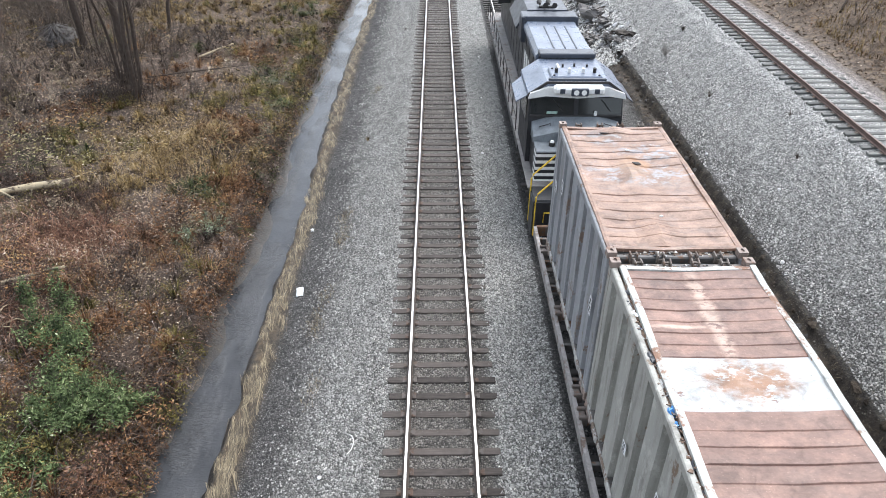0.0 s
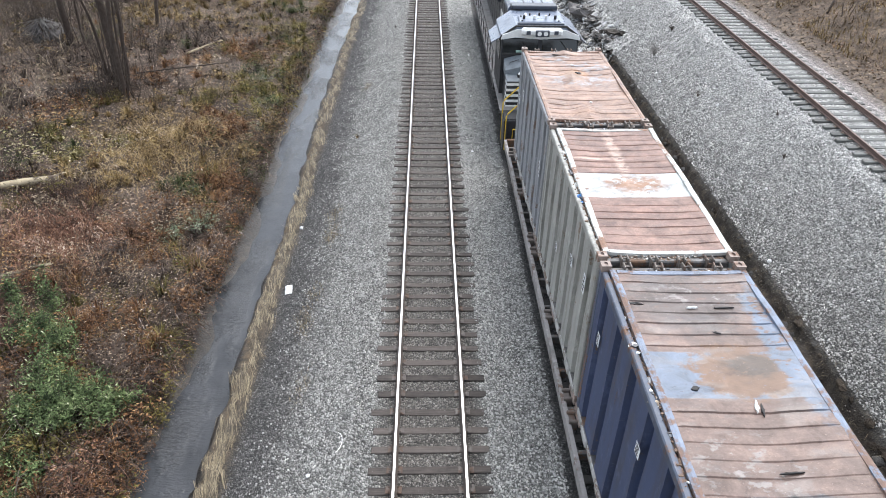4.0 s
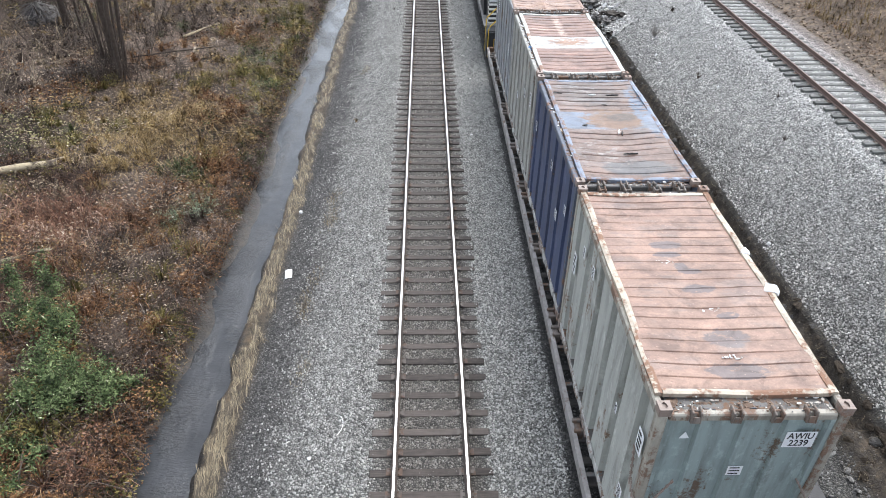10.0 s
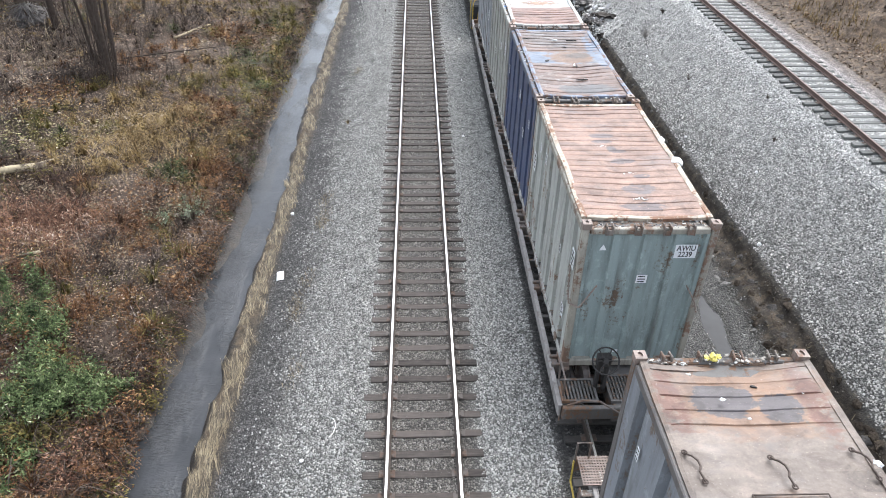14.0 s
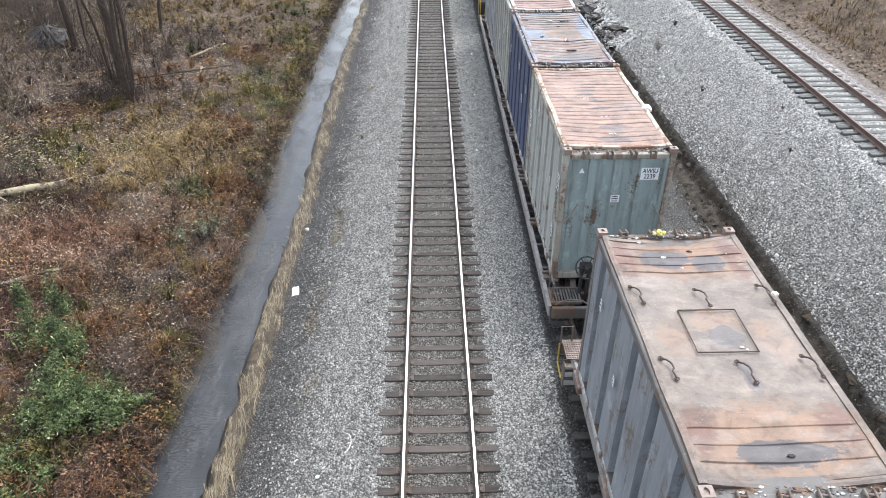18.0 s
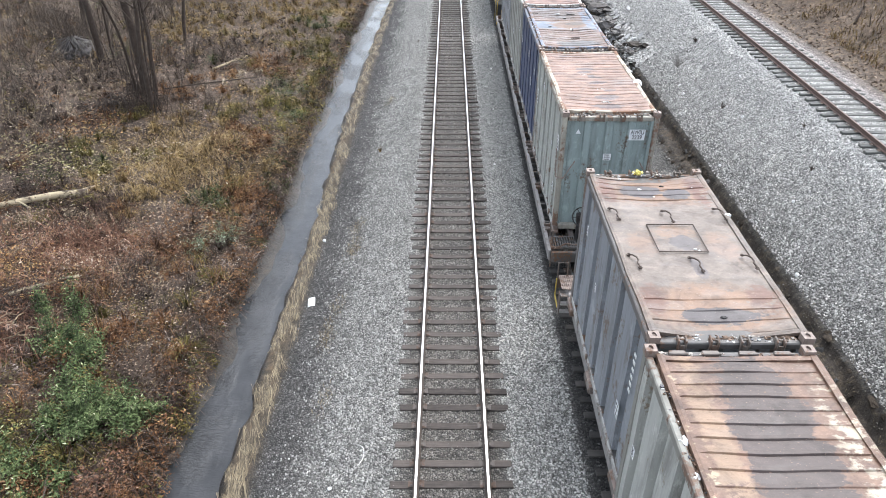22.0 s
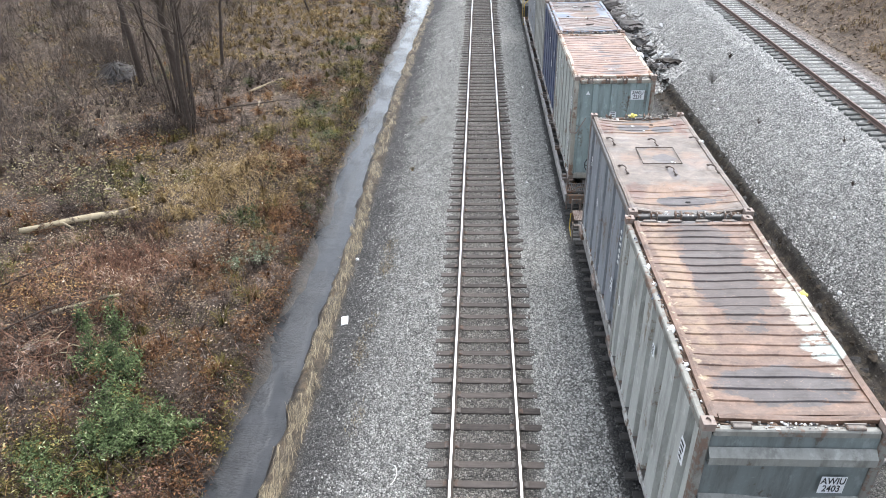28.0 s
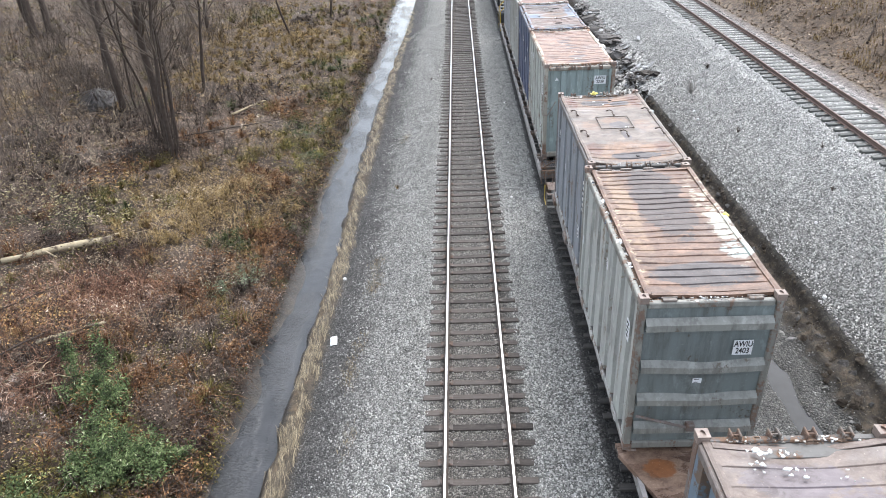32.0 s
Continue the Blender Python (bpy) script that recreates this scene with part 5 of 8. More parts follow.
# bent vines and broken stems tangled round the tree feet
for x, y, r, n, label in ((-15.3, 31.4, 1.0, 130, "dark tangle of vines and roots at the foot of a tree"), (-16.4, 30.9, 0.8, 60, "dark tangle of broken stems beside a tree"), (-19.8, 38.0, 1.1, 44, "dark tangle of vines round leaning trunks"), (-23.2, 41.5, 1.4, 50, "dark tangle of brush under the trees"),
                          (-12.6, 40.5, 0.8, 26, "tangle of dead stems among weeds"), (-18.0, 35.5, 1.0, 34, "tangle of dead stems under the trees"), (-26.5, 46.0, 1.8, 50, "dark tangle of brush under the trees"), (-17.5, 48.0, 1.3, 36, "tangle of dead stems under the trees"), (-22.5, 33.0, 1.2, 36, "tangle of dead stems under the trees")):
    mb = Mb()
    for i in range(n):
        a = random.uniform(0, math.tau)
        d = r * math.sqrt(random.random())
        p0 = Vector((math.cos(a) * d, math.sin(a) * d * 0.8, -0.1))
        b, ln = random.uniform(0, math.tau), random.uniform(0.5, 1.8) * (0.6 + 0.4 * r)
        hh = random.uniform(0.15, 0.9)
        w = Vector((math.cos(b), math.sin(b), 0)) * ln
        side = Vector((-w.y, w.x, 0)) * random.gauss(0, 0.25)
        mb.tube([p0, p0 + w * 0.3 + side * 0.6 + Vector((0, 0, hh)), p0 + w * 0.65 + side + Vector((0, 0, hh * random.uniform(0.5, 1.1))), p0 + w + side * 0.4 + Vector((0, 0, random.uniform(-0.1, 0.3)))], random.uniform(0.012, 0.035), 4, 0.008)
    solid("vine_tangle", mb, BARK if n > 40 else TWIG, label, "brush", pose(x, y, float(ground_z(x, y))), kind="stuff", smooth=True)
ax, ay = left_places(7000, -15.0, lean=0.9)
k = (ay > 25) & (ax < -17.5)
arcs("dead_vines", "long grey dead vines and fallen twigs under the trees", ax[k], ay[k], 1.3, PALE_WEED, 0.008)
ax, ay = left_places(4200, -14.0, lean=0.9)
k = (ay > 24) & (ax < -17 - 3 * vnoise(ax, ay, 3, 180))
arcs("dark_brush", "dark broken brush under the trees", ax[k], ay[k], 1.0, BRAMBLE, 0.013)

# fallen wood
for (x0, y0, x1, y1, r, m, label) in ((-16.7, 21.0, -13.4, 22.4, 0.13, PALE_BARK, "fallen pale log with peeling bark in dead weeds"), (-13.1, 16.4, -11.4, 17.3, 0.06, PALE_BARK, "fallen weathered branch in dead weeds"),
                                      (-14.9, 14.5, -13.0, 16.8, 0.035, BARK, "thin fallen branch among brambles"), (-15.4, 15.6, -13.5, 15.9, 0.03, BARK, "thin fallen branch among brambles"), (-14.2, 33.0, -10.0, 35.5, 0.03, BARK, "long fallen branch beside a tree"),
                                      (-13.0, 37.0, -11.6, 39.3, 0.052, PALE_BARK, "broken branch lying in weeds"), (-16.0, 17.6, -13.6, 19.7, 0.03, BARK, "thin fallen branch among brambles"), (-14.9, 13.2, -12.6, 13.9, 0.03, BARK, "thin fallen branch among brambles")):
    pts = []
    for i in range(7):
        u = i / 6
        x, y = x0 + (x1 - x0) * u + random.gauss(0, 0.02), y0 + (y1 - y0) * u + random.gauss(0, 0.02) + (0.35 if r > 0.1 else 0.0) * math.sin(u * 2.6) * u
        pts.append((x, y, float(ground_z(x0, y0)) * (1 - u) + float(ground_z(x1, y1)) * u + 0.3 + 0.03 * math.sin(u * 3)))
    mb = Mb().tube(pts, r * (0.7 if r > 0.1 else 1.15), 9, r * (1.15 if r > 0.1 else 0.75))
    if r > 0.1:
        q, w = Vector(pts[5]), Vector(pts[6]) - Vector(pts[4])
        mb.tube([q - w * 0.3, q + w * 0.25 + Vector((0, 0.12, 0.05)), q + w * 0.6 + Vector((0.05, 0.3, 0.1))], 0.07, 7, 0.025)
        mb.tube([Vector(pts[2]), Vector(pts[2]) + Vector((0.3, -0.15, 0.1)), Vector(pts[2]) + Vector((0.75, -0.32, -0.05))], 0.045, 6, 0.02)
    for i in (2, 4):
        q = Vector(pts[i])
        mb.tube([q, q + Vector((random.gauss(0, 0.2), random.gauss(0, 0.2), 0.12)), q + Vector((random.gauss(0, 0.4), random.gauss(0, 0.4), -0.3))], r * 0.35, 5, r * 0.15)
    solid("fallen_log" if r > 0.05 else "fallen_branch", mb, m, label, "log" if r > 0.05 else "branch", smooth=True)

# a pile of thin branches among the brambles
for i in range(16):
    x, y = random.gauss(-12.7, 0.5), random.gauss(15.3, 0.5)
    a, ln = random.gauss(0.5, 0.5), random.uniform(0.5, 1.3)
    z = float(ground_z(x, y)) + random.uniform(0.15, 0.4)
    pts = [(x - math.cos(a) * ln / 2, y - math.sin(a) * ln / 2, z - 0.1), (x, y + random.gauss(0, 0.04), z), (x + math.cos(a) * ln / 2, y + math.sin(a) * ln / 2, z - random.uniform(-0.1, 0.2))]
    solid("dead_branch", Mb().tube(pts, 0.022, 5, 0.01), PALE_BARK if i % 3 else BARK, "thin dead branch in a pile among brambles", "branch", group="pile of dead branches", smooth=True)

# the bank beyond the side track
bx = 17.4 + rng.random(60000) ** 1.6 * 20
by = 18 + 60 * rng.random(60000) ** 1.1
BANK = patchy_paint("bank_weeds", [(0.0, (0.06, 0.044, 0.033)), (0.5, (0.17, 0.124, 0.09)), (0.86, (0.28, 0.21, 0.15)), (1.0, (0.48, 0.4, 0.32))])
leaves("leaf_litter", "brown fallen leaves and soil crumbs on the bank", "leaf litter", lifted(bx, by, 0.02), 0.06, BANK, 0.9)
bx, by = 18.2 + rng.random(22000) ** 1.4 * 18, 20 + 58 * rng.random(22000)
k = tone(bx, by, 61) > 0.45
blades("dead_grass", "brown dead grass on the bank above the side track", "grass", lifted(bx[k], by[k]), 0.34, 0.013, 1.4, TAN)
bx, by = 21.5 + rng.random(9000) * 16, 36 + 50 * rng.random(9000)
k = tone(bx, by, 71) > 0.5
blades("golden_grass", "golden dry grass high on the bank", "grass", lifted(bx[k], by[k]), 0.75, 0.016, 0.8, GOLD)
for x, y, r, h, n in ((20.6, 45.0, 0.8, 1.0, 28), (21.4, 44.0, 0.9, 1.1, 30), (21.9, 46.0, 1.0, 1.2, 32), (20.9, 47.5, 0.8, 1.0, 26), (22.6, 43.0, 0.9, 1.0, 28), (22.3, 48.5, 1.0, 1.2, 28), (21.2, 50.0, 1.0, 1.2, 28), (22.9, 40.5, 0.8, 0.8, 20)):
    bush(x, y, r, h, n, "golden dry shrub high on the bank", GOLD, 0.04)
for x, y, h, n in ((20.5, 33.0, 0.9, 10), (22.5, 40, 1.2, 12), (24, 47, 1.6, 12), (21, 52, 1.2, 10), (26, 56, 1.8, 12)):
    sapling(x, y, h, n, "dry leafless brush on the bank")
for x0, y0, x1, y1 in ((19.4, 34.0, 21.5, 37.0), (20.0, 41.0, 22.6, 43.5), (20.6, 30.5, 22.0, 31.6)):
    pts = [(x0 + (x1 - x0) * u, y0 + (y1 - y0) * u, float(ground_z(x0 + (x1 - x0) * u, y0 + (y1 - y0) * u)) + 0.06) for u in (0, 0.35, 0.7, 1)]
    solid("fallen_branch", Mb().tube(pts, 0.06, 6, 0.03), BARK, "dark fallen branch on the bank", "branch", smooth=True)

# weeds and scraps on the ballast
GREY_WEED = plain("grey_weed", (0.3, 0.28, 0.26), 0.9, 0.0, 0.3, 12.0)


def dry_weed(x, y, r, n, material, label):
    t = thing("dry_weed", label, "weed", pose(x, y, float(ground_z(x, y))), group="dry weeds on the ballast")
    for i in range(n):
        a = random.uniform(0, math.tau)
        top = Vector((math.cos(a) * r * random.random(), math.sin(a) * r * random.random(), r * random.uniform(0.5, 1.2)))
        part("stem", Mb().tube([(0, 0, -0.03), top * 0.5 + Vector((0, 0, 0.05)), top], 0.008 if r < 0.5 else 0.004, 4, 0.003), material, t)
    return t


for x, y, r, n, m, label in ((12.62, 35.9, 0.24, 40, BARK, "dark dead weed tuft in the ballast"), (12.3, 21.45, 0.18, 26, BARK, "dark dead weed tuft in the ballast"), (11.5, 34.6, 0.7, 70, GREY_WEED, "grey dry weed bush on the ballast slope"),
                             (-1.95, 42.2, 0.16, 16, BARK, "small dark weed tuft in the ballast"), (11.7, 28.5, 0.3, 20, TWIG, "grey dry weed on the ballast slope"), (13.0, 24.0, 0.2, 14, TWIG, "grey dry weed on the ballast slope"), (-3.0, 27.0, 0.2, 20, TAN, "tan dry weed in the ballast")):
    dry_weed(x, y, r, n, m, label)

PAPER = plain("white_paper", (0.82, 0.82, 0.8), 0.7, 0.0, 0.06, 8.0, 0.001)
sheet = Mb().sheet(5, 6, lambda u, w: ((u - 0.5) * 0.22, (w - 0.5) * 0.36, 0.012 * math.sin(u * 4) + 0.01 * math.cos(w * 5)), (0, 0, -0.006))
solid("paper_sheet", sheet, PAPER, "white sheet of card lying on dark gravel", "paper", pose(-4.23, 16.72, float(ground_z(-4.23, 16.72)) + 0.05, 10, -16, 4), smooth=True)
pts = [(0.16 * math.cos(a) - 0.05, 0.3 * math.sin(a), 0.03) for a in np.linspace(-1.0, 1.5, 9)]
solid("plastic_strip", Mb().tube(pts, 0.008, 5), PAPER, "curled white plastic strip lying on the ballast", "litter", pose(-2.06, 10.35, float(ground_z(-2.06, 10.35)) + 0.02, 0, 0, -8))
for x, y, r, label in ((1.74, 25.0, 0.06, "white stone on the ballast"), (-4.4, 20.4, 0.07, "pale stone at the edge of the gravel"), (11.42, 20.4, 0.07, "white stone on the ballast slope"), (-2.6, 9.6, 0.05, "white stone on the ballast"),
                       (2.0, 31.0, 0.05, "white stone on the ballast"), (12.0, 27.0, 0.07, "white stone on the ballast slope"), (11.0, 31.6, 0.09, "white stone on the ballast slope"), (11.1, 32.6, 0.08, "white stone on the ballast slope"),
                       (10.5, 24.6, 0.07, "white stone at the edge of the ballast"), (10.42, 17.2, 0.08, "pale stone at the edge of the ballast"), (2.2, 37.0, 0.06, "white stone on the ballast"), (12.8, 30.0, 0.06, "white stone on the ballast slope")):
    bm = bmesh.new()
    bmesh.ops.create_icosphere(bm, subdivisions=1, radius=r)
    for q in bm.verts:
        q.co *= random.uniform(0.7, 1.15)
    mb = Mb().add([q.co.copy() for q in bm.verts], [[w.index for w in f.verts] for f in bm.faces])
    bm.free()
    solid("stone", mb, PAPER, label, "stone", pose(x, y, float(ground_z(x, y)) + r * 0.5, 0, 0, random.uniform(0, 360)), group="pale stones on the ballast")
PALE_ROCK = plain('pale_rock', (0.42, 0.42, 0.42), 0.9, 0.0, 0.4, 6.0, 0.02)
# rubble and soil by the end of the ditch bank
RUBBLE = plain("rubble_soil", (0.17, 0.16, 0.15), 0.95, 0.0, 0.6, 5.0, 0.04)
for x, y, r in ((10.25, 41.0, 0.55), (10.5, 39.5, 0.42), (9.7, 42.4, 0.8), (10.5, 43.6, 0.7), (10.55, 46.0, 0.8), (10.7, 48.3, 0.85), (10.6, 51.0, 1.0), (10.6, 54.0, 1.0), (10.7, 57.5, 1.1), (10.5, 61.0, 1.2)):
    t = thing("soil_heap", "heap of grey soil, broken rock and roots by the ditch", "soil heap", pose(x, y, float(ground_z(x, y))), group="soil heaps by the ditch")
    bm = bmesh.new()
    bmesh.ops.create_icosphere(bm, subdivisions=4, radius=r)
    for q in bm.verts:
        q.co *= 0.75 + 0.5 * noise.noise(q.co * 1.9 / r + Vector((x, y, 0))) + 0.22 * noise.noise(q.co * 6.5 / r + Vector((y, x, 0)))
        q.co.z *= 0.34
    mb = Mb().add([q.co.copy() for q in bm.verts], [[w.index for w in f.verts] for f in bm.faces])
    bm.free()
    part("soil", mb, RUBBLE, t)
    for i in range(5):
        a = random.uniform(0, math.tau)
        part("root", Mb().tube([(0, 0, r * 0.2), (math.cos(a) * r * 0.7, math.sin(a) * r * 0.7, r * 0.4), (math.cos(a) * r * 1.2, math.sin(a) * r * 1.2, r * random.uniform(0, 0.3))], 0.022, 5, 0.008), BARK, t)
    for i in range(9):
        rock = Mb()
        ball(rock, 0, 0, 0, random.uniform(0.08, 0.24), 0.6, 0.5)
        a, d = random.uniform(0, math.tau), random.uniform(0.3, 1.1) * r
        part("rock", rock, PALE_ROCK if i % 3 == 0 else RUBBLE, t, at=pose(math.cos(a) * d, math.sin(a) * d, 0.25 * r * (1.2 - d / r)))

# slabs of turf and shale in the cut bank of the ditch
def slab_paint(name, lo, hi):
    n = Nt(name)
    p = shifted(n)
    f = n.math("ADD", n.math("MULTIPLY", n.noise(p, 4, 6, 0.7), 0.75), n.math("MULTIPLY", n.chance(), 0.3))
    return n.done(n.ramp(f, [(0.35, lo), (0.75, hi)]), 0.9, 0.0, n.bump(n.noise(p, 17, 6, 0.7), 0.025, 0.9), Specular_IOR_Level=0.2)


def slab_mesh(material, seed, squash=0.42):
    bm = bmesh.new()
    bmesh.ops.create_icosphere(bm, subdivisions=2, radius=1.0)
    for q in bm.verts:
        q.co *= 0.85 + 0.5 * noise.noise(q.co * 1.3 + Vector((seed, 0, 0))) + 0.3 * noise.noise(q.co * 3.1 + Vector((0, seed, 0)))
        q.co.z = max(-0.6, min(0.62, q.co.z)) * squash
    mb = Mb().add([q.co.copy() for q in bm.verts], [[w.index for w in f.verts] for f in bm.faces])
    bm.free()
    return mb.data("slab", material)


SLAB_PAINTS = (slab_paint("brown_slab", (0.028, 0.022, 0.017), (0.085, 0.067, 0.05)), slab_paint("grey_slab", (0.045, 0.042, 0.04), (0.13, 0.123, 0.115)))
SLABS = [slab_mesh(m, 3.7 * k + 1) for k in range(4) for m in SLAB_PAINTS]
ROCKS = [slab_mesh(slab_paint("pale_foot_rock", (0.12, 0.115, 0.105), (0.34, 0.33, 0.31)), 2.3 * k + 40, 0.6) for k in range(3)]
random.seed(29)
bank = thing("ditch_bank", "cut bank of dark wet soil and grey shale slabs beside the ditch", "bank", kind="structure")
for i in range(280):
    u = random.random()
    y = 8.0 + 30 * random.random() ** 1.35
    x = 9.38 + 0.84 * u
    grey = random.random() < 0.32
    sl = new("slab", SLABS[2 * random.randrange(4) + (1 if grey else 0)])
    sl.parent = bank
    size = random.uniform(0.05, 0.13)
    sl.matrix_basis = pose(x, y, float(ground_z(x, y)) - 0.01, random.gauss(0, 10), -38 + random.gauss(0, 10), random.gauss(8, 25)) @ Matrix.Diagonal((size, size * random.uniform(1.2, 2.2), size, 1))
for i in range(64):
    y = 8.3 + 27 * random.random() ** 1.3
    x = 9.3 + random.gauss(0, 0.06)
    rk = new("rock", random.choice(ROCKS))
    rk.parent = bank
    size = random.uniform(0.035, 0.1)
    rk.matrix_basis = pose(x, y, float(ground_z(x, y)) + 0.02, random.gauss(0, 15), random.gauss(-15, 20), random.uniform(0, 360)) @ Matrix.Diagonal((size, size * random.uniform(1, 1.8), size, 1))
qx, qy = 9.4 + 0.9 * rng.random(700), 8 + 32 * rng.random(700) ** 1.3
arcs("bank_roots", "thin dead roots and grass on the ditch bank", qx, qy, 0.22, patchy_paint("bank_root", [(0.0, (0.035, 0.027, 0.018)), (0.5, (0.1, 0.08, 0.05)), (1.0, (0.2, 0.165, 0.11))]), 0.004)

# shards of broken concrete and old ties thrown down beyond the bank
SHARDS = [slab_mesh(slab_paint(nm, lo, hi), 5.1 * k + 70, 0.7) for k, (nm, lo, hi) in enumerate((("pale_shard", (0.3, 0.3, 0.3), (0.62, 0.62, 0.63)), ("grey_shard", (0.2, 0.197, 0.193), (0.42, 0.415, 0.41)), ("dark_shard", (0.03, 0.027, 0.025), (0.09, 0.084, 0.078))))]
debris = thing("rubble_heap", "heap of long grey concrete shards and dark broken timber", "rubble", pose(0, 0, 0))
for i in range(110):
    y = random.uniform(39.5, 58)
    x = 10.2 + random.gauss(0, 0.5)
    ln = random.uniform(0.14, 0.5)
    sh = new("shard", SHARDS[(0, 1, 0, 1, 2)[i % 5]])
    sh.parent = debris
    sh.matrix_basis = pose(x, y, float(ground_z(x, y)) + 0.04 + 0.1 * random.random(), random.gauss(0, 14), random.gauss(-12, 10), random.gauss(42, 22)) @ Matrix.Diagonal((ln, ln * random.uniform(0.15, 0.4), random.uniform(0.06, 0.16), 1))
DARK_TURF = slab_paint("dark_clump", (0.02, 0.017, 0.015), (0.075, 0.066, 0.057))
for x, y, r, turn in ((10.75, 40.0, 0.42, 40), (11.05, 39.2, 0.3, 10), (10.5, 40.9, 0.26, 70), (10.2, 37.9, 0.3, 60)):
    hole = Mb()
    ball(hole, 0, 0, 0, r, 0.42, 0.5)
    solid("soil_clump", hole, DARK_TURF, "dark clump of torn turf on the grey stone", "soil", pose(x, y, float(ground_z(x, y)) + 0.04, 0, 0, turn))
GREY_TURF = slab_paint("grey_turf", (0.07, 0.063, 0.058), (0.22, 0.207, 0.197))
for x, y, r in ((10.3, 46.0, 0.95), (10.6, 49.0, 0.9), (10.2, 52.5, 0.9), (10.4, 56.0, 0.8)):
    mound = Mb()
    ball(mound, 0, 0, 0, r, 0.5, 0.35)
    solid("rubble_mound", mound, GREY_TURF, "mound of grey broken stone and turf past the ditch bank", "rubble", pose(x, y, float(ground_z(x, y)) - 0.05, 0, 0, 35) @ Matrix.Diagonal((0.75, 1.7, 1, 1)))
# a traffic cone thrown into the puddle
cone = thing("traffic_cone", "faded red traffic cone with a white top lying in the ditch", "traffic cone", pose(8.06, 10.42, -0.83, 0, 0, 152.6) @ pose(0, 0, 0, 0, 84, 0))
CONE_RED = rusted("cone_red", (0.4, 0.085, 0.06), (0.16, 0.1, 0.08), 0.3)
part("cone_body", Mb().tube([(0, 0, 0.02), (0, 0, 0.34)], 0.12, 18, 0.068), CONE_RED, cone, smooth=False)
part("cone_top", Mb().tube([(0, 0, 0.335), (0, 0, 0.62)], 0.069, 18, 0.026), WHITE, cone, "white reflective top")
part("cone_base", Mb().box(-0.16, 0.16, -0.16, 0.16, -0.02, 0.02, 0.012), plain("cone_rubber", (0.1, 0.045, 0.04), 0.8), cone, "dirty square foot")
solid("rusty_rod", Mb().tube([(0, -0.55, 0.02), (0.05, 0.0, 0.05), (-0.02, 0.5, 0.0)], 0.013, 6, 0.008), RUBBLE, "thin rusty rod lying beside a puddle", "rod", pose(7.95, 9.75, float(ground_z(7.95, 9.75)) + 0.03, 0, 0, 4))

# an old root mass under the trees
t = thing("tree_stump", "torn grey root mass of a fallen tree", "stump", pose(-21.5, 39.4, float(ground_z(-21.5, 39.4)) + 0.3))
bm = bmesh.new()
bmesh.ops.create_icosphere(bm, subdivisions=3, radius=0.95)
for q in bm.verts:
    q.co *= 0.8 + 0.55 * noise.noise(q.co * 2.6)
mb = Mb().add([q.co.copy() for q in bm.verts], [[w.index for w in f.verts] for f in bm.faces])
bm.free()
part("root_mass", mb, plain("grey_root", (0.075, 0.068, 0.066), 0.95, 0.0, 0.6, 7.0, 0.05), t)
for i in range(26):
    d = Vector((random.gauss(0, 1), random.gauss(0, 1), random.gauss(0.3, 0.6))).normalized()
    part("root", Mb().tube([d * 0.4, d * 1.0 + Vector((0, 0, 0.1)), d * random.uniform(1.2, 1.7)], 0.05, 5, 0.012), BARK, t, smooth=True)
thatch = Mb()
for i in range(110):
    a, u = random.uniform(0, math.tau), random.uniform(0.2, 1.0)
    c, w = math.cos(a), math.sin(a)
    k, up = random.uniform(0.75, 1.3) * (1 + 0.3 * math.sin(a * 2 + 1)), random.uniform(0.65, 1.1)
    thatch.tube([(c * 0.25 * u, w * 0.25 * u, up), (c * 0.7 * u * k + random.gauss(0, 0.08), w * 0.7 * u * k, 0.8 * up), (c * k + random.gauss(0, 0.12), w * k + random.gauss(0, 0.12), 0.4 * up), (c * 1.2 * k, w * 1.2 * k, random.uniform(-0.4, 0.2))], 0.022, 3, 0.008)
part("thatch", thatch, plain("grey_dead_vines", (0.15, 0.136, 0.125), 0.9, 0.0, 0.9, 5.0), t, "pale grey dead vines hanging over it")



# ---- the train ----
HALF_L, HALF_W, TALL, BASE = 3.05, 1.31, 3.76, 1.12


def casting_mesh():
    """A corner casting with an oval hole in its top."""
    a, h = 0.09, 0.07
    mb = Mb()
    mb.box(-a, a, -0.09, 0.09, -h, h - 0.03, 0.01)
    hole = [(0.035 * math.cos(k * math.tau / 12), 0.058 * math.sin(k * math.tau / 12)) for k in range(12)]
    rim = [(max(-a, min(a, x * 4)), max(-0.09, min(0.09, y * 4))) for x, y in hole]
    v = [(x, y, h) for x, y in rim] + [(x, y, h) for x, y in hole] + [(x, y, h - 0.029) for x, y in hole] + [(x, y, h - 0.035) for x, y in rim]
    f = []
    for k in range(12):
        j = (k + 1) % 12
        f += [(k, j, 12 + j, 12 + k), (12 + k, 12 + j, 24 + j, 24 + k), (36 + k, 36 + j, j, k)]
    mb.add(v, f)
    return mb.data("corner_casting", CASTING)


CASTING_ME = casting_mesh()
HINGE_STEEL = rusted("hinge_steel", (0.16, 0.135, 0.115), (0.14, 0.09, 0.065), 0.5)
HINGE_ME = Mb().box(-0.075, -0.045, -0.1, 0.07, -0.11, 0.1, 0.01).box(0.045, 0.075, -0.1, 0.07, -0.11, 0.1, 0.01).tube([(-0.085, 0, 0.06), (0.085, 0, 0.06)], 0.016, 8).box(-0.044, 0.044, -0.1, -0.085, -0.1, 0.02, 0.004).data("hinge", HINGE_STEEL)


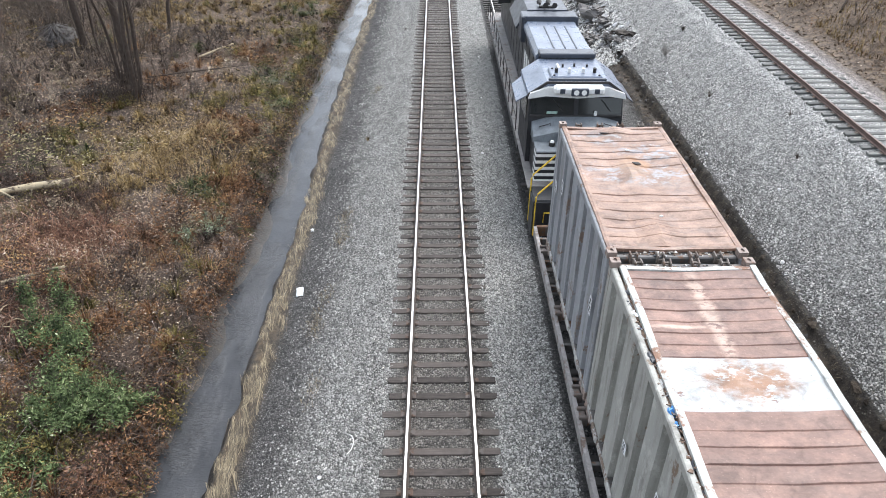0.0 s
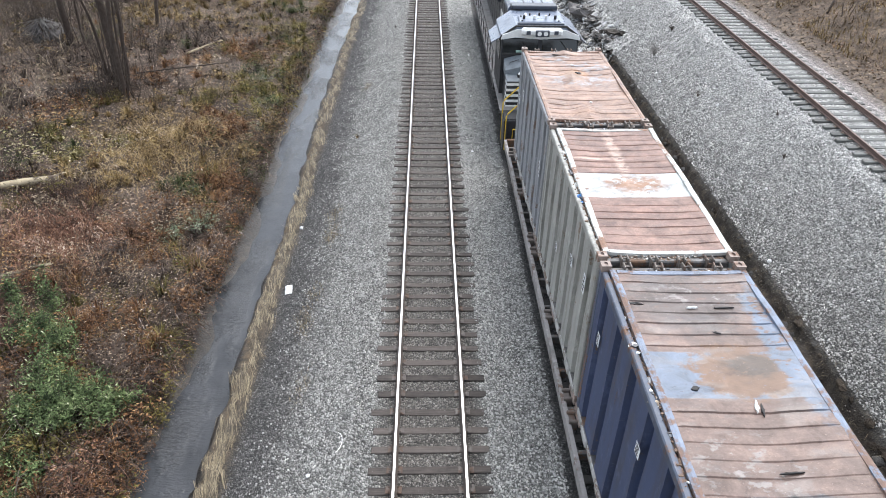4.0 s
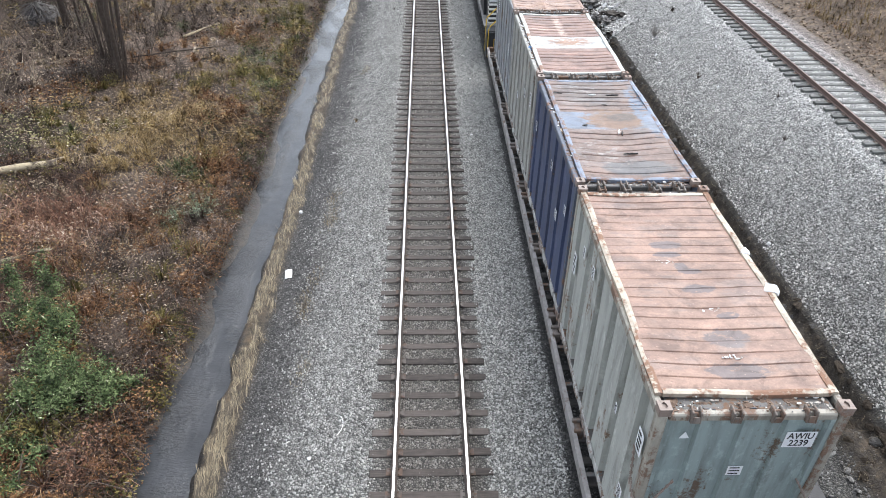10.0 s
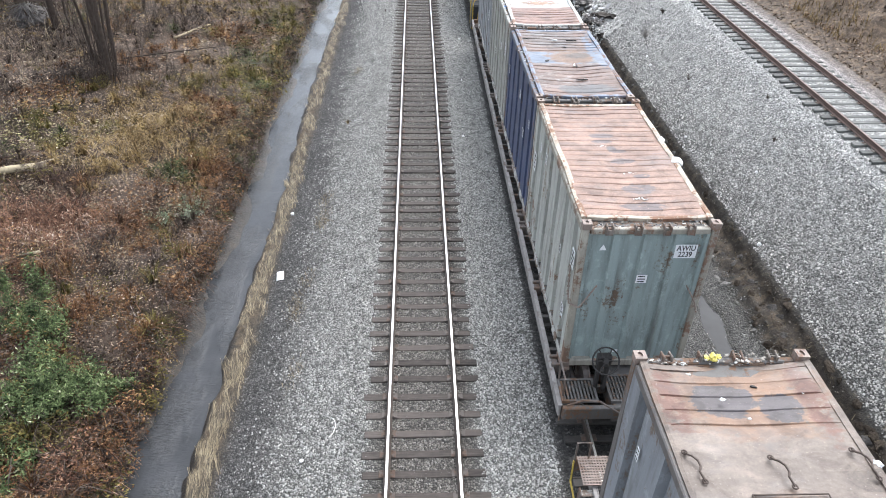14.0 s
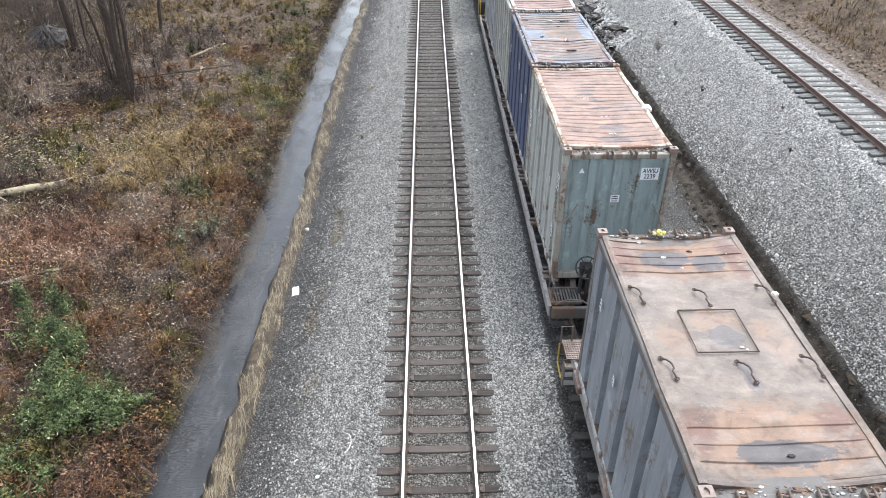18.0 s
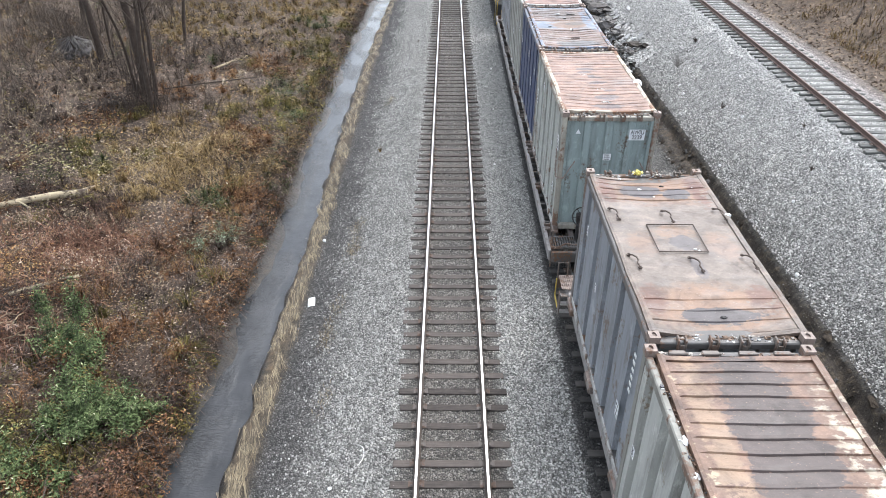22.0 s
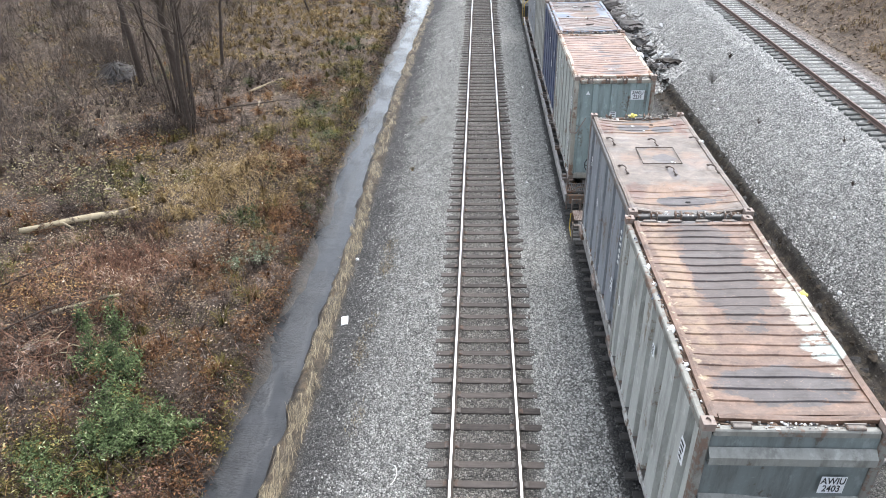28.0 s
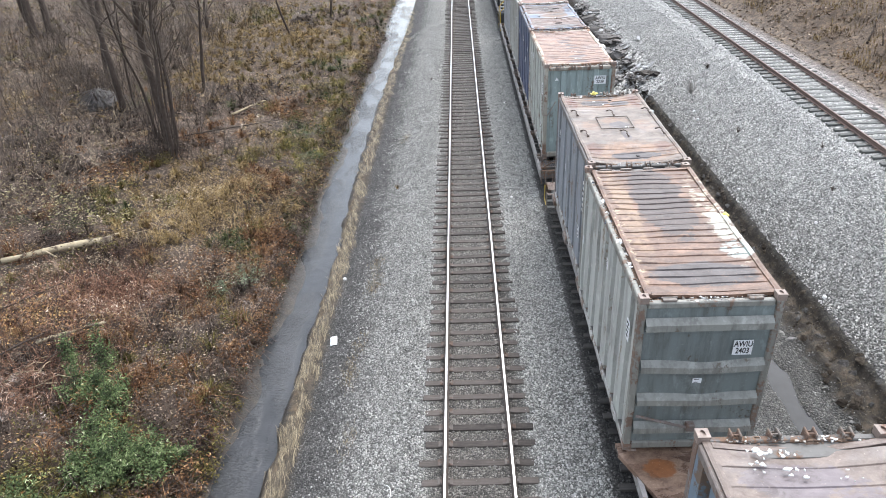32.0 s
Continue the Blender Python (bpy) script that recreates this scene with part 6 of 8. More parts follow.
def corrugated(mb, x, sign, y0, y1, z0, z1, grooves, groove, depth):
    """A wall sheet along y with upright grooves pressed inward."""
    line, pitch = [(y0, 0.0)], (y1 - y0) / grooves
    for i in range(grooves):
        c = y0 + pitch * (i + 0.5)
        line += [(c - groove / 2 - 0.025, 0.0), (c - groove / 2, depth), (c + groove / 2, depth), (c + groove / 2 + 0.025, 0.0)]
    line.append((y1, 0.0))
    zs = [z0 + (z1 - z0) * k / 8 for k in range(9)]
    n = len(line)
    v, f = [], []
    for inner in (0, 1):
        for z in zs:
            for y, d in line:
                dent = 0.018 * noise.noise(Vector((x * 3, y * 0.9, z * 0.9)))
                v.append((x - sign * (d + inner * 0.012) + dent, y, z))
    for inner in (0, 1):
        o = inner * n * 9
        for k in range(8):
            for i in range(n - 1):
                f.append((o + k * n + i, o + k * n + i + 1, o + (k + 1) * n + i + 1, o + (k + 1) * n + i))
    return mb.add(v, f)


def lid_mesh(style, ribs, dx=0.0, band=-0.35, end=2.76, far=2.82):
    """A lid of lapped pressings, each stepping down to the next, sagging and dented."""
    mb = Mb()
    seed = Vector((len(style) * 7.1, ribs * 3.3, dx * 9))
    x0, x1, y0, y1 = -1.2 + dx, 1.26, -end + 0.04, far - 0.04
    pitch = (y1 - y0) / ribs
    rows = []
    for i in range(ribs):
        ya = y0 + i * pitch
        plain_band = (style == "banded" and abs(ya + pitch / 2 - band) < 0.5) or (style == "buckled" and abs(ya + pitch / 2 - 0.25) < 0.6) or (style == "plate" and abs(ya + pitch / 2) < 1.6)
        h = {"ribbed": 0.013, "deep": 0.021, "banded": 0.017, "buckled": 0.018, "plate": 0.017}[style] * (0.0 if plain_band else 1.0) * random.uniform(0.7, 1.2)
        if i:
            rows += [(ya - 0.014, 0.1 * h, 0.0), (ya - 0.004, -0.4 * h, 0.0), (ya + 0.004, -0.4 * h, 0.0)]
        rows += [(ya + 0.02, h * 0.8, 1.0), (ya + pitch * 0.3, h, 1.0), (ya + pitch * 0.6, h * 0.7, 1.0), (ya + pitch * 0.9, h * 0.25, 1.0)]

    def place(u, w):
        y, rise, body = rows[min(len(rows) - 1, int(round(w * (len(rows) - 1))))]
        x = x0 + (x1 - x0) * u
        y += 0.01 * noise.noise(Vector((x * 1.1, y * 0.8, 7)) + seed)
        z = 3.68 + 0.04 * noise.noise(Vector((x * 0.9, y * 0.7, 0)) + seed) + 0.012 * noise.noise(Vector((x * 3, y * 4, 2)) + seed)
        c = 1 - min(1, abs(x) / 1.2) ** 2
        edge = max(0.0, min(1.0, min(x - x0, x1 - x) / 0.12, min(y - y0, y1 - y) / 0.1))
        z += edge * rise * max(0.5, min(1.0, 0.85 + 1.0 * noise.noise(Vector((x * 0.9, round(y / pitch) * 3.7, 5)) + seed)))
        if style in ("ribbed", "deep"):
            z -= 0.03 * c
        elif style == "banded":
            z -= 0.07 * c * (0.4 + 0.6 * (y1 - y) / 5.6)
        elif style == "buckled":
            fold = x + 0.06 - 0.05 * y + 0.04 * math.sin(y * 3.1)
            z += 0.12 * max(0.0, 1 - abs(fold) / 0.4) * (0.55 + 0.45 * math.sin(y * 2.4 + 0.6)) - 0.05 * c + 0.03 * math.sin(y * 5.2 + 1.2 * abs(fold)) * c
        else:
            z += -0.13 * c * max(0.0, abs(y) - 1.5) / 1.3 + 0.01 * c
        return (x, y, z)
    return mb.sheet(16, len(rows) - 1, place, (0, 0, -0.035))


def beam(a, lengthwise, seed, x0=-1.2, x1=1.26, sag=0.02, end=2.76, far=2.82):
    """A bent and dented edge beam of a lid, along y at x = a or along x at y = a."""
    def place(u, w):
        if lengthwise:
            y = -end - 0.05 + (end + far + 0.1) * w
            return (a + (u - 0.5) * 0.11 + 0.02 * noise.noise(Vector((y * 0.9, seed, a))), y, 3.7 + 0.012 * (1 - abs(u - 0.5) * 2) + 0.03 * noise.noise(Vector((y * 0.8, a, seed))) + 0.008 * noise.noise(Vector((y * 5, a, seed))))
        x = x0 + (x1 - x0) * w
        return (x, a - (u - 0.5) * 0.1 + 0.012 * noise.noise(Vector((x * 1.1, seed, a))), 3.695 + 0.012 * (1 - abs(u - 0.5) * 2) - sag * (1 - min(1, abs(x) / 1.2) ** 2) + 0.02 * noise.noise(Vector((x * 1.3, a, seed))))
    return Mb().sheet(4, 30, place, (0, 0, -0.07))


def flake_mesh(mb, x, y, z, s):
    a = random.uniform(0, math.tau)
    n = random.choice((3, 4, 5))
    wx, wy = random.uniform(0.5, 1.7), random.uniform(0.4, 1.2)
    ring = [(x + s * wx * math.cos(a + k * math.tau / n) * random.uniform(0.4, 1.3), y + s * wy * math.sin(a + k * math.tau / n) * random.uniform(0.4, 1.2), z + random.uniform(0, s * 0.35)) for k in range(n)]
    low = [(p[0], p[1], z - 0.01) for p in ring]
    mb.add(ring + low, [tuple(range(n))] + [(k, (k + 1) % n, n + (k + 1) % n, n + k) for k in range(n)])
    return mb


SCRAP_WHITE = plain("scrap_white", (0.74, 0.74, 0.72), 0.6, 0.0, 0.15, 20)
SCRAP_BLUE = plain("scrap_blue", (0.06, 0.22, 0.5), 0.4, 0.0, 0.2, 20)
SCRAP_PINK = plain("scrap_pink", (0.6, 0.13, 0.2), 0.5, 0.0, 0.2, 20)
SCRAP_DARK = plain("scrap_dark", (0.04, 0.042, 0.05), 0.35, 0.0, 0.3, 20)
SCRAP_YELLOW = plain("scrap_yellow", (0.66, 0.57, 0.14), 0.5, 0.0, 0.15, 20)
SCRAP_GREY = plain("scrap_grey", (0.36, 0.33, 0.29), 0.8, 0.0, 0.35, 20)
SCRAP_NAVY = plain("scrap_navy", (0.045, 0.06, 0.1), 0.3, 0.0, 0.3, 20)
SCRAP_BROWN = plain("scrap_brown", (0.15, 0.1, 0.07), 0.8, 0.0, 0.35, 20)


def lettering(text, size, material, parent, m, squeeze=1.0):
    """Letters of the built-in font as one mesh."""
    cu = bpy.data.curves.new("lettering", "FONT")
    cu.body, cu.size, cu.align_x, cu.align_y, cu.extrude = text, size, "CENTER", "CENTER", 0.001
    cu.offset = size * 0.018
    tmp = bpy.data.objects.new("lettering_tmp", cu)
    scene.collection.objects.link(tmp)
    me = bpy.data.meshes.new_from_object(tmp.evaluated_get(bpy.context.evaluated_depsgraph_get()))
    bpy.data.objects.remove(tmp)
    me.materials.clear()
    me.materials.append(material)
    ob = new("lettering", me)
    ob.parent = parent
    ob.matrix_basis = m @ Matrix.Diagonal((squeeze, 1, 1, 1))
    return ob


def sticker(parent, x, y, z, w, h, face, label="white sticker", text=(), bars=0, tilt=0.0):
    """A sticker on a wall: face 'near' looks along -y, 'left' along -x."""
    m = pose(x, y, z, 90, 0, 0 if face == "near" else -90) @ pose(0, 0, 0, 0, 0, tilt)
    st = part("sticker", Mb().box(-w / 2, w / 2, -h / 2, h / 2, -0.002, 0.003, 0.001), STICKER, parent, label, at=m)
    for i, line in enumerate(text):
        lettering(line, h * 0.54, INK, st, pose(0, h * (0.23 - 0.46 * i), 0.005), min(0.82, w * 0.92 / (h * 0.54 * 0.64 * len(line))))
    for i in range(bars):
        q = part("bar", Mb().box(-w * 0.38, w * 0.38 * random.uniform(0.3, 1), -h * 0.06, h * 0.06, 0.003, 0.005), INK, st, at=pose(0, h * (0.32 - 0.64 * i / max(1, bars - 1)), 0))
    return st


def chain(parent, pts, r=0.028, name="chain"):
    """Links along a hanging line."""
    mb = Mb()
    for i in range(len(pts) - 1):
        a, b = Vector(pts[i]), Vector(pts[i + 1])
        n = max(1, int((b - a).length / 0.055))
        for k in range(n):
            p, q = a.lerp(b, k / n), a.lerp(b, (k + 0.85) / n)
            side = Vector((0, 0, 0.014)) if k % 2 else Vector((0.014, 0, 0)) if abs((b - a).x) < abs((b - a).y) else Vector((0, 0.014, 0))
            mb.tube([p + side, q + side], r * 0.45, 4)
            mb.tube([p - side, q - side], r * 0.45, 4)
    return part(name, mb, CASTING, parent, "rusty chain")


FOOT_STEEL = rusted("foot_steel", (0.36, 0.35, 0.33), (0.15, 0.11, 0.085), 0.5)


def container(front, label, wall, lid, style, ribs, frame_mat=None, gap=0.0, near="upright", grooves=6, hinges=True, rim=None, lift=0.0, wide=HALF_W, end_mat=None, rib_mat=None, band=-0.35, end=2.76, aside=0.0, groove_in=0.11, far=2.82):
    """A high open-top waste container with a lid, its base at z = 0; front is its far end along the train."""
    t = thing("waste_container", label, "container", group="waste containers on the train")
    frame_mat = frame_mat or wall
    L, W = HALF_L, wide
    part("floor", Mb().box(-W + 0.02, W - 0.02, -L + 0.03, L - 0.03, 0.06, 0.192), GREY_STEEL, t)
    for s in (-1, 1):
        part("side_panel", corrugated(Mb(), s * (W - 0.025), s, -L + 0.11, L - 0.11, 0.17, TALL - 0.24, grooves, 0.27, 0.15), wall, t)
        part("top_rail", Mb().box(s * (W - 0.06) - 0.055, s * (W - 0.06) + 0.055, -L + 0.18, L - 0.18, TALL - 0.27, TALL - 0.1, 0.02), frame_mat, t)
        part("bottom_rail", Mb().box(s * (W - 0.05) - 0.05, s * (W - 0.05) + 0.05, -L + 0.18, L - 0.18, 0.02, 0.19, 0.02), FOOT_STEEL, t)
        for y in (-2.1, -0.75, 0.75, 2.1):
            part("rail_guard", Mb().box(s * (W + 0.005) - 0.03, s * (W + 0.005) + 0.03, y - 0.22, y + 0.22, 0.06, 0.24, 0.025), FOOT_STEEL, t)
        for e in (-1, 1):
            part("corner_post", Mb().box(s * (W - 0.075) - 0.07, s * (W - 0.075) + 0.07, e * (L - 0.09) - 0.085, e * (L - 0.09) + 0.085, 0.14, TALL - 0.14, 0.02), frame_mat, t)
            for z in (0.07, TALL - 0.07):
                c = new("corner_casting", CASTING_ME)
                c.parent = t
                c.matrix_basis = pose(s * (W - 0.085), e * (L - 0.085), z, 0 if z > 1 else 180)
    for e in (-1, 1):
        # Dark grimy steel colour also stands in for shade in the gaps between containers.
        part("end_rail", Mb().box(-W + 0.17, W - 0.17, e * (L - 0.08) - 0.06, e * (L - 0.08) + 0.06, TALL - 0.26, TALL - 0.13, 0.02), frame_mat if e < 0 and end_mat else GREY_STEEL, t)
        part("end_shelf", Mb().box(-W + 0.17, W - 0.17, min(e * (end - 0.12), e * (L - 0.13)), max(e * (end - 0.12), e * (L - 0.13)), TALL - 0.22, TALL - 0.17, 0.01), GREY_STEEL, t)
        part("end_sill", Mb().box(-W + 0.17, W - 0.17, e * (L - 0.12) - 0.11, e * (L - 0.12) + 0.11, 0.02, 0.2, 0.02), frame_mat, t)
        mb = Mb()
        n = 4 if near == "upright" or e > 0 else 1
        corr = Mb()
        corrugated(corr, 0.0, 1, -W + 0.13, W - 0.13, 0.18, TALL - 0.25, n if n > 1 else 1, 0.38 if n > 1 else 0.02, groove_in if n > 1 else 0.001)
        mb.add([(y, e * (L - 0.055 + x), z) for x, y, z in corr.v], corr.f)
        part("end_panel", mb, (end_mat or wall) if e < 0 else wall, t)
        if n == 1:
            for zr, bend in ((3.17, 0.0), (2.2, 0.09), (1.38, 0.07), (0.64, 0.01)):
                rib = Mb()

                def at_rib(u, w, zr=zr, bend=bend):
                    x = -W + 0.15 + (2 * W - 0.3) * u
                    prof = ((0, 0.12), (0.12, 0.02), (0.12, -0.12), (0, -0.14))[min(3, int(round(w * 3)))]
                    sag = bend * (1 - min(1, abs(x - 0.1) / 1.1))
                    return (x, -(L - 0.04) - prof[0] + sag * 0.5, zr + prof[1] - sag)
                rib.sheet(12, 3, at_rib)
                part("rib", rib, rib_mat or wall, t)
    # lid, its rim and its hinges
    part("lid", lid_mesh(style, ribs, gap, band, end, far), lid, t, smooth=False, at=pose(0, 0, lift))
    rim = rim or lid
    for a in (-1.2 + gap, 1.26):
        part("lid_rim", beam(a, True, front, end=end, far=far), rim, t, at=pose(0, 0, lift))
    for a in (-end, far):
        part("lid_rim", beam(a, False, front, -1.14 + gap, 1.2, 0.12 if style == "plate" else 0.03), rim, t, at=pose(0, 0, lift))
    if gap > 0.02:
        fill = Mb().sheet(3, 60, lambda u, w: (-1.22 + u * (gap + 0.02), -end + 0.06 + w * (2 * end - 0.12), TALL - 0.15 + 0.09 * noise.noise(Vector((u * 2, w * 34, front))) + 0.03 * noise.noise(Vector((u * 5, w * 110, front)))), (0, 0, -0.06))
        part("trash_layer", fill, SCRAP_BROWN, t, "brown layer of compacted waste below the lid")
    if hinges:
        for e in (-1, 1):
            for x in (-0.8, -0.27, 0.27, 0.8):
                h = new("hinge", HINGE_ME)
                h.parent = t
                h.matrix_basis = pose(x + random.uniform(-0.05, 0.05), e * (L - 0.06), TALL - 0.14, random.uniform(-8, 8), 0, random.uniform(-6, 6) + (0 if e < 0 else 180))
    # scraps on the end shelves
    for e in (-1, 1):
        heap = Mb().sheet(60, 5, lambda u, w: (-W + 0.2 + u * (2 * W - 0.4), e * ((end if e < 0 else far) + 0.05 + w * (L - 0.13 - (end if e < 0 else far) - 0.05)), TALL - 0.18 + 0.07 * max(0.0, noise.noise(Vector((u * 9, w * 1.5, front + e * 3)))) + 0.025 * noise.noise(Vector((u * 40, w * 6, front)))), (0, 0, -0.03))
        part("trash_layer", heap, SCRAP_BROWN, t, "brown dirt and crumbs on the end shelf")
        for m, n, s in ((SCRAP_WHITE, 18, 0.022), (SCRAP_GREY, 34, 0.026), (SCRAP_BROWN, 34, 0.028), (SCRAP_DARK, 14, 0.028)):
            mb = Mb()
            clump = [random.uniform(-1.0, 1.0) for _ in range(4)]
            for i in range(n):
                flake_mesh(mb, max(-1.08, min(1.08, random.choice(clump) + random.gauss(0, 0.16))) if i % 3 else random.uniform(-1.05, 1.05), e * random.uniform((end if e < 0 else far) + 0.06, 2.99), TALL - 0.15 + random.uniform(0, 0.035), s * random.uniform(0.4, 1.4))
            tagged(part("litter", mb, m, t, "scraps of litter"), kind="stuff")
    t["front"], t["aside"] = front, aside
    return t


def bags(t, items, x=-1.23):
    """Litter that sticks out between wall and lid: (y, size, material)."""
    items = list(items) + [(random.uniform(-2.2, 2.2), random.uniform(0.03, 0.07), random.choice((SCRAP_WHITE, SCRAP_BROWN, SCRAP_BROWN, SCRAP_DARK))) for _ in range(12)]
    for y, r, m in items:
        part("trash_bag", ball(Mb(), x + random.uniform(0.0, 0.06), y, TALL - 0.13 + random.uniform(-0.04, 0.01), r * random.uniform(0.5, 0.85), 0.62, 0.6), m, t, "litter stuck under the lid")
    for m, n, size in ((SCRAP_WHITE, 9, 0.03), (SCRAP_BROWN, 80, 0.03), (SCRAP_DARK, 18, 0.035)):
        mb = Mb()
        for i in range(n):
            flake_mesh(mb, x + random.uniform(-0.02, 0.12), random.uniform(-2.5, 2.2), TALL - 0.1 + random.uniform(-0.04, 0.02), size * random.uniform(0.4, 1.4))
        tagged(part("litter", mb, m, t, "scraps of litter"), kind="stuff")


W1 = rusted("wall_dark_grey", (0.26, 0.268, 0.28), (0.16, 0.115, 0.09), 0.36)
W2 = rusted("wall_grey_green", (0.32, 0.315, 0.285), (0.17, 0.12, 0.085), 0.36)
W3 = rusted("wall_navy", (0.05, 0.068, 0.132), (0.13, 0.09, 0.07), 0.3)
W4 = rusted("wall_beige_grey", (0.38, 0.388, 0.355), (0.17, 0.115, 0.08), 0.38)
W5 = rusted("wall_slate", (0.23, 0.245, 0.265), (0.16, 0.125, 0.1), 0.4)
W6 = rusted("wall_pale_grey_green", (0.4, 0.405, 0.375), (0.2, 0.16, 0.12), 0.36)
W7 = rusted("wall_blue", (0.14, 0.19, 0.24), (0.13, 0.09, 0.065), 0.36)
F_BROWN = rusted("frame_brown", (0.17, 0.14, 0.125), (0.15, 0.095, 0.07), 0.5)
F_SLATE = rusted("frame_slate", (0.12, 0.11, 0.105), (0.14, 0.095, 0.07), 0.45)
CREAM = rusted("rim_cream", (0.43, 0.37, 0.29), (0.2, 0.11, 0.07), 0.55, streak=False)
PALE_RIM = rusted("rim_pale", (0.5, 0.5, 0.47), (0.22, 0.13, 0.09), 0.45, streak=False)
BLUE_RIM = rusted("rim_blue", (0.17, 0.205, 0.27), (0.17, 0.11, 0.085), 0.53, streak=False)

SKY_BLUE = (0.16, 0.203, 0.275)
LID1 = lid_paint("lid_orange_rust", (0.15, 0.088, 0.064), (0.34, 0.22, 0.16), 0.3, [((0.3, 0.29, 0.3), 0.0, 0.35, 1.15, 0.5, 1.7, 0.7, 0.3), ((0.3, 0.29, 0.3), 0.5, 1.5, 0.7, 0.45, 1.8, 0.8, 0.3), ((0.29, 0.28, 0.28), -0.5, 2.2, 0.6, 0.3, 1.8, 0.8, 0.3), ((0.36, 0.19, 0.09), 0.15, 0.8, 0.3, 0.3, 1.5, 0.3, 0.4), ((0.3, 0.185, 0.115), -0.02, 0.55, 0.3, 0.5, 1.6, 0.3, 0.5)], ribs=16)
LID2 = lid_paint("lid_brown_rust_white_band", (0.105, 0.056, 0.044), (0.25, 0.145, 0.11), 0.12, [((0.4, 0.435, 0.445), 0.0, -0.08, 2.0, 0.55, 0.02, 0.1, 0.02), ((0.25, 0.13, 0.07), 0.1, -0.02, 0.6, 0.4, 2.6, 0.4, 0.6), ((0.42, 0.3, 0.24), 0.05, 1.5, 0.12, 1.4, 2.0, 0.45, 0.6), ((0.42, 0.3, 0.24), -0.6, 1.2, 0.5, 0.05, 1.0, 0.3, 0.5)])
LID3 = lid_paint("lid_rust_blue_patch", (0.095, 0.06, 0.048), (0.26, 0.172, 0.138), 0.5, [((0.13, 0.1, 0.09), -0.1, 1.9, 1.0, 0.8, 1.6, 0.3, 0.4), (SKY_BLUE, -0.1, 0.24, 1.3, 0.5, 0.12, 0.0, 0.03), ((0.2, 0.115, 0.07), 0.25, 0.3, 0.74, 0.6, 1.3, 0.12, 0.12), ((0.1, 0.07, 0.052), 0.45, 0.45, 0.4, 0.24, 1.6, 0.3, 0.3), (SKY_BLUE, 1.1, 0.9, 0.24, 1.5, 1.3, 0.5, 0.25), ((0.12, 0.115, 0.118), 0.15, -2.2, 0.85, 0.34, 0.9, 0.1, 0.15), ((0.29, 0.255, 0.24), -0.4, -1.5, 0.8, 0.6, 1.9, 0.9, 0.4), ((0.28, 0.25, 0.24), 0.1, 2.2, 0.9, 0.3, 1.9, 0.9, 0.4)], ribs=20, tone=0.8)
DAMP = (0.135, 0.103, 0.1)
LID4 = lid_paint("lid_even_rust", (0.145, 0.085, 0.064), (0.32, 0.2, 0.148), 0.35, [(DAMP, -0.15, 0.7, 0.25, 0.09, 0.9, 0.1, 0.08), (DAMP, 0.1, 0.2, 0.22, 0.08, 0.9, 0.1, 0.08), (DAMP, 0.35, -1.0, 0.2, 0.08, 0.9, 0.1, 0.08), (DAMP, 0.1, -0.3, 0.3, 0.12, 1.2, 0.3, 0.1), (DAMP, -0.1, 1.0, 0.3, 0.12, 1.3, 0.2, 0.12), (DAMP, 0.15, -1.5, 0.35, 0.2, 1.6, 0.3, 0.12), (DAMP, 0.1, -2.2, 0.5, 0.16, 1.6, 0.3, 0.12), (DAMP, 0.0, 0.35, 0.12, 0.12, 1.3, 0.2, 0.12)], ribs=21, tone=0.95)
LID5 = lid_paint("lid_grey_brown_plate", (0.1, 0.078, 0.064), (0.235, 0.19, 0.158), 0.35, [((0.25, 0.15, 0.095), 0.0, 2.15, 1.2, 0.72, 1.1, 0.25, 0.3), ((0.25, 0.15, 0.095), 0.0, -2.1, 1.2, 0.62, 0.9, 0.25, 0.3), ((0.25, 0.165, 0.115), 0.0, 0.3, 0.42, 0.3, 1.6, 0.2, 0.3), ((0.24, 0.16, 0.115), 0.8, -0.2, 0.3, 0.5, 1.7, 0.3, 0.4), ((0.24, 0.16, 0.115), -0.75, -0.1, 0.3, 0.4, 1.7, 0.3, 0.4), ((0.095, 0.082, 0.086), -0.25, 2.15, 0.5, 0.33, 1.3, 0.1, 0.06), ((0.095, 0.082, 0.086), 0.5, 2.0, 0.34, 0.26, 1.3, 0.1, 0.06), ((0.085, 0.073, 0.076), 0.0, -2.3, 0.75, 0.22, 1.1, 0.05, 0.05), ((0.11, 0.095, 0.096), 0.08, -0.08, 0.28, 0.28, 1.2, 0.1, 0.07), ((0.13, 0.112, 0.11), 0.1, -0.95, 0.13, 0.35, 1.3, 0.2, 0.1), ((0.16, 0.075, 0.052), -1.0, 2.1, 0.2, 0.6, 1.8, 0.4, 0.3), ((0.16, 0.075, 0.052), 1.0, 2.1, 0.2, 0.6, 1.8, 0.4, 0.3), ((0.16, 0.08, 0.055), -0.95, -1.9, 0.25, 0.4, 1.8, 0.4, 0.3), ((0.16, 0.08, 0.055), 0.95, -1.9, 0.25, 0.4, 1.8, 0.4, 0.3)], tone=0.88)
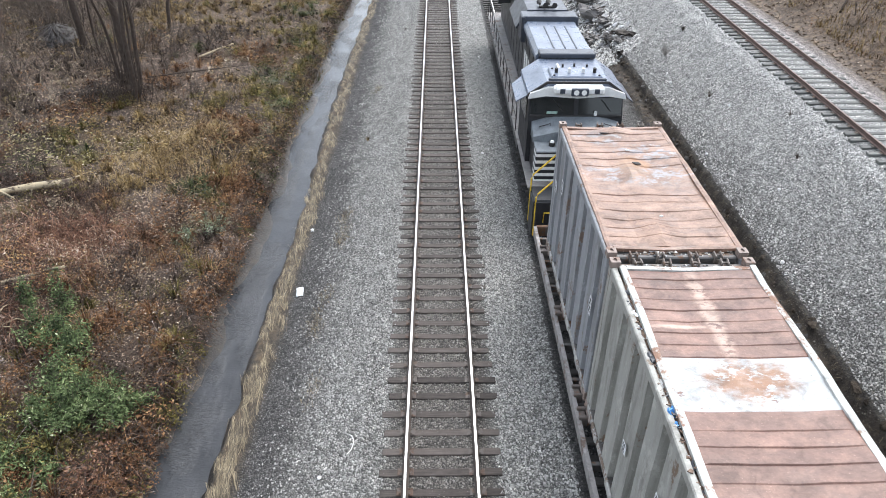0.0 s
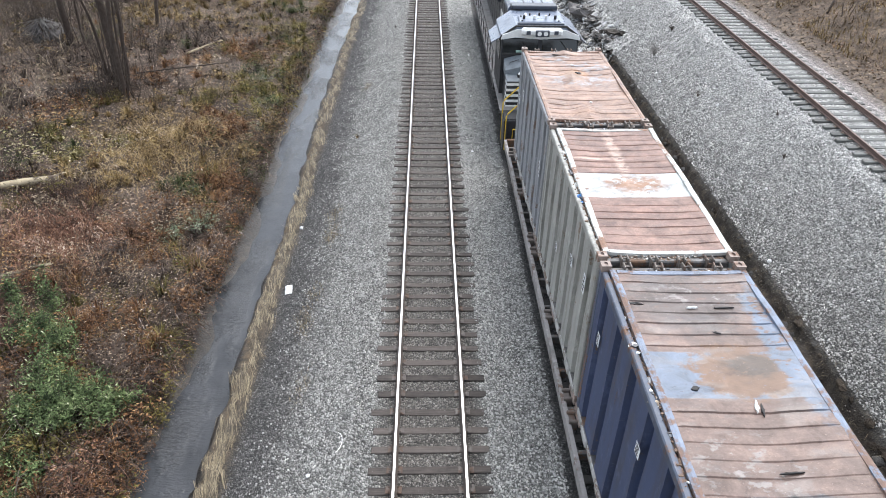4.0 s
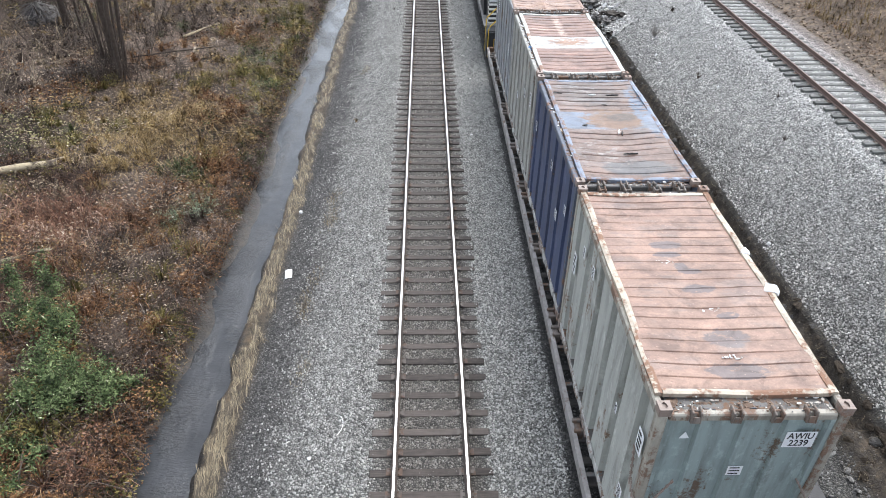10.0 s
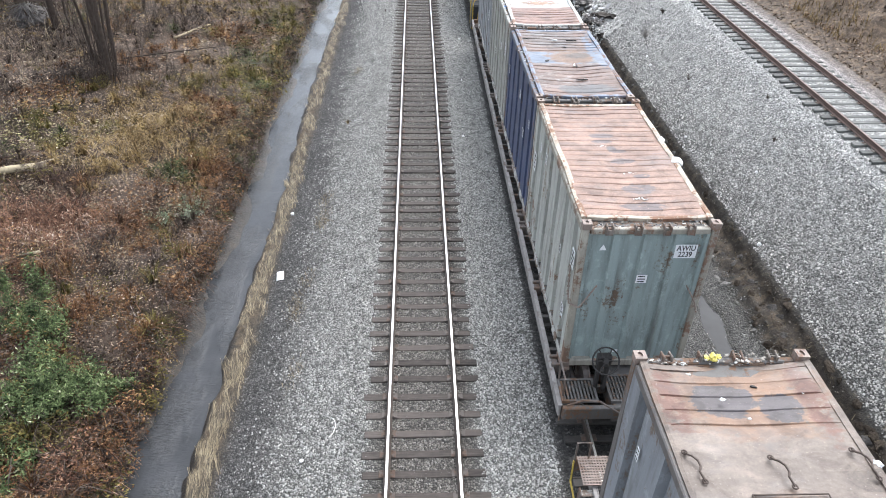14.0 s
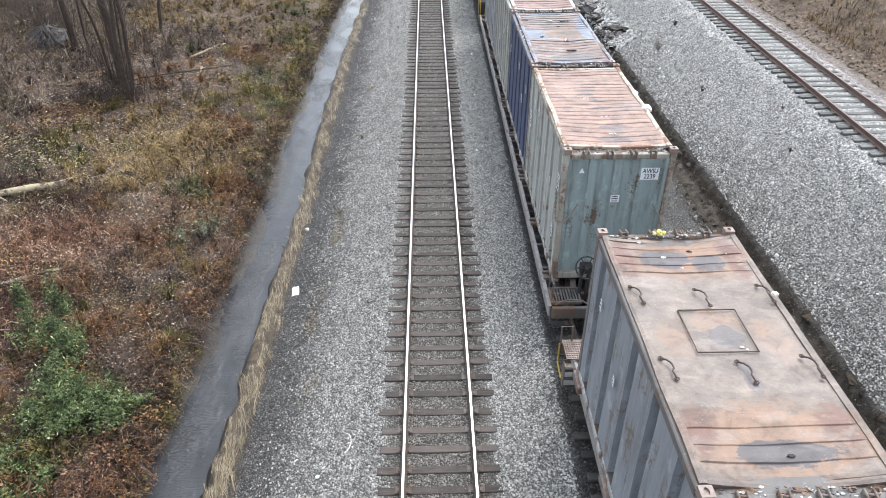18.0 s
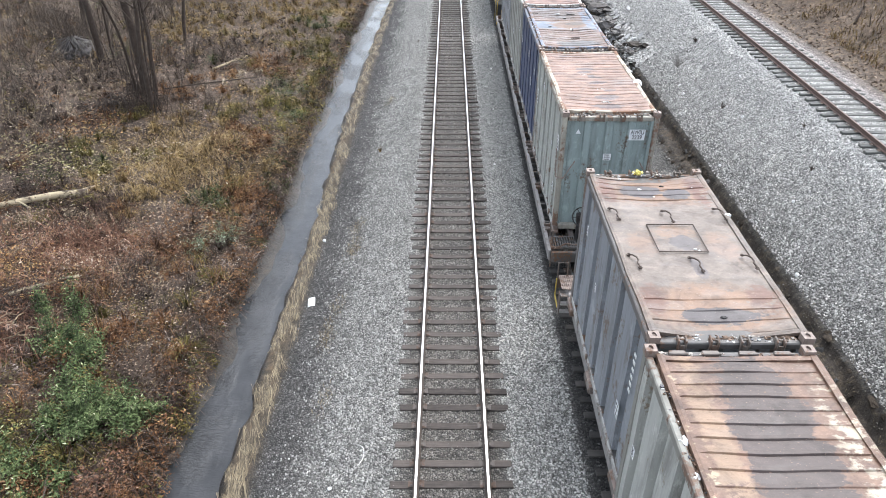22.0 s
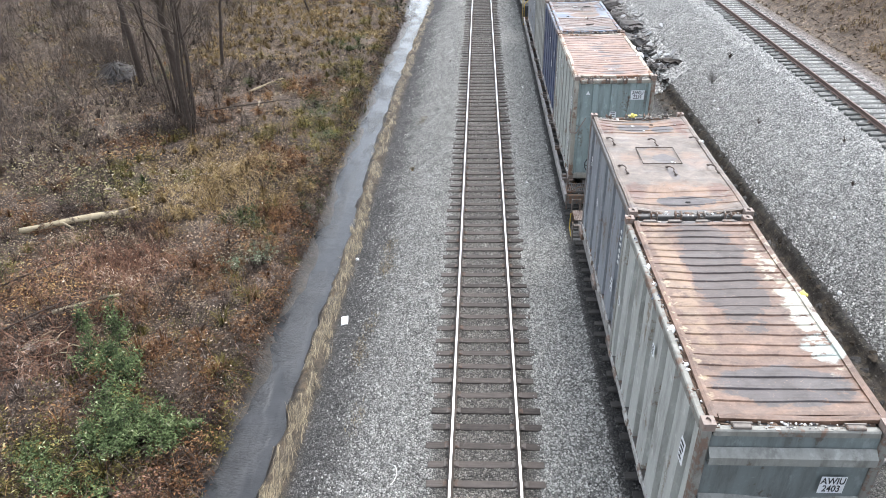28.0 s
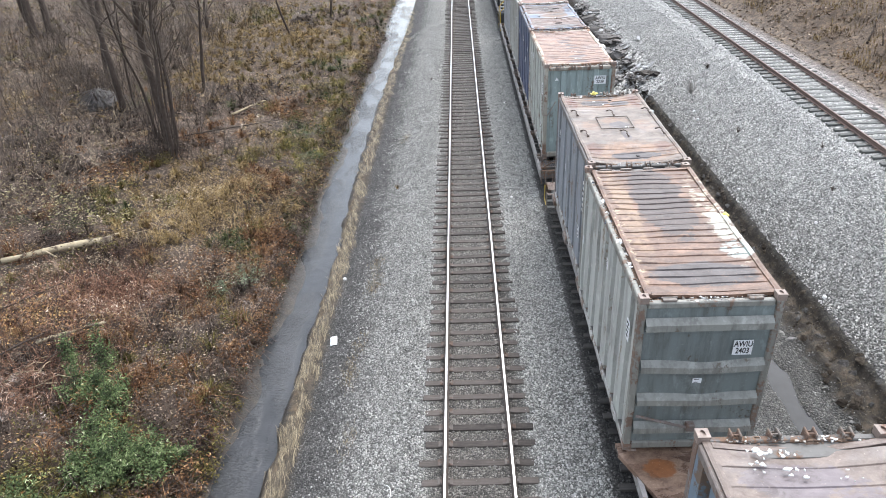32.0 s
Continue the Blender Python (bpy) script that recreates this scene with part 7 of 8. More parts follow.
# White right-side patches paint wet glare into the colour, with white paint streaks.
LID6 = lid_paint("lid_rust_white_streak_glare", (0.1, 0.057, 0.041), (0.25, 0.15, 0.102), 0.18, [((0.3, 0.2, 0.13), -0.75, 0.9, 0.22, 2.3, 2.0, 0.4, 0.3), ((0.085, 0.062, 0.056), 0.1, 1.15, 0.62, 1.9, 1.0, 0.05, 0.06), ((0.085, 0.07, 0.07), 0.1, -2.15, 1.0, 0.45, 0.7, 0.1, 0.08), ((0.46, 0.4, 0.31), 1.1, 0.4, 0.24, 1.9, 2.4, 0.7, 0.3), ((0.55, 0.53, 0.46), 1.14, -0.3, 0.24, 0.9, 1.8, 0.5, 0.25), ((0.42, 0.46, 0.43), 1.05, -1.25, 0.3, 0.4, 1.2, 0.4, 0.15), ((0.5, 0.4, 0.26), -1.04, 0.2, 0.1, 2.4, 2.4, 0.9, 0.3)], ribs=21, tone=0.85)
LID7 = lid_paint("lid_rust_purple_patch", (0.1, 0.077, 0.067), (0.21, 0.163, 0.138), 0.45, [((0.15, 0.125, 0.135), -0.2, 2.2, 0.7, 0.35, 1.3, 0.2, 0.12), ((0.15, 0.125, 0.135), 0.55, 1.7, 0.5, 0.4, 1.4, 0.3, 0.12)])

FRONTS = (24.85, 18.6, 12.35, 6.1, -3.47, -9.72, -19.06)
c1 = container(FRONTS[0], "dark grey waste container with a buckled orange-rust lid", W1, LID1, "buckled", 16, hinges=True, grooves=7)
c2 = container(FRONTS[1], "grey-green waste container with a rusty lid and a white band", W2, LID2, "banded", 19, gap=0.1, rim=PALE_RIM, grooves=7, band=-0.08)
bags(c2, [(2.1, 0.1, SCRAP_DARK), (1.55, 0.13, SCRAP_WHITE), (1.2, 0.07, SCRAP_BLUE), (0.95, 0.1, SCRAP_WHITE), (0.45, 0.12, SCRAP_DARK), (-0.05, 0.14, SCRAP_WHITE), (-0.3, 0.12, SCRAP_WHITE), (-0.62, 0.13, SCRAP_BLUE), (-0.85, 0.09, SCRAP_BLUE), (-1.15, 0.1, SCRAP_PINK), (-1.55, 0.12, SCRAP_DARK)])
c3 = container(FRONTS[2], "navy blue waste container with a rusty lid and blue paint patches", W3, LID3, "banded", 20, frame_mat=rusted("frame_navy", (0.07, 0.085, 0.12), (0.15, 0.085, 0.055), 0.45), gap=0.09, rim=BLUE_RIM, grooves=6, band=0.24)
bags(c3, [(1.6, 0.06, SCRAP_WHITE), (0.9, 0.07, SCRAP_WHITE), (0.5, 0.06, SCRAP_BROWN), (0.15, 0.09, SCRAP_WHITE), (-0.3, 0.12, plain("scrap_cream", (0.62, 0.5, 0.36), 0.7)), (-0.9, 0.06, SCRAP_WHITE)])
c4 = container(FRONTS[3], "grey-green waste container with an evenly ribbed rusty lid", W4, LID4, "ribbed", 21, frame_mat=rusted("frame_grey_green", (0.3, 0.28, 0.235), (0.16, 0.1, 0.07), 0.5), rim=CREAM, wide=1.345, gap=-0.05, end=2.64, aside=0.03, groove_in=0.07, end_mat=rusted("end_teal_grey", (0.26, 0.315, 0.305), (0.12, 0.085, 0.06), 0.34))
part("trash_bag", ball(Mb(), 1.3, -0.35, TALL - 0.08, 0.14, 0.75, 0.28), SCRAP_WHITE, c4, "white bag stuck under the lid")
part("trash_bag", ball(Mb(), 1.28, 0.75, TALL - 0.06, 0.09, 0.6, 0.35), SCRAP_WHITE, c4, "white bag stuck under the lid")
sticker(c4, 0.78, -3.02, 3.1, 0.44, 0.32, "near", "white sticker with black letters", ("AWIU", "2239"))
sticker(c4, 0.02, -3.02, 2.42, 0.22, 0.2, "near", "small white notice", bars=3)
sticker(c4, -0.2, -2.98, 0.42, 0.13, 0.07, "near")
part("warning_sign", Mb().add([(-0.94, -3.0, 3.12), (-0.8, -3.0, 3.12), (-0.87, -3.0, 3.25), (-0.94, -2.99, 3.12), (-0.8, -2.99, 3.12), (-0.87, -2.99, 3.25)], [(0, 1, 2), (0, 3, 4, 1), (1, 4, 5, 2), (2, 5, 3, 0)]), STICKER, c4, "small white triangular sign")
for y, z, w, h in ((-2.75, 2.75, 0.24, 0.44), (2.3, 2.3, 0.24, 0.5), (1.7, 3.0, 0.14, 0.24), (-1.6, 2.2, 0.1, 0.2), (0.9, 3.1, 0.18, 0.26), (-2.5, 1.2, 0.2, 0.3)):
    sticker(c4, -1.372, y, z, w, h, "left", "white notice on the container side", bars=4)
chain(c4, [(-1.36, -2.6, 2.5), (-1.38, -2.8, 1.9), (-1.38, -3.0, 1.78), (-1.2, -3.16, 1.8), (-0.9, -3.13, 2.35)])
chain(c4, [(0.95, -3.1, 2.3), (1.2, -3.1, 1.9), (1.3, -3.1, 1.6)])
c5 = container(FRONTS[4], "slate-blue waste container with a stained plate lid and hatch", W5, LID5, "plate", 20, frame_mat=F_SLATE, grooves=5, aside=0.04)
HATCH_EDGE = plain("hatch_edge", (0.07, 0.05, 0.04), 0.8)
hatch = [(-0.5, 0.56), (0.44, 0.56), (0.44, -0.46), (-0.5, -0.46), (-0.5, 0.56)]
part("hatch_frame", Mb().tube([(x, y, 3.72) for x, y in hatch], 0.012, 6), HATCH_EDGE, c5, "dark hatch outline")
for x, y in ((-1.06, 0.98), (0.02, 0.88), (1.13, 0.98), (-1.04, -0.8), (0.08, -0.9), (1.1, -0.8)):
    bar = Mb().tube([(x - 0.07, y + 0.22, 3.73), (x - 0.05, y + 0.15, 3.77), (x - 0.02, y + 0.13, 3.78), (x + 0.04, y + 0.06, 3.775), (x + 0.05, y - 0.03, 3.77), (x + 0.01, y - 0.11, 3.775), (x + 0.02, y - 0.15, 3.77), (x + 0.05, y - 0.22, 3.73)], 0.015, 6)
    for dy in (0.22, -0.22):
        bar.tube([(x + (0.05 if dy < 0 else -0.07) + 0.032 * math.cos(k * math.tau / 8), y + dy + 0.032 * math.sin(k * math.tau / 8), 3.73) for k in range(9)], 0.012, 5)
    part("lid_handle", bar, HATCH_EDGE, c5, "bent dark lifting handle")
part("trash_bag", ball(ball(ball(Mb(), -0.12, 2.94, TALL - 0.05, 0.065, 0.9, 0.5), -0.04, 2.96, TALL - 0.06, 0.05, 0.6, 0.5), -0.19, 2.96, TALL - 0.07, 0.06, 0.5, 0.5), SCRAP_YELLOW, c5, "crumpled yellow rag on the lid's edge")
mb = Mb()
for i in range(34):
    flake_mesh(mb, random.choice((random.uniform(-0.3, 1.0), random.gauss(0.2, 0.25))), random.uniform(2.86, 3.02), TALL - 0.09 + random.uniform(0, 0.05), random.choice((0.015, 0.025, 0.035)))
tagged(part("litter", mb, SCRAP_GREY, c5, "heap of pale litter on the end shelf"), kind="stuff")
part("trash_bag", ball(Mb(), 1.3, 1.0, TALL - 0.07, 0.06, 0.7, 0.4), SCRAP_WHITE, c5, "litter stuck under the lid")
mb = Mb()
for x, y in ((0.22, -0.35), (0.28, -0.4), (-0.05, 1.75), (-0.3, 2.1), (0.9, 2.2), (-0.6, 2.6)):
    flake_mesh(mb, x, y, 3.715, 0.028)
tagged(part("litter", mb, SCRAP_WHITE, c5), kind="stuff")
for y, z, w, h in ((2.0, 2.7, 0.1, 0.26), (-2.2, 1.3, 0.2, 0.34), (0.6, 2.1, 0.1, 0.2)):
    sticker(c5, -1.335, y, z, w, h, "left", "white notice on the container side", bars=3)
for i in range(6):
    part("marking", Mb().box(-0.004, 0.004, -0.06, 0.06, -0.035, 0.035), WHITE, c5, "white painted marking", at=pose(-1.333, -2.62, 3.0 - i * 0.16, 0, 0, 0))
c6 = container(FRONTS[5], "pale grey-green waste container with a ribbed rusty lid, white streaks and painted glare", W6, LID6, "deep", 21, frame_mat=rusted("frame_grey", (0.22, 0.215, 0.19), (0.15, 0.1, 0.075), 0.45), gap=0.1, near="level", grooves=7, hinges=False, aside=-0.09, end=2.8, end_mat=rusted("end_grey_green", (0.165, 0.19, 0.185), (0.09, 0.075, 0.06), 0.3), rib_mat=rusted("rib_grey_green", (0.25, 0.25, 0.225), (0.12, 0.1, 0.08), 0.32))
bags(c6, [(1.42, 0.09, SCRAP_WHITE), (1.18, 0.1, SCRAP_WHITE), (0.92, 0.08, SCRAP_WHITE), (0.6, 0.1, SCRAP_WHITE), (0.2, 0.14, SCRAP_NAVY), (-0.08, 0.07, SCRAP_WHITE), (-0.75, 0.11, SCRAP_WHITE), (-1.05, 0.07, SCRAP_GREY), (-1.25, 0.09, SCRAP_WHITE), (-1.65, 0.08, SCRAP_WHITE), (-2.1, 0.05, SCRAP_BROWN)])
part("trash_bag", ball(Mb(), 1.3, 0.2, TALL - 0.05, 0.07, 0.7, 0.4), SCRAP_YELLOW, c6, "litter stuck under the lid", smooth=True)
sticker(c6, 0.7, -3.06, 2.6, 0.36, 0.34, "near", "white sticker with black letters", ("AWIU", "2403"))
sticker(c6, -0.1, -3.2, 1.94, 0.17, 0.11, "near", "small white notice", bars=2)
for y, z, w, h in ((-2.55, 2.7, 0.22, 0.46), (2.5, 1.9, 0.14, 0.22), (-0.4, 2.9, 0.16, 0.24)):
    sticker(c6, -1.335, y, z, w, h, "left", "white notice on the container side", bars=4)
for e, x in ((-1, -0.75), (-1, 0.8), (1, -0.8), (1, -0.28), (1, 0.3), (1, 0.85)):
    part("hinge", Mb().box(x - 0.13, x + 0.13, e * 2.96 - 0.05, e * 2.96 + 0.05, TALL - 0.14, TALL - 0.085, 0.012).tube([(x - 0.15, e * 2.92, TALL - 0.09), (x + 0.15, e * 2.92, TALL - 0.09)], 0.02, 6), HINGE_STEEL, c6)
part("prop_bar", Mb().tube([(-1.15, -3.13, 1.0), (-0.1, -3.15, 0.68)], 0.03, 6), F_BROWN, c6, "slanting locking bar")
part("lock_box", Mb().box(-0.14, 0.04, -3.2, -3.05, 0.6, 0.78, 0.02), F_BROWN, c6)
c7 = container(FRONTS[6], "blue-grey waste container with a rusty lid strewn with flakes", W7, LID7, "plate", 16, frame_mat=F_BROWN, aside=-0.09)
mb = Mb()
for cx, cy, n, s in ((-0.56, 2.66, 9, 0.045), (-0.25, 2.62, 8, 0.03), (-0.2, 2.3, 7, 0.04), (-0.69, 2.42, 5, 0.04), (0.5, 2.2, 5, 0.02), (0.0, 1.7, 8, 0.015)):
    for i in range(n):
        flake_mesh(mb, random.gauss(cx, 0.07), random.gauss(cy, 0.06), 3.69 - 0.02 * random.random(), s * random.uniform(0.5, 1.2))
tagged(part("litter", mb, SCRAP_WHITE, c7, "white flakes lying on the lid"), kind="stuff")
for c, ys in ((c1, (-2.5, 1.6, 2.4)), (c2, (-2.45, -1.2, 0.4)), (c3, (-2.4, -1.5, 2.3, -0.4))):
    for y in ys:
        sticker(c, -1.335, y, random.uniform(1.6, 2.8), random.uniform(0.12, 0.24), random.uniform(0.2, 0.45), "left", "white notice on the container side", bars=4)


def tear(c, x, y, z, w, ln, turn, material=DARK_STEEL, label="dark tear in the lid"):
    """A torn slit or a scrap on a lid: a thin bent flake with pointed ends."""
    n = 9
    up = [(-ln / 2 + ln * k / (n - 1), w / 2 * math.sin(math.pi * k / (n - 1)) * random.uniform(0.6, 1.2), 0.012 * random.random()) for k in range(n)]
    low = [(p[0], -p[1] * random.uniform(0.5, 1.1) - 0.001, p[2]) for p in up]
    top = [Vector(p) + Vector((0, 0, 0.006)) for p in up + low[::-1]]
    bottom = [Vector(p) - Vector((0, 0, 0.02)) for p in up + low[::-1]]
    m = 2 * n
    return part("tear" if material is DARK_STEEL else "scrap", Mb().add(top + bottom, [tuple(range(m)), tuple(reversed(range(m, 2 * m)))] + [(k, (k + 1) % m, m + (k + 1) % m, m + k) for k in range(m)]), material, c, label, at=pose(x, y, z, 0, 0, turn))


for x, y, z, w, ln, turn in ((0.52, 1.79, 3.68, 0.035, 0.34, 0), (0.18, 1.17, 3.66, 0.05, 0.14, -20), (-0.56, -0.06, 3.655, 0.11, 0.13, 10), (0.21, -1.55, 3.645, 0.03, 0.34, 4), (-0.97, 1.89, 3.69, 0.05, 0.3, -8), (0.27, -0.47, 3.645, 0.05, 0.26, 80)):
    tear(c3, x, y, z, w, ln, turn)
tear(c3, -0.02, 1.79, 3.685, 0.05, 0.2, 0, SCRAP_WHITE, "white scrap on the lid")
tear(c3, 0.2, -0.42, 3.66, 0.06, 0.26, 75, SCRAP_WHITE, "white scrap on the lid")
tear(c1, 0.15, 0.75, 3.7, 0.12, 0.2, -30)
tear(c1, -0.26, 2.45, 3.7, 0.03, 0.24, 0)
tear(c1, 0.08, 1.45, 3.71, 0.07, 0.09, 0, SCRAP_WHITE, "white scrap on the lid")
tear(c1, 0.08, -1.63, 3.7, 0.06, 0.08, 0, SCRAP_WHITE, "white scrap on the lid")
tear(c5, 0.3, 2.42, 3.62, 0.05, 0.1, -20)
tear(c5, 0.12, -2.35, 3.62, 0.07, 0.12, 0)
for x, y in ((-0.18, 0.48), (0.17, -0.85), (0.06, -1.93)):
    mb = Mb()
    for i in range(10):
        flake_mesh(mb, random.gauss(x, 0.08), random.gauss(y, 0.03), 3.662, random.uniform(0.012, 0.03))
    tagged(part("litter", mb, SCRAP_WHITE, c4, "white flaking patch on the lid"), kind="stuff")
CONTAINERS = [c1, c2, c3, c4, c5, c6, c7]


# flat cars
WHEEL_R = 0.42
wheel = Mb()
for s in (-1, 1):
    for r, a, b in ((WHEEL_R, 0.685, 0.8), (WHEEL_R + 0.025, 0.655, 0.69)):
        wheel.tube([(s * a, 0, 0), (s * b, 0, 0)], r, 24)
    for k in range(6):
        q = k * math.tau / 6
        wheel.tube([(s * 0.8, math.cos(q) * 0.25, math.sin(q) * 0.25), (s * 0.815, math.cos(q) * 0.25, math.sin(q) * 0.25)], 0.04, 6)
wheel.tube([(-0.98, 0, 0), (0.98, 0, 0)], 0.08, 10)
WHEEL_ME = wheel.data("wheelset", RUST_STEEL)
WHEELS = []


def bogie(t, y, spread=0.89):
    """A truck: two side frames and a bolster, and its wheelsets."""
    tr = part("truck", Mb().box(-0.95, 0.95, -0.22, 0.22, 0.55, 0.78, 0.04), DARK_STEEL, t, at=pose(0, y, 0))
    for s in (-1, 1):
        mb = Mb().box(s * 1.0 - 0.08, s * 1.0 + 0.08, -spread - 0.2, spread + 0.2, 0.62, 0.78, 0.04).box(s * 1.0 - 0.08, s * 1.0 + 0.08, -0.45, 0.45, 0.3, 0.5, 0.05)
        for e in (-1, 1):
            mb.box(s * 1.0 - 0.09, s * 1.0 + 0.09, e * spread - 0.16, e * spread + 0.16, 0.5, 0.72, 0.04)
            mb.tube([(s, e * 0.2, 0.48), (s, e * 0.2, 0.64)], 0.09, 10)
        part("side_frame", mb, GREY_STEEL, tr)
    for e in (-1, 1):
        w = new("wheelset", WHEEL_ME)
        w.parent = t
        WHEELS.append((w, y + e * spread))


def coupler(t, y, s):
    part("coupler", Mb().box(-0.1, 0.1, min(y, y + s * 0.55), max(y, y + s * 0.55), 0.82, 1.0, 0.03).box(-0.17, 0.17, min(y + s * 0.4, y + s * 0.72), max(y + s * 0.4, y + s * 0.72), 0.78, 1.06, 0.06), RUST_STEEL, t, "rusty knuckle coupler")
    part("air_hose", Mb().tube([(0.3, y, 0.8), (0.34, y + s * 0.3, 0.5), (0.2, y + s * 0.6, 0.45)], 0.03, 6), DARK_STEEL, t)


def side_sill(s, y0, y1, x):
    return Mb().box(s * x - 0.03, s * x + 0.03, y0, y1, 0.72, 1.03, 0.012).box(s * x - 0.05, s * x + 0.05, y0, y1, 1.03, 1.05, 0.005)


SILL_STEEL = rusted("sill_steel", (0.25, 0.235, 0.225), (0.13, 0.09, 0.07), 0.42)


def flat_car(y_front, y_back, label, locks, brake=False, sill_x=1.5):
    """A skeleton container car: centre sill, side sills and cross bearers between."""
    mid = (y_front + y_back) / 2
    t = thing("flat_car", label, "freight car", group="flat cars of the train")
    a, b = y_back - mid, y_front - mid
    part("centre_sill", Mb().box(-0.38, 0.38, a, b, 0.62, 1.05, 0.02), GREY_STEEL, t)
    for s in (-1, 1):
        part("side_sill", side_sill(s, a + 0.1, b - 0.1, sill_x), SILL_STEEL, t)
    n = int((b - a) / 1.15)
    for i in range(n):
        y = a + 0.7 + i * (b - a - 1.4) / (n - 1)
        part("cross_bearer", Mb().box(-sill_x + 0.03, sill_x - 0.03, y - 0.05, y + 0.05, 0.8, 1.0, 0.01), GREY_STEEL, t)
    for y in locks:
        for s in (-1, 1):
            if sill_x > 1.4:
                part("lock_bracket", Mb().box(s * 1.41 - 0.09, s * 1.41 + 0.1, y - mid - 0.17, y - mid - 0.09, 0.85, 1.12, 0.015).box(s * 1.41 - 0.09, s * 1.41 + 0.1, y - mid + 0.09, y - mid + 0.17, 0.85, 1.12, 0.015).box(s * 1.41 - 0.07, s * 1.41 + 0.07, y - mid - 0.09, y - mid + 0.09, 0.9, 1.06, 0.015), RUST_STEEL, t)
            else:
                part("lock_bracket", Mb().box(s * 1.24 - 0.1, s * 1.24 + 0.1, y - mid - 0.3, y - mid + 0.3, 0.9, 1.08, 0.03), RUST_STEEL, t)
            part("pedestal", Mb().box(s * 1.22 - 0.1, s * 1.22 + 0.1, y - mid - 0.28, y - mid + 0.28, 1.04, 1.115, 0.015), CASTING, t)
    for y in (b - 0.76, a + 0.76) if not brake else (b - 0.76,):
        part("deck_plate", Mb().box(-0.62, 0.62, y - 0.74, y + 0.74, 1.05, 1.075, 0.008), GREY_STEEL, t)
    part("end_beam", Mb().box(-1.45, 1.45, b - 0.12, b, 0.7, 1.04, 0.02), GREY_STEEL, t)
    part("end_beam", Mb().box(-1.45, 1.45, a, a + 0.12, 0.7, 1.04, 0.02), GREY_STEEL, t)
    bogie(t, b - 2.2)
    bogie(t, a + 2.2)
    coupler(t, b, 1)
    coupler(t, a, -1)
    t["mid"] = mid
    return t, mid, a, b


car_a, mid_a, a0, a1 = flat_car(26.0, -1.15, "rust-brown skeleton flat car carrying four waste containers", [24.6, 21.8, 19.0, 18.35, 15.5, 12.75, 12.1, 9.3, 6.5, 5.85, 3.0, 0.25], brake=True)
# hand brake and steps at the near end
bw = Mb()
for k in range(20):
    q0, q1 = k * math.tau / 20, (k + 1) * math.tau / 20
    bw.tube([(0.28 * math.cos(q0), 0, 0.28 * math.sin(q0)), (0.28 * math.cos(q1), 0, 0.28 * math.sin(q1))], 0.018, 6)
for k in range(6):
    q = k * math.tau / 6
    bw.tube([(0, 0, 0), (0.28 * math.cos(q), 0, 0.28 * math.sin(q))], 0.013, 5)
bw.tube([(0, -0.03, 0), (0, 0.1, 0)], 0.06, 10)
part("brake_wheel", bw, DARK_STEEL, car_a, "black spoked hand-brake wheel", at=pose(-0.6, a0 + 0.44, 1.98, -38))
part("brake_stand", Mb().box(-0.72, -0.64, a0 + 0.52, a0 + 0.64, 1.0, 2.0, 0.02).box(-0.54, -0.46, a0 + 0.52, a0 + 0.64, 1.0, 2.0, 0.02).box(-0.74, -0.44, a0 + 0.5, a0 + 0.68, 1.72, 2.02, 0.03), DARK_STEEL, car_a)
grate = Mb()
grate.box(-1.42, -0.72, a0 + 0.14, a0 + 0.19, 1.06, 1.13).box(-1.42, -0.72, a0 + 0.74, a0 + 0.79, 1.06, 1.13).box(-1.46, -1.41, a0 + 0.14, a0 + 0.79, 1.065, 1.125).box(-0.73, -0.68, a0 + 0.14, a0 + 0.79, 1.065, 1.125)
step = part("brake_step", grate, GREY_STEEL, car_a, "slatted steel step")
for k in range(9):
    part("slat", Mb().box(-1.4 + k * 0.075, -1.36 + k * 0.075, a0 + 0.18, a0 + 0.75, 1.08, 1.11, 0.004), GREY_STEEL, step)
board = part("running_board", Mb().box(-0.42, 1.4, a0 + 0.13, a0 + 0.18, 1.06, 1.12).box(-0.42, 1.4, a0 + 0.86, a0 + 0.91, 1.06, 1.12).box(0.42, 0.47, a0 + 0.18, a0 + 0.86, 1.05, 1.115).box(1.36, 1.41, a0 + 0.18, a0 + 0.86, 1.05, 1.115).box(-0.42, -0.37, a0 + 0.18, a0 + 0.86, 1.05, 1.115), GREY_STEEL, car_a, "slatted steel running board")
for k in range(24):
    part("slat", Mb().box(-0.34 + k * 0.072, -0.3 + k * 0.072, a0 + 0.17, a0 + 0.87, 1.075, 1.105, 0.004), GREY_STEEL, board)
for k in range(3):
    part("slat", Mb().box(-0.38, 1.36, a0 + 0.34 + k * 0.18, a0 + 0.355 + k * 0.18, 1.104, 1.112), GREY_STEEL, board)
for s in (-1, 1):
    part("ladder", Mb().tube([(s * 1.42, a0 + 0.3, 0.35), (s * 1.42, a0 + 0.3, 1.6), (s * 1.42, a0 + 0.8, 1.6), (s * 1.42, a0 + 0.8, 0.35)], 0.022, 6).tube([(s * 1.42, a0 + 0.3, 0.45), (s * 1.42, a0 + 0.8, 0.45)], 0.02, 6).tube([(s * 1.42, a0 + 0.3, 0.8), (s * 1.42, a0 + 0.8, 0.8)], 0.02, 6), RUST_STEEL, car_a)
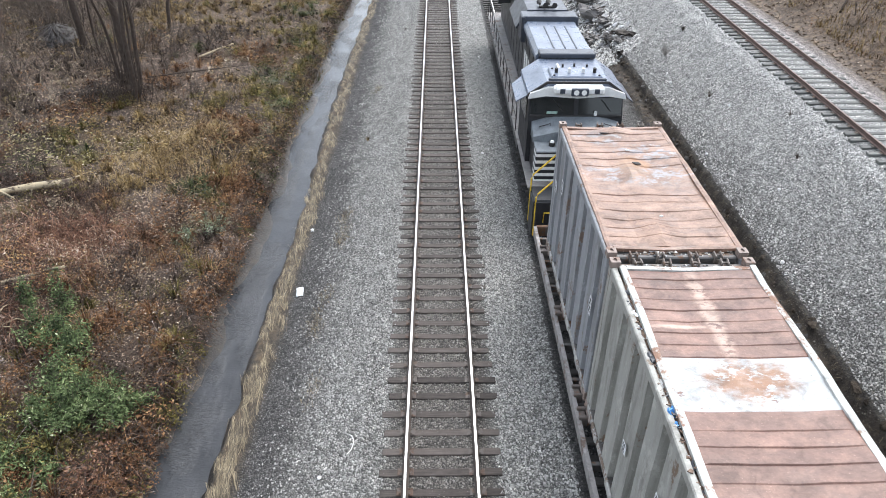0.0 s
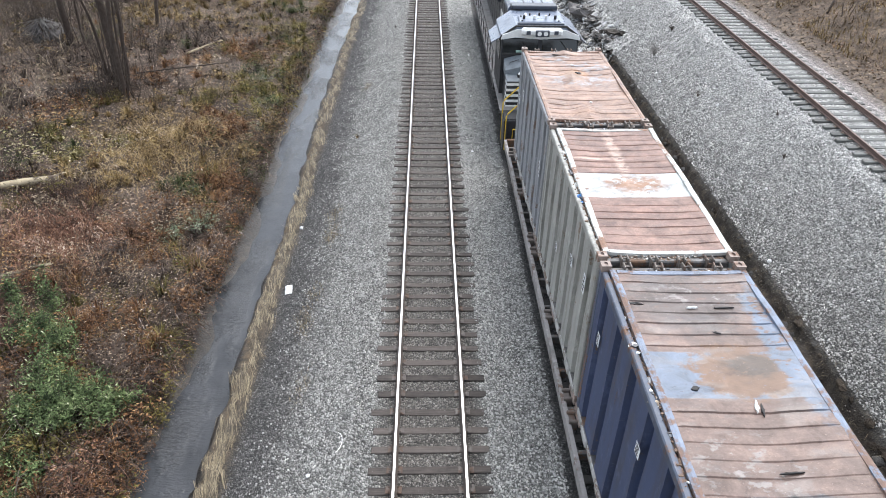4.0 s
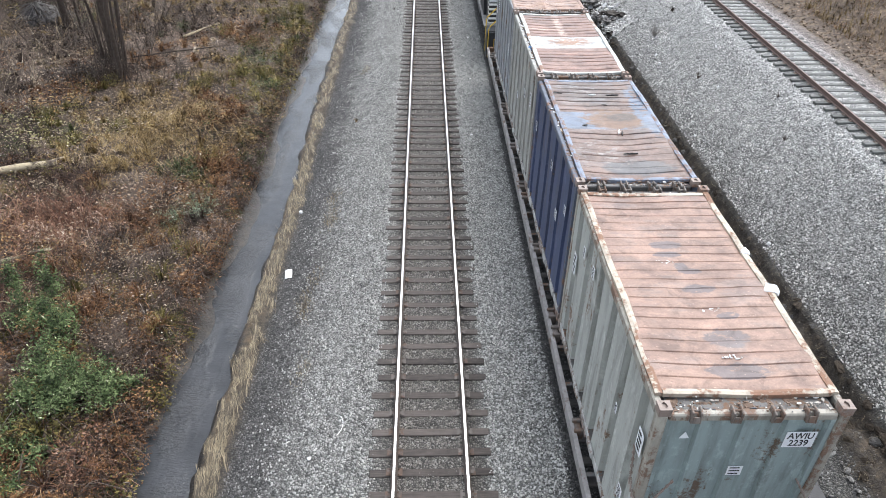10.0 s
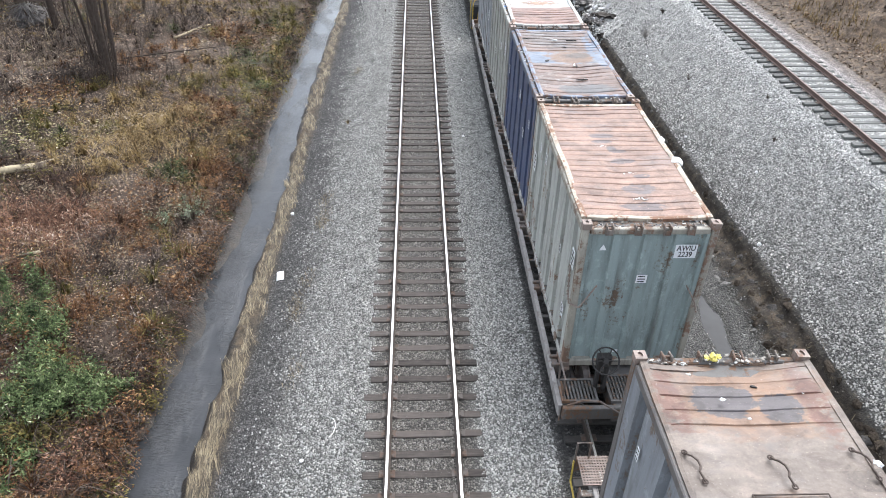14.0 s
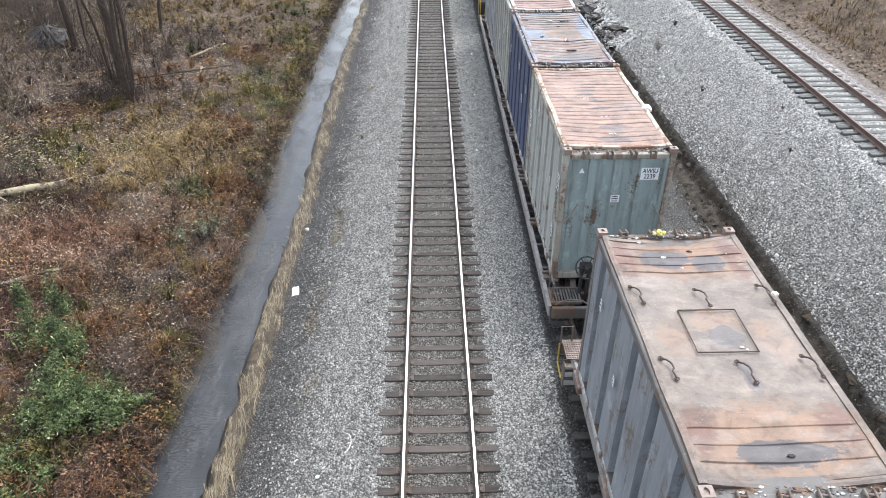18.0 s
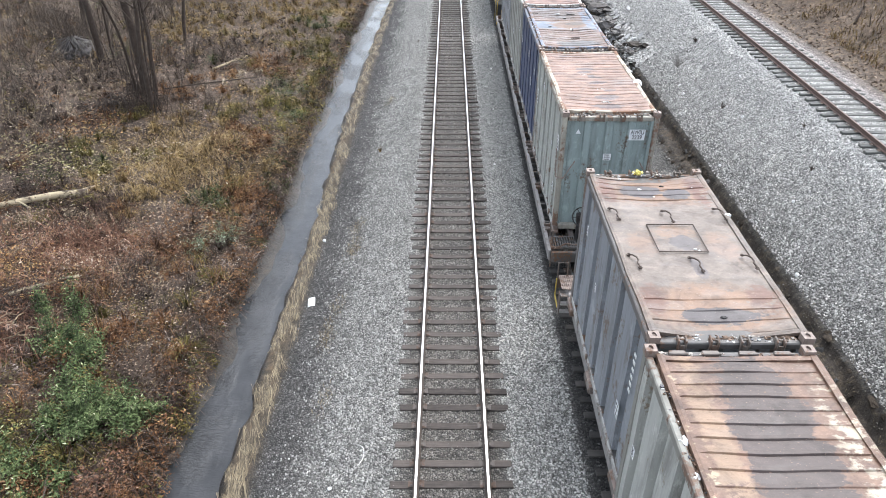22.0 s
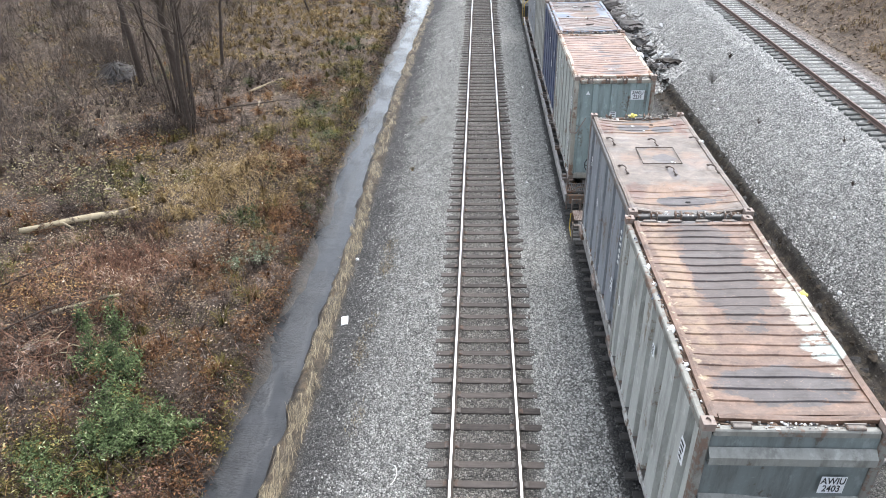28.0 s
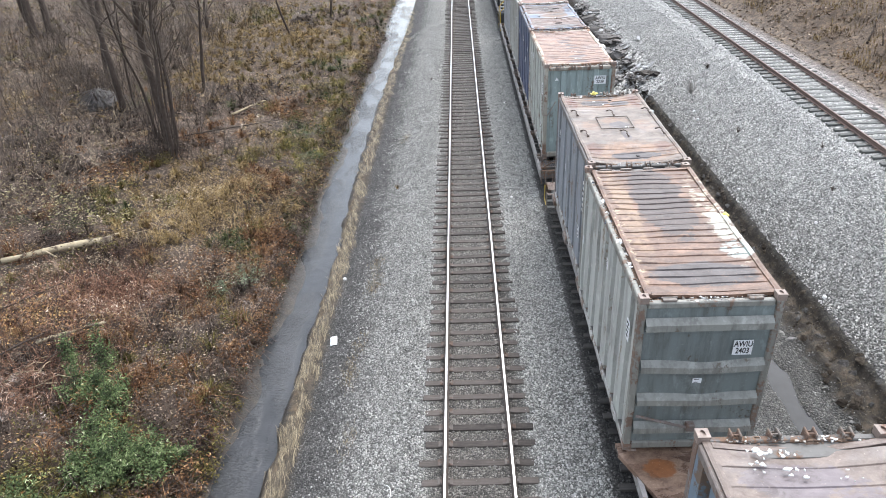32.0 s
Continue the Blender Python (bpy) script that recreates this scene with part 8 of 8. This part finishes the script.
part("uncoupling_lever", Mb().tube([(-1.4, a0 - 0.05, 1.2), (-1.1, a0 - 0.12, 1.42), (-0.75, a0 - 0.12, 1.38), (-0.3, a0 - 0.15, 1.05), (0.0, a0 - 0.2, 1.0)], 0.022, 6), RUST_STEEL, car_a)

car_b, mid_b, b0, b1 = flat_car(-2.35, -18.2, "rust-brown flat car carrying two waste containers", [-3.7, -6.5, -9.3, -9.95, -12.8, -15.55], sill_x=1.2)
mesh_plate = Mb()
for k in range(11):
    mesh_plate.box(-1.42 + k * 0.055, -1.395 + k * 0.055, b1 - 0.72, b1 - 0.05, 1.09, 1.11)
for k in range(11):
    mesh_plate.box(-1.42, -0.82, b1 - 0.72 + k * 0.062, b1 - 0.69 + k * 0.062, 1.092, 1.114)
part("grating", mesh_plate, CASTING, car_b, "perforated rusty steel platform")
part("handrail", Mb().tube([(-1.46, b1 - 0.1, 0.3), (-1.46, b1 - 0.1, 1.55), (-1.2, b1 - 0.1, 1.55), (-1.2, b1 - 0.1, 1.1)], 0.022, 6).tube([(-1.46, b1 - 0.1, 0.5), (-1.0, b1 - 0.1, 0.5)], 0.02, 6), RUST_STEEL, car_b)
part("grab_iron", Mb().tube([(-1.48, b1 - 0.12, 1.05), (-1.5, b1 - 0.2, 0.55), (-1.5, b1 - 0.7, 0.5)], 0.02, 6), plain("worn_yellow", (0.42, 0.31, 0.06), 0.6, 0.0, 0.4, 9.0), car_b, "worn yellow grab iron")
for k in range(3):
    part("step", Mb().box(-1.5, -1.16, b1 - 0.86 - k * 0.02, b1 - 0.72 - k * 0.02, 0.95 - k * 0.25, 0.98 - k * 0.25, 0.008), FOOT_STEEL, car_b, "pale worn step")
part("stirrup", Mb().box(-1.5, -1.47, b1 - 0.9, b1 - 0.7, 0.4, 1.05, 0.008).box(-1.19, -1.16, b1 - 0.9, b1 - 0.7, 0.4, 1.05, 0.008), RUST_STEEL, car_b)
deck = Mb().add([(-1.5, -15.6 - mid_b, 1.085), (1.5, -15.6 - mid_b, 1.085), (1.5, -15.9 - mid_b, 1.085), (0.5, b0 + 0.1, 1.085), (-0.5, b0 + 0.1, 1.085), (-1.5, -15.9 - mid_b, 1.085),
                 (-1.5, -15.6 - mid_b, 0.98), (1.5, -15.6 - mid_b, 0.98), (1.5, -15.9 - mid_b, 0.98), (0.5, b0 + 0.1, 0.98), (-0.5, b0 + 0.1, 0.98), (-1.5, -15.9 - mid_b, 0.98)],
                [(0, 1, 2, 3, 4, 5), (11, 10, 9, 8, 7, 6)] + [(k, (k + 1) % 6, 6 + (k + 1) % 6, 6 + k) for k in range(6)])
part("end_deck", deck, lid_paint("wet_rusty_deck", (0.1, 0.055, 0.035), (0.27, 0.19, 0.14), 0.8, [((0.2, 0.08, 0.028), -0.75, -6.02, 0.33, 0.26, 0.8, 0.0, 0.12)]), car_b, "wet rusty tapering deck plate")
car_c, mid_c, cc0, cc1 = flat_car(-18.75, -34.0, "rust-brown flat car carrying a waste container", [-19.3, -22.1, -25.0], sill_x=1.2)
CARS = [(car_a, mid_a), (car_b, mid_b), (car_c, mid_c)]


MATT_BLACK = plain("matt_black_paint", (0.014, 0.014, 0.016), 0.65, 0.0, 0.35, 3.0)


# locomotive, its cab end towards the containers
def locomotive():
    t = thing("locomotive", "black diesel locomotive with a blue-grey roof and white-striped nose", "locomotive")
    part("underframe", Mb().box(-1.5, 1.5, 0.9, 21.4, 1.25, 1.62, 0.03), BLACK, t)
    part("walkway", Mb().box(-1.62, 1.62, 0.9, 21.4, 1.6, 1.66, 0.015), rusted("walkway_steel", (0.2, 0.19, 0.18), (0.14, 0.095, 0.07), 0.42), t)
    part("pilot", Mb().box(-1.45, 1.45, 0.0, 0.14, 0.35, 1.62, 0.03).box(-1.2, 1.2, -0.12, 0.05, 0.3, 0.55, 0.04), BLACK, t)
    part("end_platform", Mb().box(-1.5, 1.5, 0.05, 0.95, 1.56, 1.66, 0.015), BLACK, t)
    coupler(t, 0.0, -1)
    for s in (-1, 1):
        st = part("steps", Mb().box(s * 1.5 - 0.03, s * 1.5 + 0.03, 0.1, 0.85, 0.35, 1.56, 0.01), BLACK, t)
        for z in (0.42, 0.78, 1.14, 1.48):
            part("tread", Mb().box(s * 1.28 - 0.24, s * 1.28 + 0.24, 0.14, 0.82, z, z + 0.03, 0.008), YELLOW if z > 1.4 else GREY_STEEL, st)
        part("handrail", Mb().tube([(s * 1.52, 0.9, 0.45), (s * 1.52, 0.9, 1.95), (s * 1.46, 0.98, 2.05), (s * 0.75, 1.1, 2.7)], 0.026, 6), YELLOW, t, "yellow handrail")
        part("handrail", Mb().tube([(s * 1.46, 0.06, 0.4), (s * 1.46, 0.06, 1.75), (s * 1.4, 0.1, 1.85), (s * 0.55, 0.3, 2.6)], 0.026, 6), YELLOW, t, "yellow handrail")
        part("grab_iron", Mb().tube([(s * 1.2, 0.0, 0.9), (s * 1.2, -0.1, 1.3), (s * 0.8, -0.1, 1.3), (s * 0.8, 0.0, 0.9)], 0.02, 6), YELLOW, t, "yellow grab iron")
        for k in range(5):
            z = 2.6 - k * 0.22
            part("stripe", Mb().box(s * 1.384 - 0.004, s * 1.384 + 0.004, 1.3, 1.75, z - 0.1, z, 0.002), WHITE, t, "white stripe")
        # walkway rail on posts
        part("side_handrail", Mb().tube([(s * 1.6, 5.2, 2.62), (s * 1.6, 20.8, 2.62)], 0.02, 6).tube([(s * 1.6, 5.2, 2.15), (s * 1.6, 20.8, 2.15)], 0.014, 5), DARK_STEEL, t)
        for k in range(12):
            part("rail_post", Mb().tube([(s * 1.6, 5.2 + k * 1.41, 1.62), (s * 1.6, 5.2 + k * 1.41, 2.63)], 0.02, 6), DARK_STEEL, t)
        part("side_skirt", Mb().box(s * 1.5 - 0.02, s * 1.5 + 0.02, 5.0, 20.0, 1.0, 1.3, 0.01), BLACK, t)
    # nose
    nose_paint = plain("nose_paint", (0.16, 0.178, 0.19), 0.45, 0.0, 0.3, 4.0)
    part("nose", Mb().box(-1.38, 1.38, 1.3, 2.7, 1.66, 2.66, 0.03), BLACK, t, "black short nose")
    rear, front = [(-1.4, 2.69, 3.1), (-0.72, 2.69, 3.3), (0.72, 2.69, 3.3), (1.4, 2.69, 3.1)], [(-1.4, 2.05, 2.84), (-0.72, 1.95, 3.04), (0.72, 1.95, 3.04), (1.4, 2.05, 2.84)]
    low = [(x, y, 2.65) for x, y, z in rear + front]
    part("nose_roof", Mb().add(rear + front + low, [(k, k + 1, k + 5, k + 4) for k in range(3)] + [(k + 4, k + 5, k + 13, k + 12) for k in range(3)] + [(k + 1, k, k + 8, k + 9) for k in range(3)] + [(0, 4, 12, 8), (7, 3, 11, 15)]), nose_paint, t, "sloping grey nose top")
    part("nose_hatch", Mb().box(-0.58, 0.58, 1.24, 2.0, 2.62, 3.0, 0.04), nose_paint, t, "raised grey hatch on the nose")
    for s in (-1, 1):
        part("nose_shelf", Mb().box(s * 0.98 - 0.4, s * 0.98 + 0.4, 1.27, 2.05, 2.64, 2.7, 0.02), nose_paint, t)
        part("nose_rail", Mb().tube([(s * 1.2, 2.3, 2.96), (s * 1.2, 2.3, 3.08), (s * 0.85, 2.3, 3.19), (s * 0.85, 2.3, 3.08)], 0.014, 5), DARK_STEEL, t)
    part("nose_lamp", Mb().tube([(-0.85, 1.7, 2.69), (-0.85, 1.7, 2.82)], 0.1, 12), DARK_STEEL, t)
    part("nose_lens", Mb().tube([(-0.85, 1.7, 2.82), (-0.85, 1.7, 2.87)], 0.075, 12, 0.05), LAMP_GLASS, t)
    for i in range(5):
        z = 2.6 - i * 0.22
        part("stripe", Mb().box(-1.385, 1.385, 1.284, 1.296, z - 0.1, z, 0.003), WHITE, t, "white stripe")
    # cab
    cab = Mb().add([(-1.52, 2.7, 1.66), (1.52, 2.7, 1.66), (1.52, 5.0, 1.66), (-1.52, 5.0, 1.66), (-1.52, 2.7, 3.15), (1.52, 2.7, 3.15), (1.52, 5.0, 3.9), (-1.52, 5.0, 3.9), (-1.5, 2.95, 3.95), (1.5, 2.95, 3.95)],
                   [(0, 1, 5, 4), (4, 5, 9, 8), (1, 2, 6, 9, 5), (0, 4, 8, 7, 3), (2, 3, 7, 6), (8, 9, 6, 7), (0, 3, 2, 1)])
    part("cab", cab, MATT_BLACK, t, "black driver's cab")
    for x0, x1 in ((-1.46, -0.05), (0.05, 1.46)):
        wd = Mb().add([(x0, 2.715, 3.24), (x1, 2.715, 3.24), (x1, 2.87, 3.82), (x0, 2.87, 3.82), (x0, 2.68, 3.25), (x1, 2.68, 3.25), (x1, 2.84, 3.83), (x0, 2.84, 3.83)], [(4, 5, 6, 7), (0, 3, 2, 1), (0, 1, 5, 4), (1, 2, 6, 5), (2, 3, 7, 6), (3, 0, 4, 7)])
        part("windscreen", wd, GLASS, t, "dark windscreen")
    part("window_sill", Mb().box(-1.47, 1.47, 2.64, 2.72, 3.25, 3.33, 0.015), DARK_STEEL, t)
    part("window_post", Mb().add([(-0.07, 2.66, 3.2), (0.07, 2.66, 3.2), (0.07, 2.82, 3.86), (-0.07, 2.82, 3.86), (-0.07, 2.72, 3.2), (0.07, 2.72, 3.2), (0.07, 2.88, 3.86), (-0.07, 2.88, 3.86)], [(0, 1, 2, 3), (7, 6, 5, 4), (0, 4, 5, 1), (1, 5, 6, 2), (2, 6, 7, 3), (3, 7, 4, 0)]), MATT_BLACK, t)
    for x in (-0.75, 0.8):
        part("wiper", Mb().tube([(x, 2.76, 3.8), (x + 0.12, 2.72, 3.68), (x + 0.3, 2.68, 3.45)], 0.015, 5), DARK_STEEL, t)
    # Pale green plate and white stub, added in front of the windscreen's foot.
    part("cab_paper", Mb().box(-0.95, -0.6, 2.655, 2.668, 3.36, 3.45, 0.004), plain("pale_green_plate", (0.3, 0.42, 0.36), 0.7), t, "pale green plate at the windscreen")
    part("cab_cup", Mb().tube([(0.62, 2.64, 3.33), (0.62, 2.64, 3.46)], 0.05, 8), WHITE, t, "white stub at the windscreen")
    part("roof_trim", Mb().prism([(-1.6, 3.84), (-1.57, 3.97), (-0.99, 4.37), (0.99, 4.37), (1.57, 3.97), (1.6, 3.84), (1.54, 3.86), (0.96, 4.3), (-0.96, 4.3), (-1.54, 3.86)], 2.82, 2.88), DARK_STEEL, t, "dark edge of the cab roof")
    for s in (-1, 1):
        part("side_window", Mb().box(s * 1.525 - 0.012, s * 1.525 + 0.012, 3.2, 4.6, 2.9, 3.6, 0.005), GLASS, t)
        # Right visor in the darker roof colour: shade on its far side, painted.
        part("sun_visor", Mb().add([(s * 1.5, 3.0, 3.92), (s * 1.9, 3.1, 3.62), (s * 1.9, 4.7, 3.62), (s * 1.5, 4.8, 3.92), (s * 1.5, 3.0, 3.88), (s * 1.9, 3.1, 3.58), (s * 1.9, 4.7, 3.58), (s * 1.5, 4.8, 3.88)], [(0, 1, 2, 3), (7, 6, 5, 4), (0, 4, 5, 1), (1, 5, 6, 2), (2, 6, 7, 3), (3, 7, 4, 0)]), ROOF_SKY_GREY if s < 0 else DARK_ROOF, t, "sloping window shade")
    roof = Mb().prism([(-1.58, 3.88), (-1.55, 3.98), (-0.98, 4.36), (0.98, 4.36), (1.55, 3.98), (1.58, 3.88)], 2.85, 5.1)
    part("cab_roof", roof, ROOF_SKY_GREY, t, "blue-grey cab roof")
    part("brow", Mb().prism([(-1.56, 3.84), (-1.0, 3.93), (0, 3.86), (1.0, 3.93), (1.56, 3.84), (1.5, 4.02), (0.95, 4.22), (-0.95, 4.22), (-1.5, 4.02)], 2.72, 2.86), WHITE, t, "white brow above the windscreen")
    part("headlight_housing", Mb().box(-0.8, 0.8, 2.45, 2.8, 4.06, 4.32, 0.07), WHITE, t)
    hl = part("headlight", Mb().box(-0.27, 0.27, 2.37, 2.47, 4.05, 4.3, 0.03), DARK_ROOF, t, "twin headlight")
    for x in (-0.12, 0.12):
        part("lens", Mb().tube([(x, 2.38, 4.18), (x, 2.355, 4.18)], 0.085, 14), LAMP_GLASS, hl)
    for x in (-0.54, 0.54):
        part("number_board", Mb().box(x - 0.08, x + 0.08, 2.437, 2.452, 4.12, 4.27, 0.004), DARK_ROOF, t)
    part("roof_hatch", Mb().box(-0.82, 0.82, 3.1, 4.0, 4.34, 4.44, 0.03), ROOF_SKY_GREY, t)
    part("roof_bar", Mb().box(-0.92, 0.92, 2.95, 3.08, 4.34, 4.42, 0.02), DARK_ROOF, t)
    for x, y in ((-0.72, 3.2), (0.72, 3.2), (-0.7, 3.85), (0.7, 3.9), (-0.3, 4.2), (0.1, 4.3), (0.5, 4.2)):
        part("roof_bolt", Mb().tube([(x, y, 4.35), (x, y, 4.47)], 0.035, 8), DARK_STEEL, t)
    part("lifting_eye", Mb().box(-0.5, -0.42, 4.0, 4.4, 4.36, 4.44, 0.02), WHITE, t)
    for x in (-0.62, -0.2, 0.25, 0.62):
        part("antenna", Mb().tube([(x, 3.5, 4.42), (x, 3.5, 4.58)], 0.055, 10), DARK_STEEL if abs(x) > 0.5 else WHITE, t)
    # hood
    part("hood", Mb().prism([(-0.92, 1.66), (0.92, 1.66), (0.92, 4.2), (0.72, 4.45), (-0.72, 4.45), (-0.92, 4.2)], 5.1, 20.6), BLACK, t, "long black engine hood")
    part("hood_roof", Mb().prism([(-1.04, 4.2), (-1.03, 4.32), (-0.92, 4.47), (0.92, 4.47), (1.03, 4.32), (1.04, 4.2), (0.98, 4.18), (0.86, 4.4), (-0.86, 4.4), (-0.98, 4.18)], 5.5, 9.4), ROOF_SKY_GREY, t, "blue-grey hood roof")
    part("roof_step", Mb().box(-0.95, 0.95, 5.02, 5.6, 4.4, 4.56, 0.03), DARK_ROOF, t)
    for x in (-0.35, 0.05, 0.45):
        part("roof_seam", Mb().box(x - 0.025, x + 0.025, 5.9, 8.6, 4.465, 4.5, 0.008), DARK_ROOF, t)
    part("intake", Mb().box(-1.12, 1.12, 9.4, 10.3, 3.6, 4.62, 0.05).box(-1.0, 1.0, 9.3, 9.45, 4.2, 4.66, 0.02), DARK_ROOF, t)
    part("intake_roof", Mb().prism([(-1.25, 3.95), (-0.8, 4.66), (0.8, 4.66), (1.25, 3.95), (1.2, 3.9), (0.75, 4.58), (-0.75, 4.58), (-1.2, 3.9)], 10.3, 13.2), DARK_ROOF, t)
    horn = Mb().box(-0.3, 0.3, 10.6, 10.75, 4.66, 4.72)
    for k, x in enumerate((-0.28, -0.09, 0.09, 0.28)):
        horn.tube([(x, 10.65, 4.8), (x, 10.35 if k % 2 else 10.95, 4.82)], 0.04, 8, 0.11)
    part("horn", horn, DARK_STEEL, t, "black air horns")
    part("radiator", Mb().prism([(-1.5, 3.5), (-1.45, 4.55), (-1.2, 4.7), (1.2, 4.7), (1.45, 4.55), (1.5, 3.5)], 16.0, 20.4), BLACK, t)
    for x in (-0.75, 0, 0.75):
        part("radiator_grille", Mb().box(x - 0.34, x + 0.34, 16.3, 20.0, 4.7, 4.74, 0.01), DARK_ROOF, t)
    for i in range(9):
        for s in (-1, 1):
            part("hood_door", Mb().box(s * 0.93 - 0.012, s * 0.93 + 0.012, 5.6 + i * 1.12, 6.6 + i * 1.12, 1.8, 3.9, 0.006), BLACK, t)
    for s in (-1, 1):
        for i in range(4):
            part("side_marking", Mb().box(s * 0.95 - 0.003, s * 0.95 + 0.003, 7.0 + i * 0.6, 7.4 + i * 0.6, 2.6, 3.4), WHITE, t, "white block of the side lettering")
    for y in (2.9, 17.6):
        for e in (-1.95, 0, 1.95):
            w = new("wheelset", WHEEL_ME)
            w.parent = t
            WHEELS.append((w, y + e))
        for s in (-1, 1):
            part("truck_frame", Mb().box(s * 1.12 - 0.08, s * 1.12 + 0.08, y - 2.6, y + 2.6, 0.55, 0.95, 0.05), DARK_STEEL, t)
    part("fuel_tank", Mb().box(-1.35, 1.35, 6.6, 13.6, 0.35, 1.2, 0.12), BLACK, t)
    return t


loco = locomotive()


# ---- the train rolls ----
def motions():
    times = [r[0] for r in RUN]
    for c in CONTAINERS:
        walk(c, [(t, pose(TRAIN_X + c["aside"], c["front"] - HALF_L + along(t), BASE)) for t in times])
    for c, mid in CARS:
        walk(c, [(t, pose(TRAIN_X, mid + along(t), 0.0)) for t in times])
    walk(loco, [(t, pose(TRAIN_X, 26.35 + along(t), 0.0)) for t in times])
    for w, y in WHEELS:
        walk(w, [(k * 0.25, pose(0, y, 0.61, math.degrees(-along(k * 0.25) / WHEEL_R), 0, 0)) for k in range(129)])


motions()
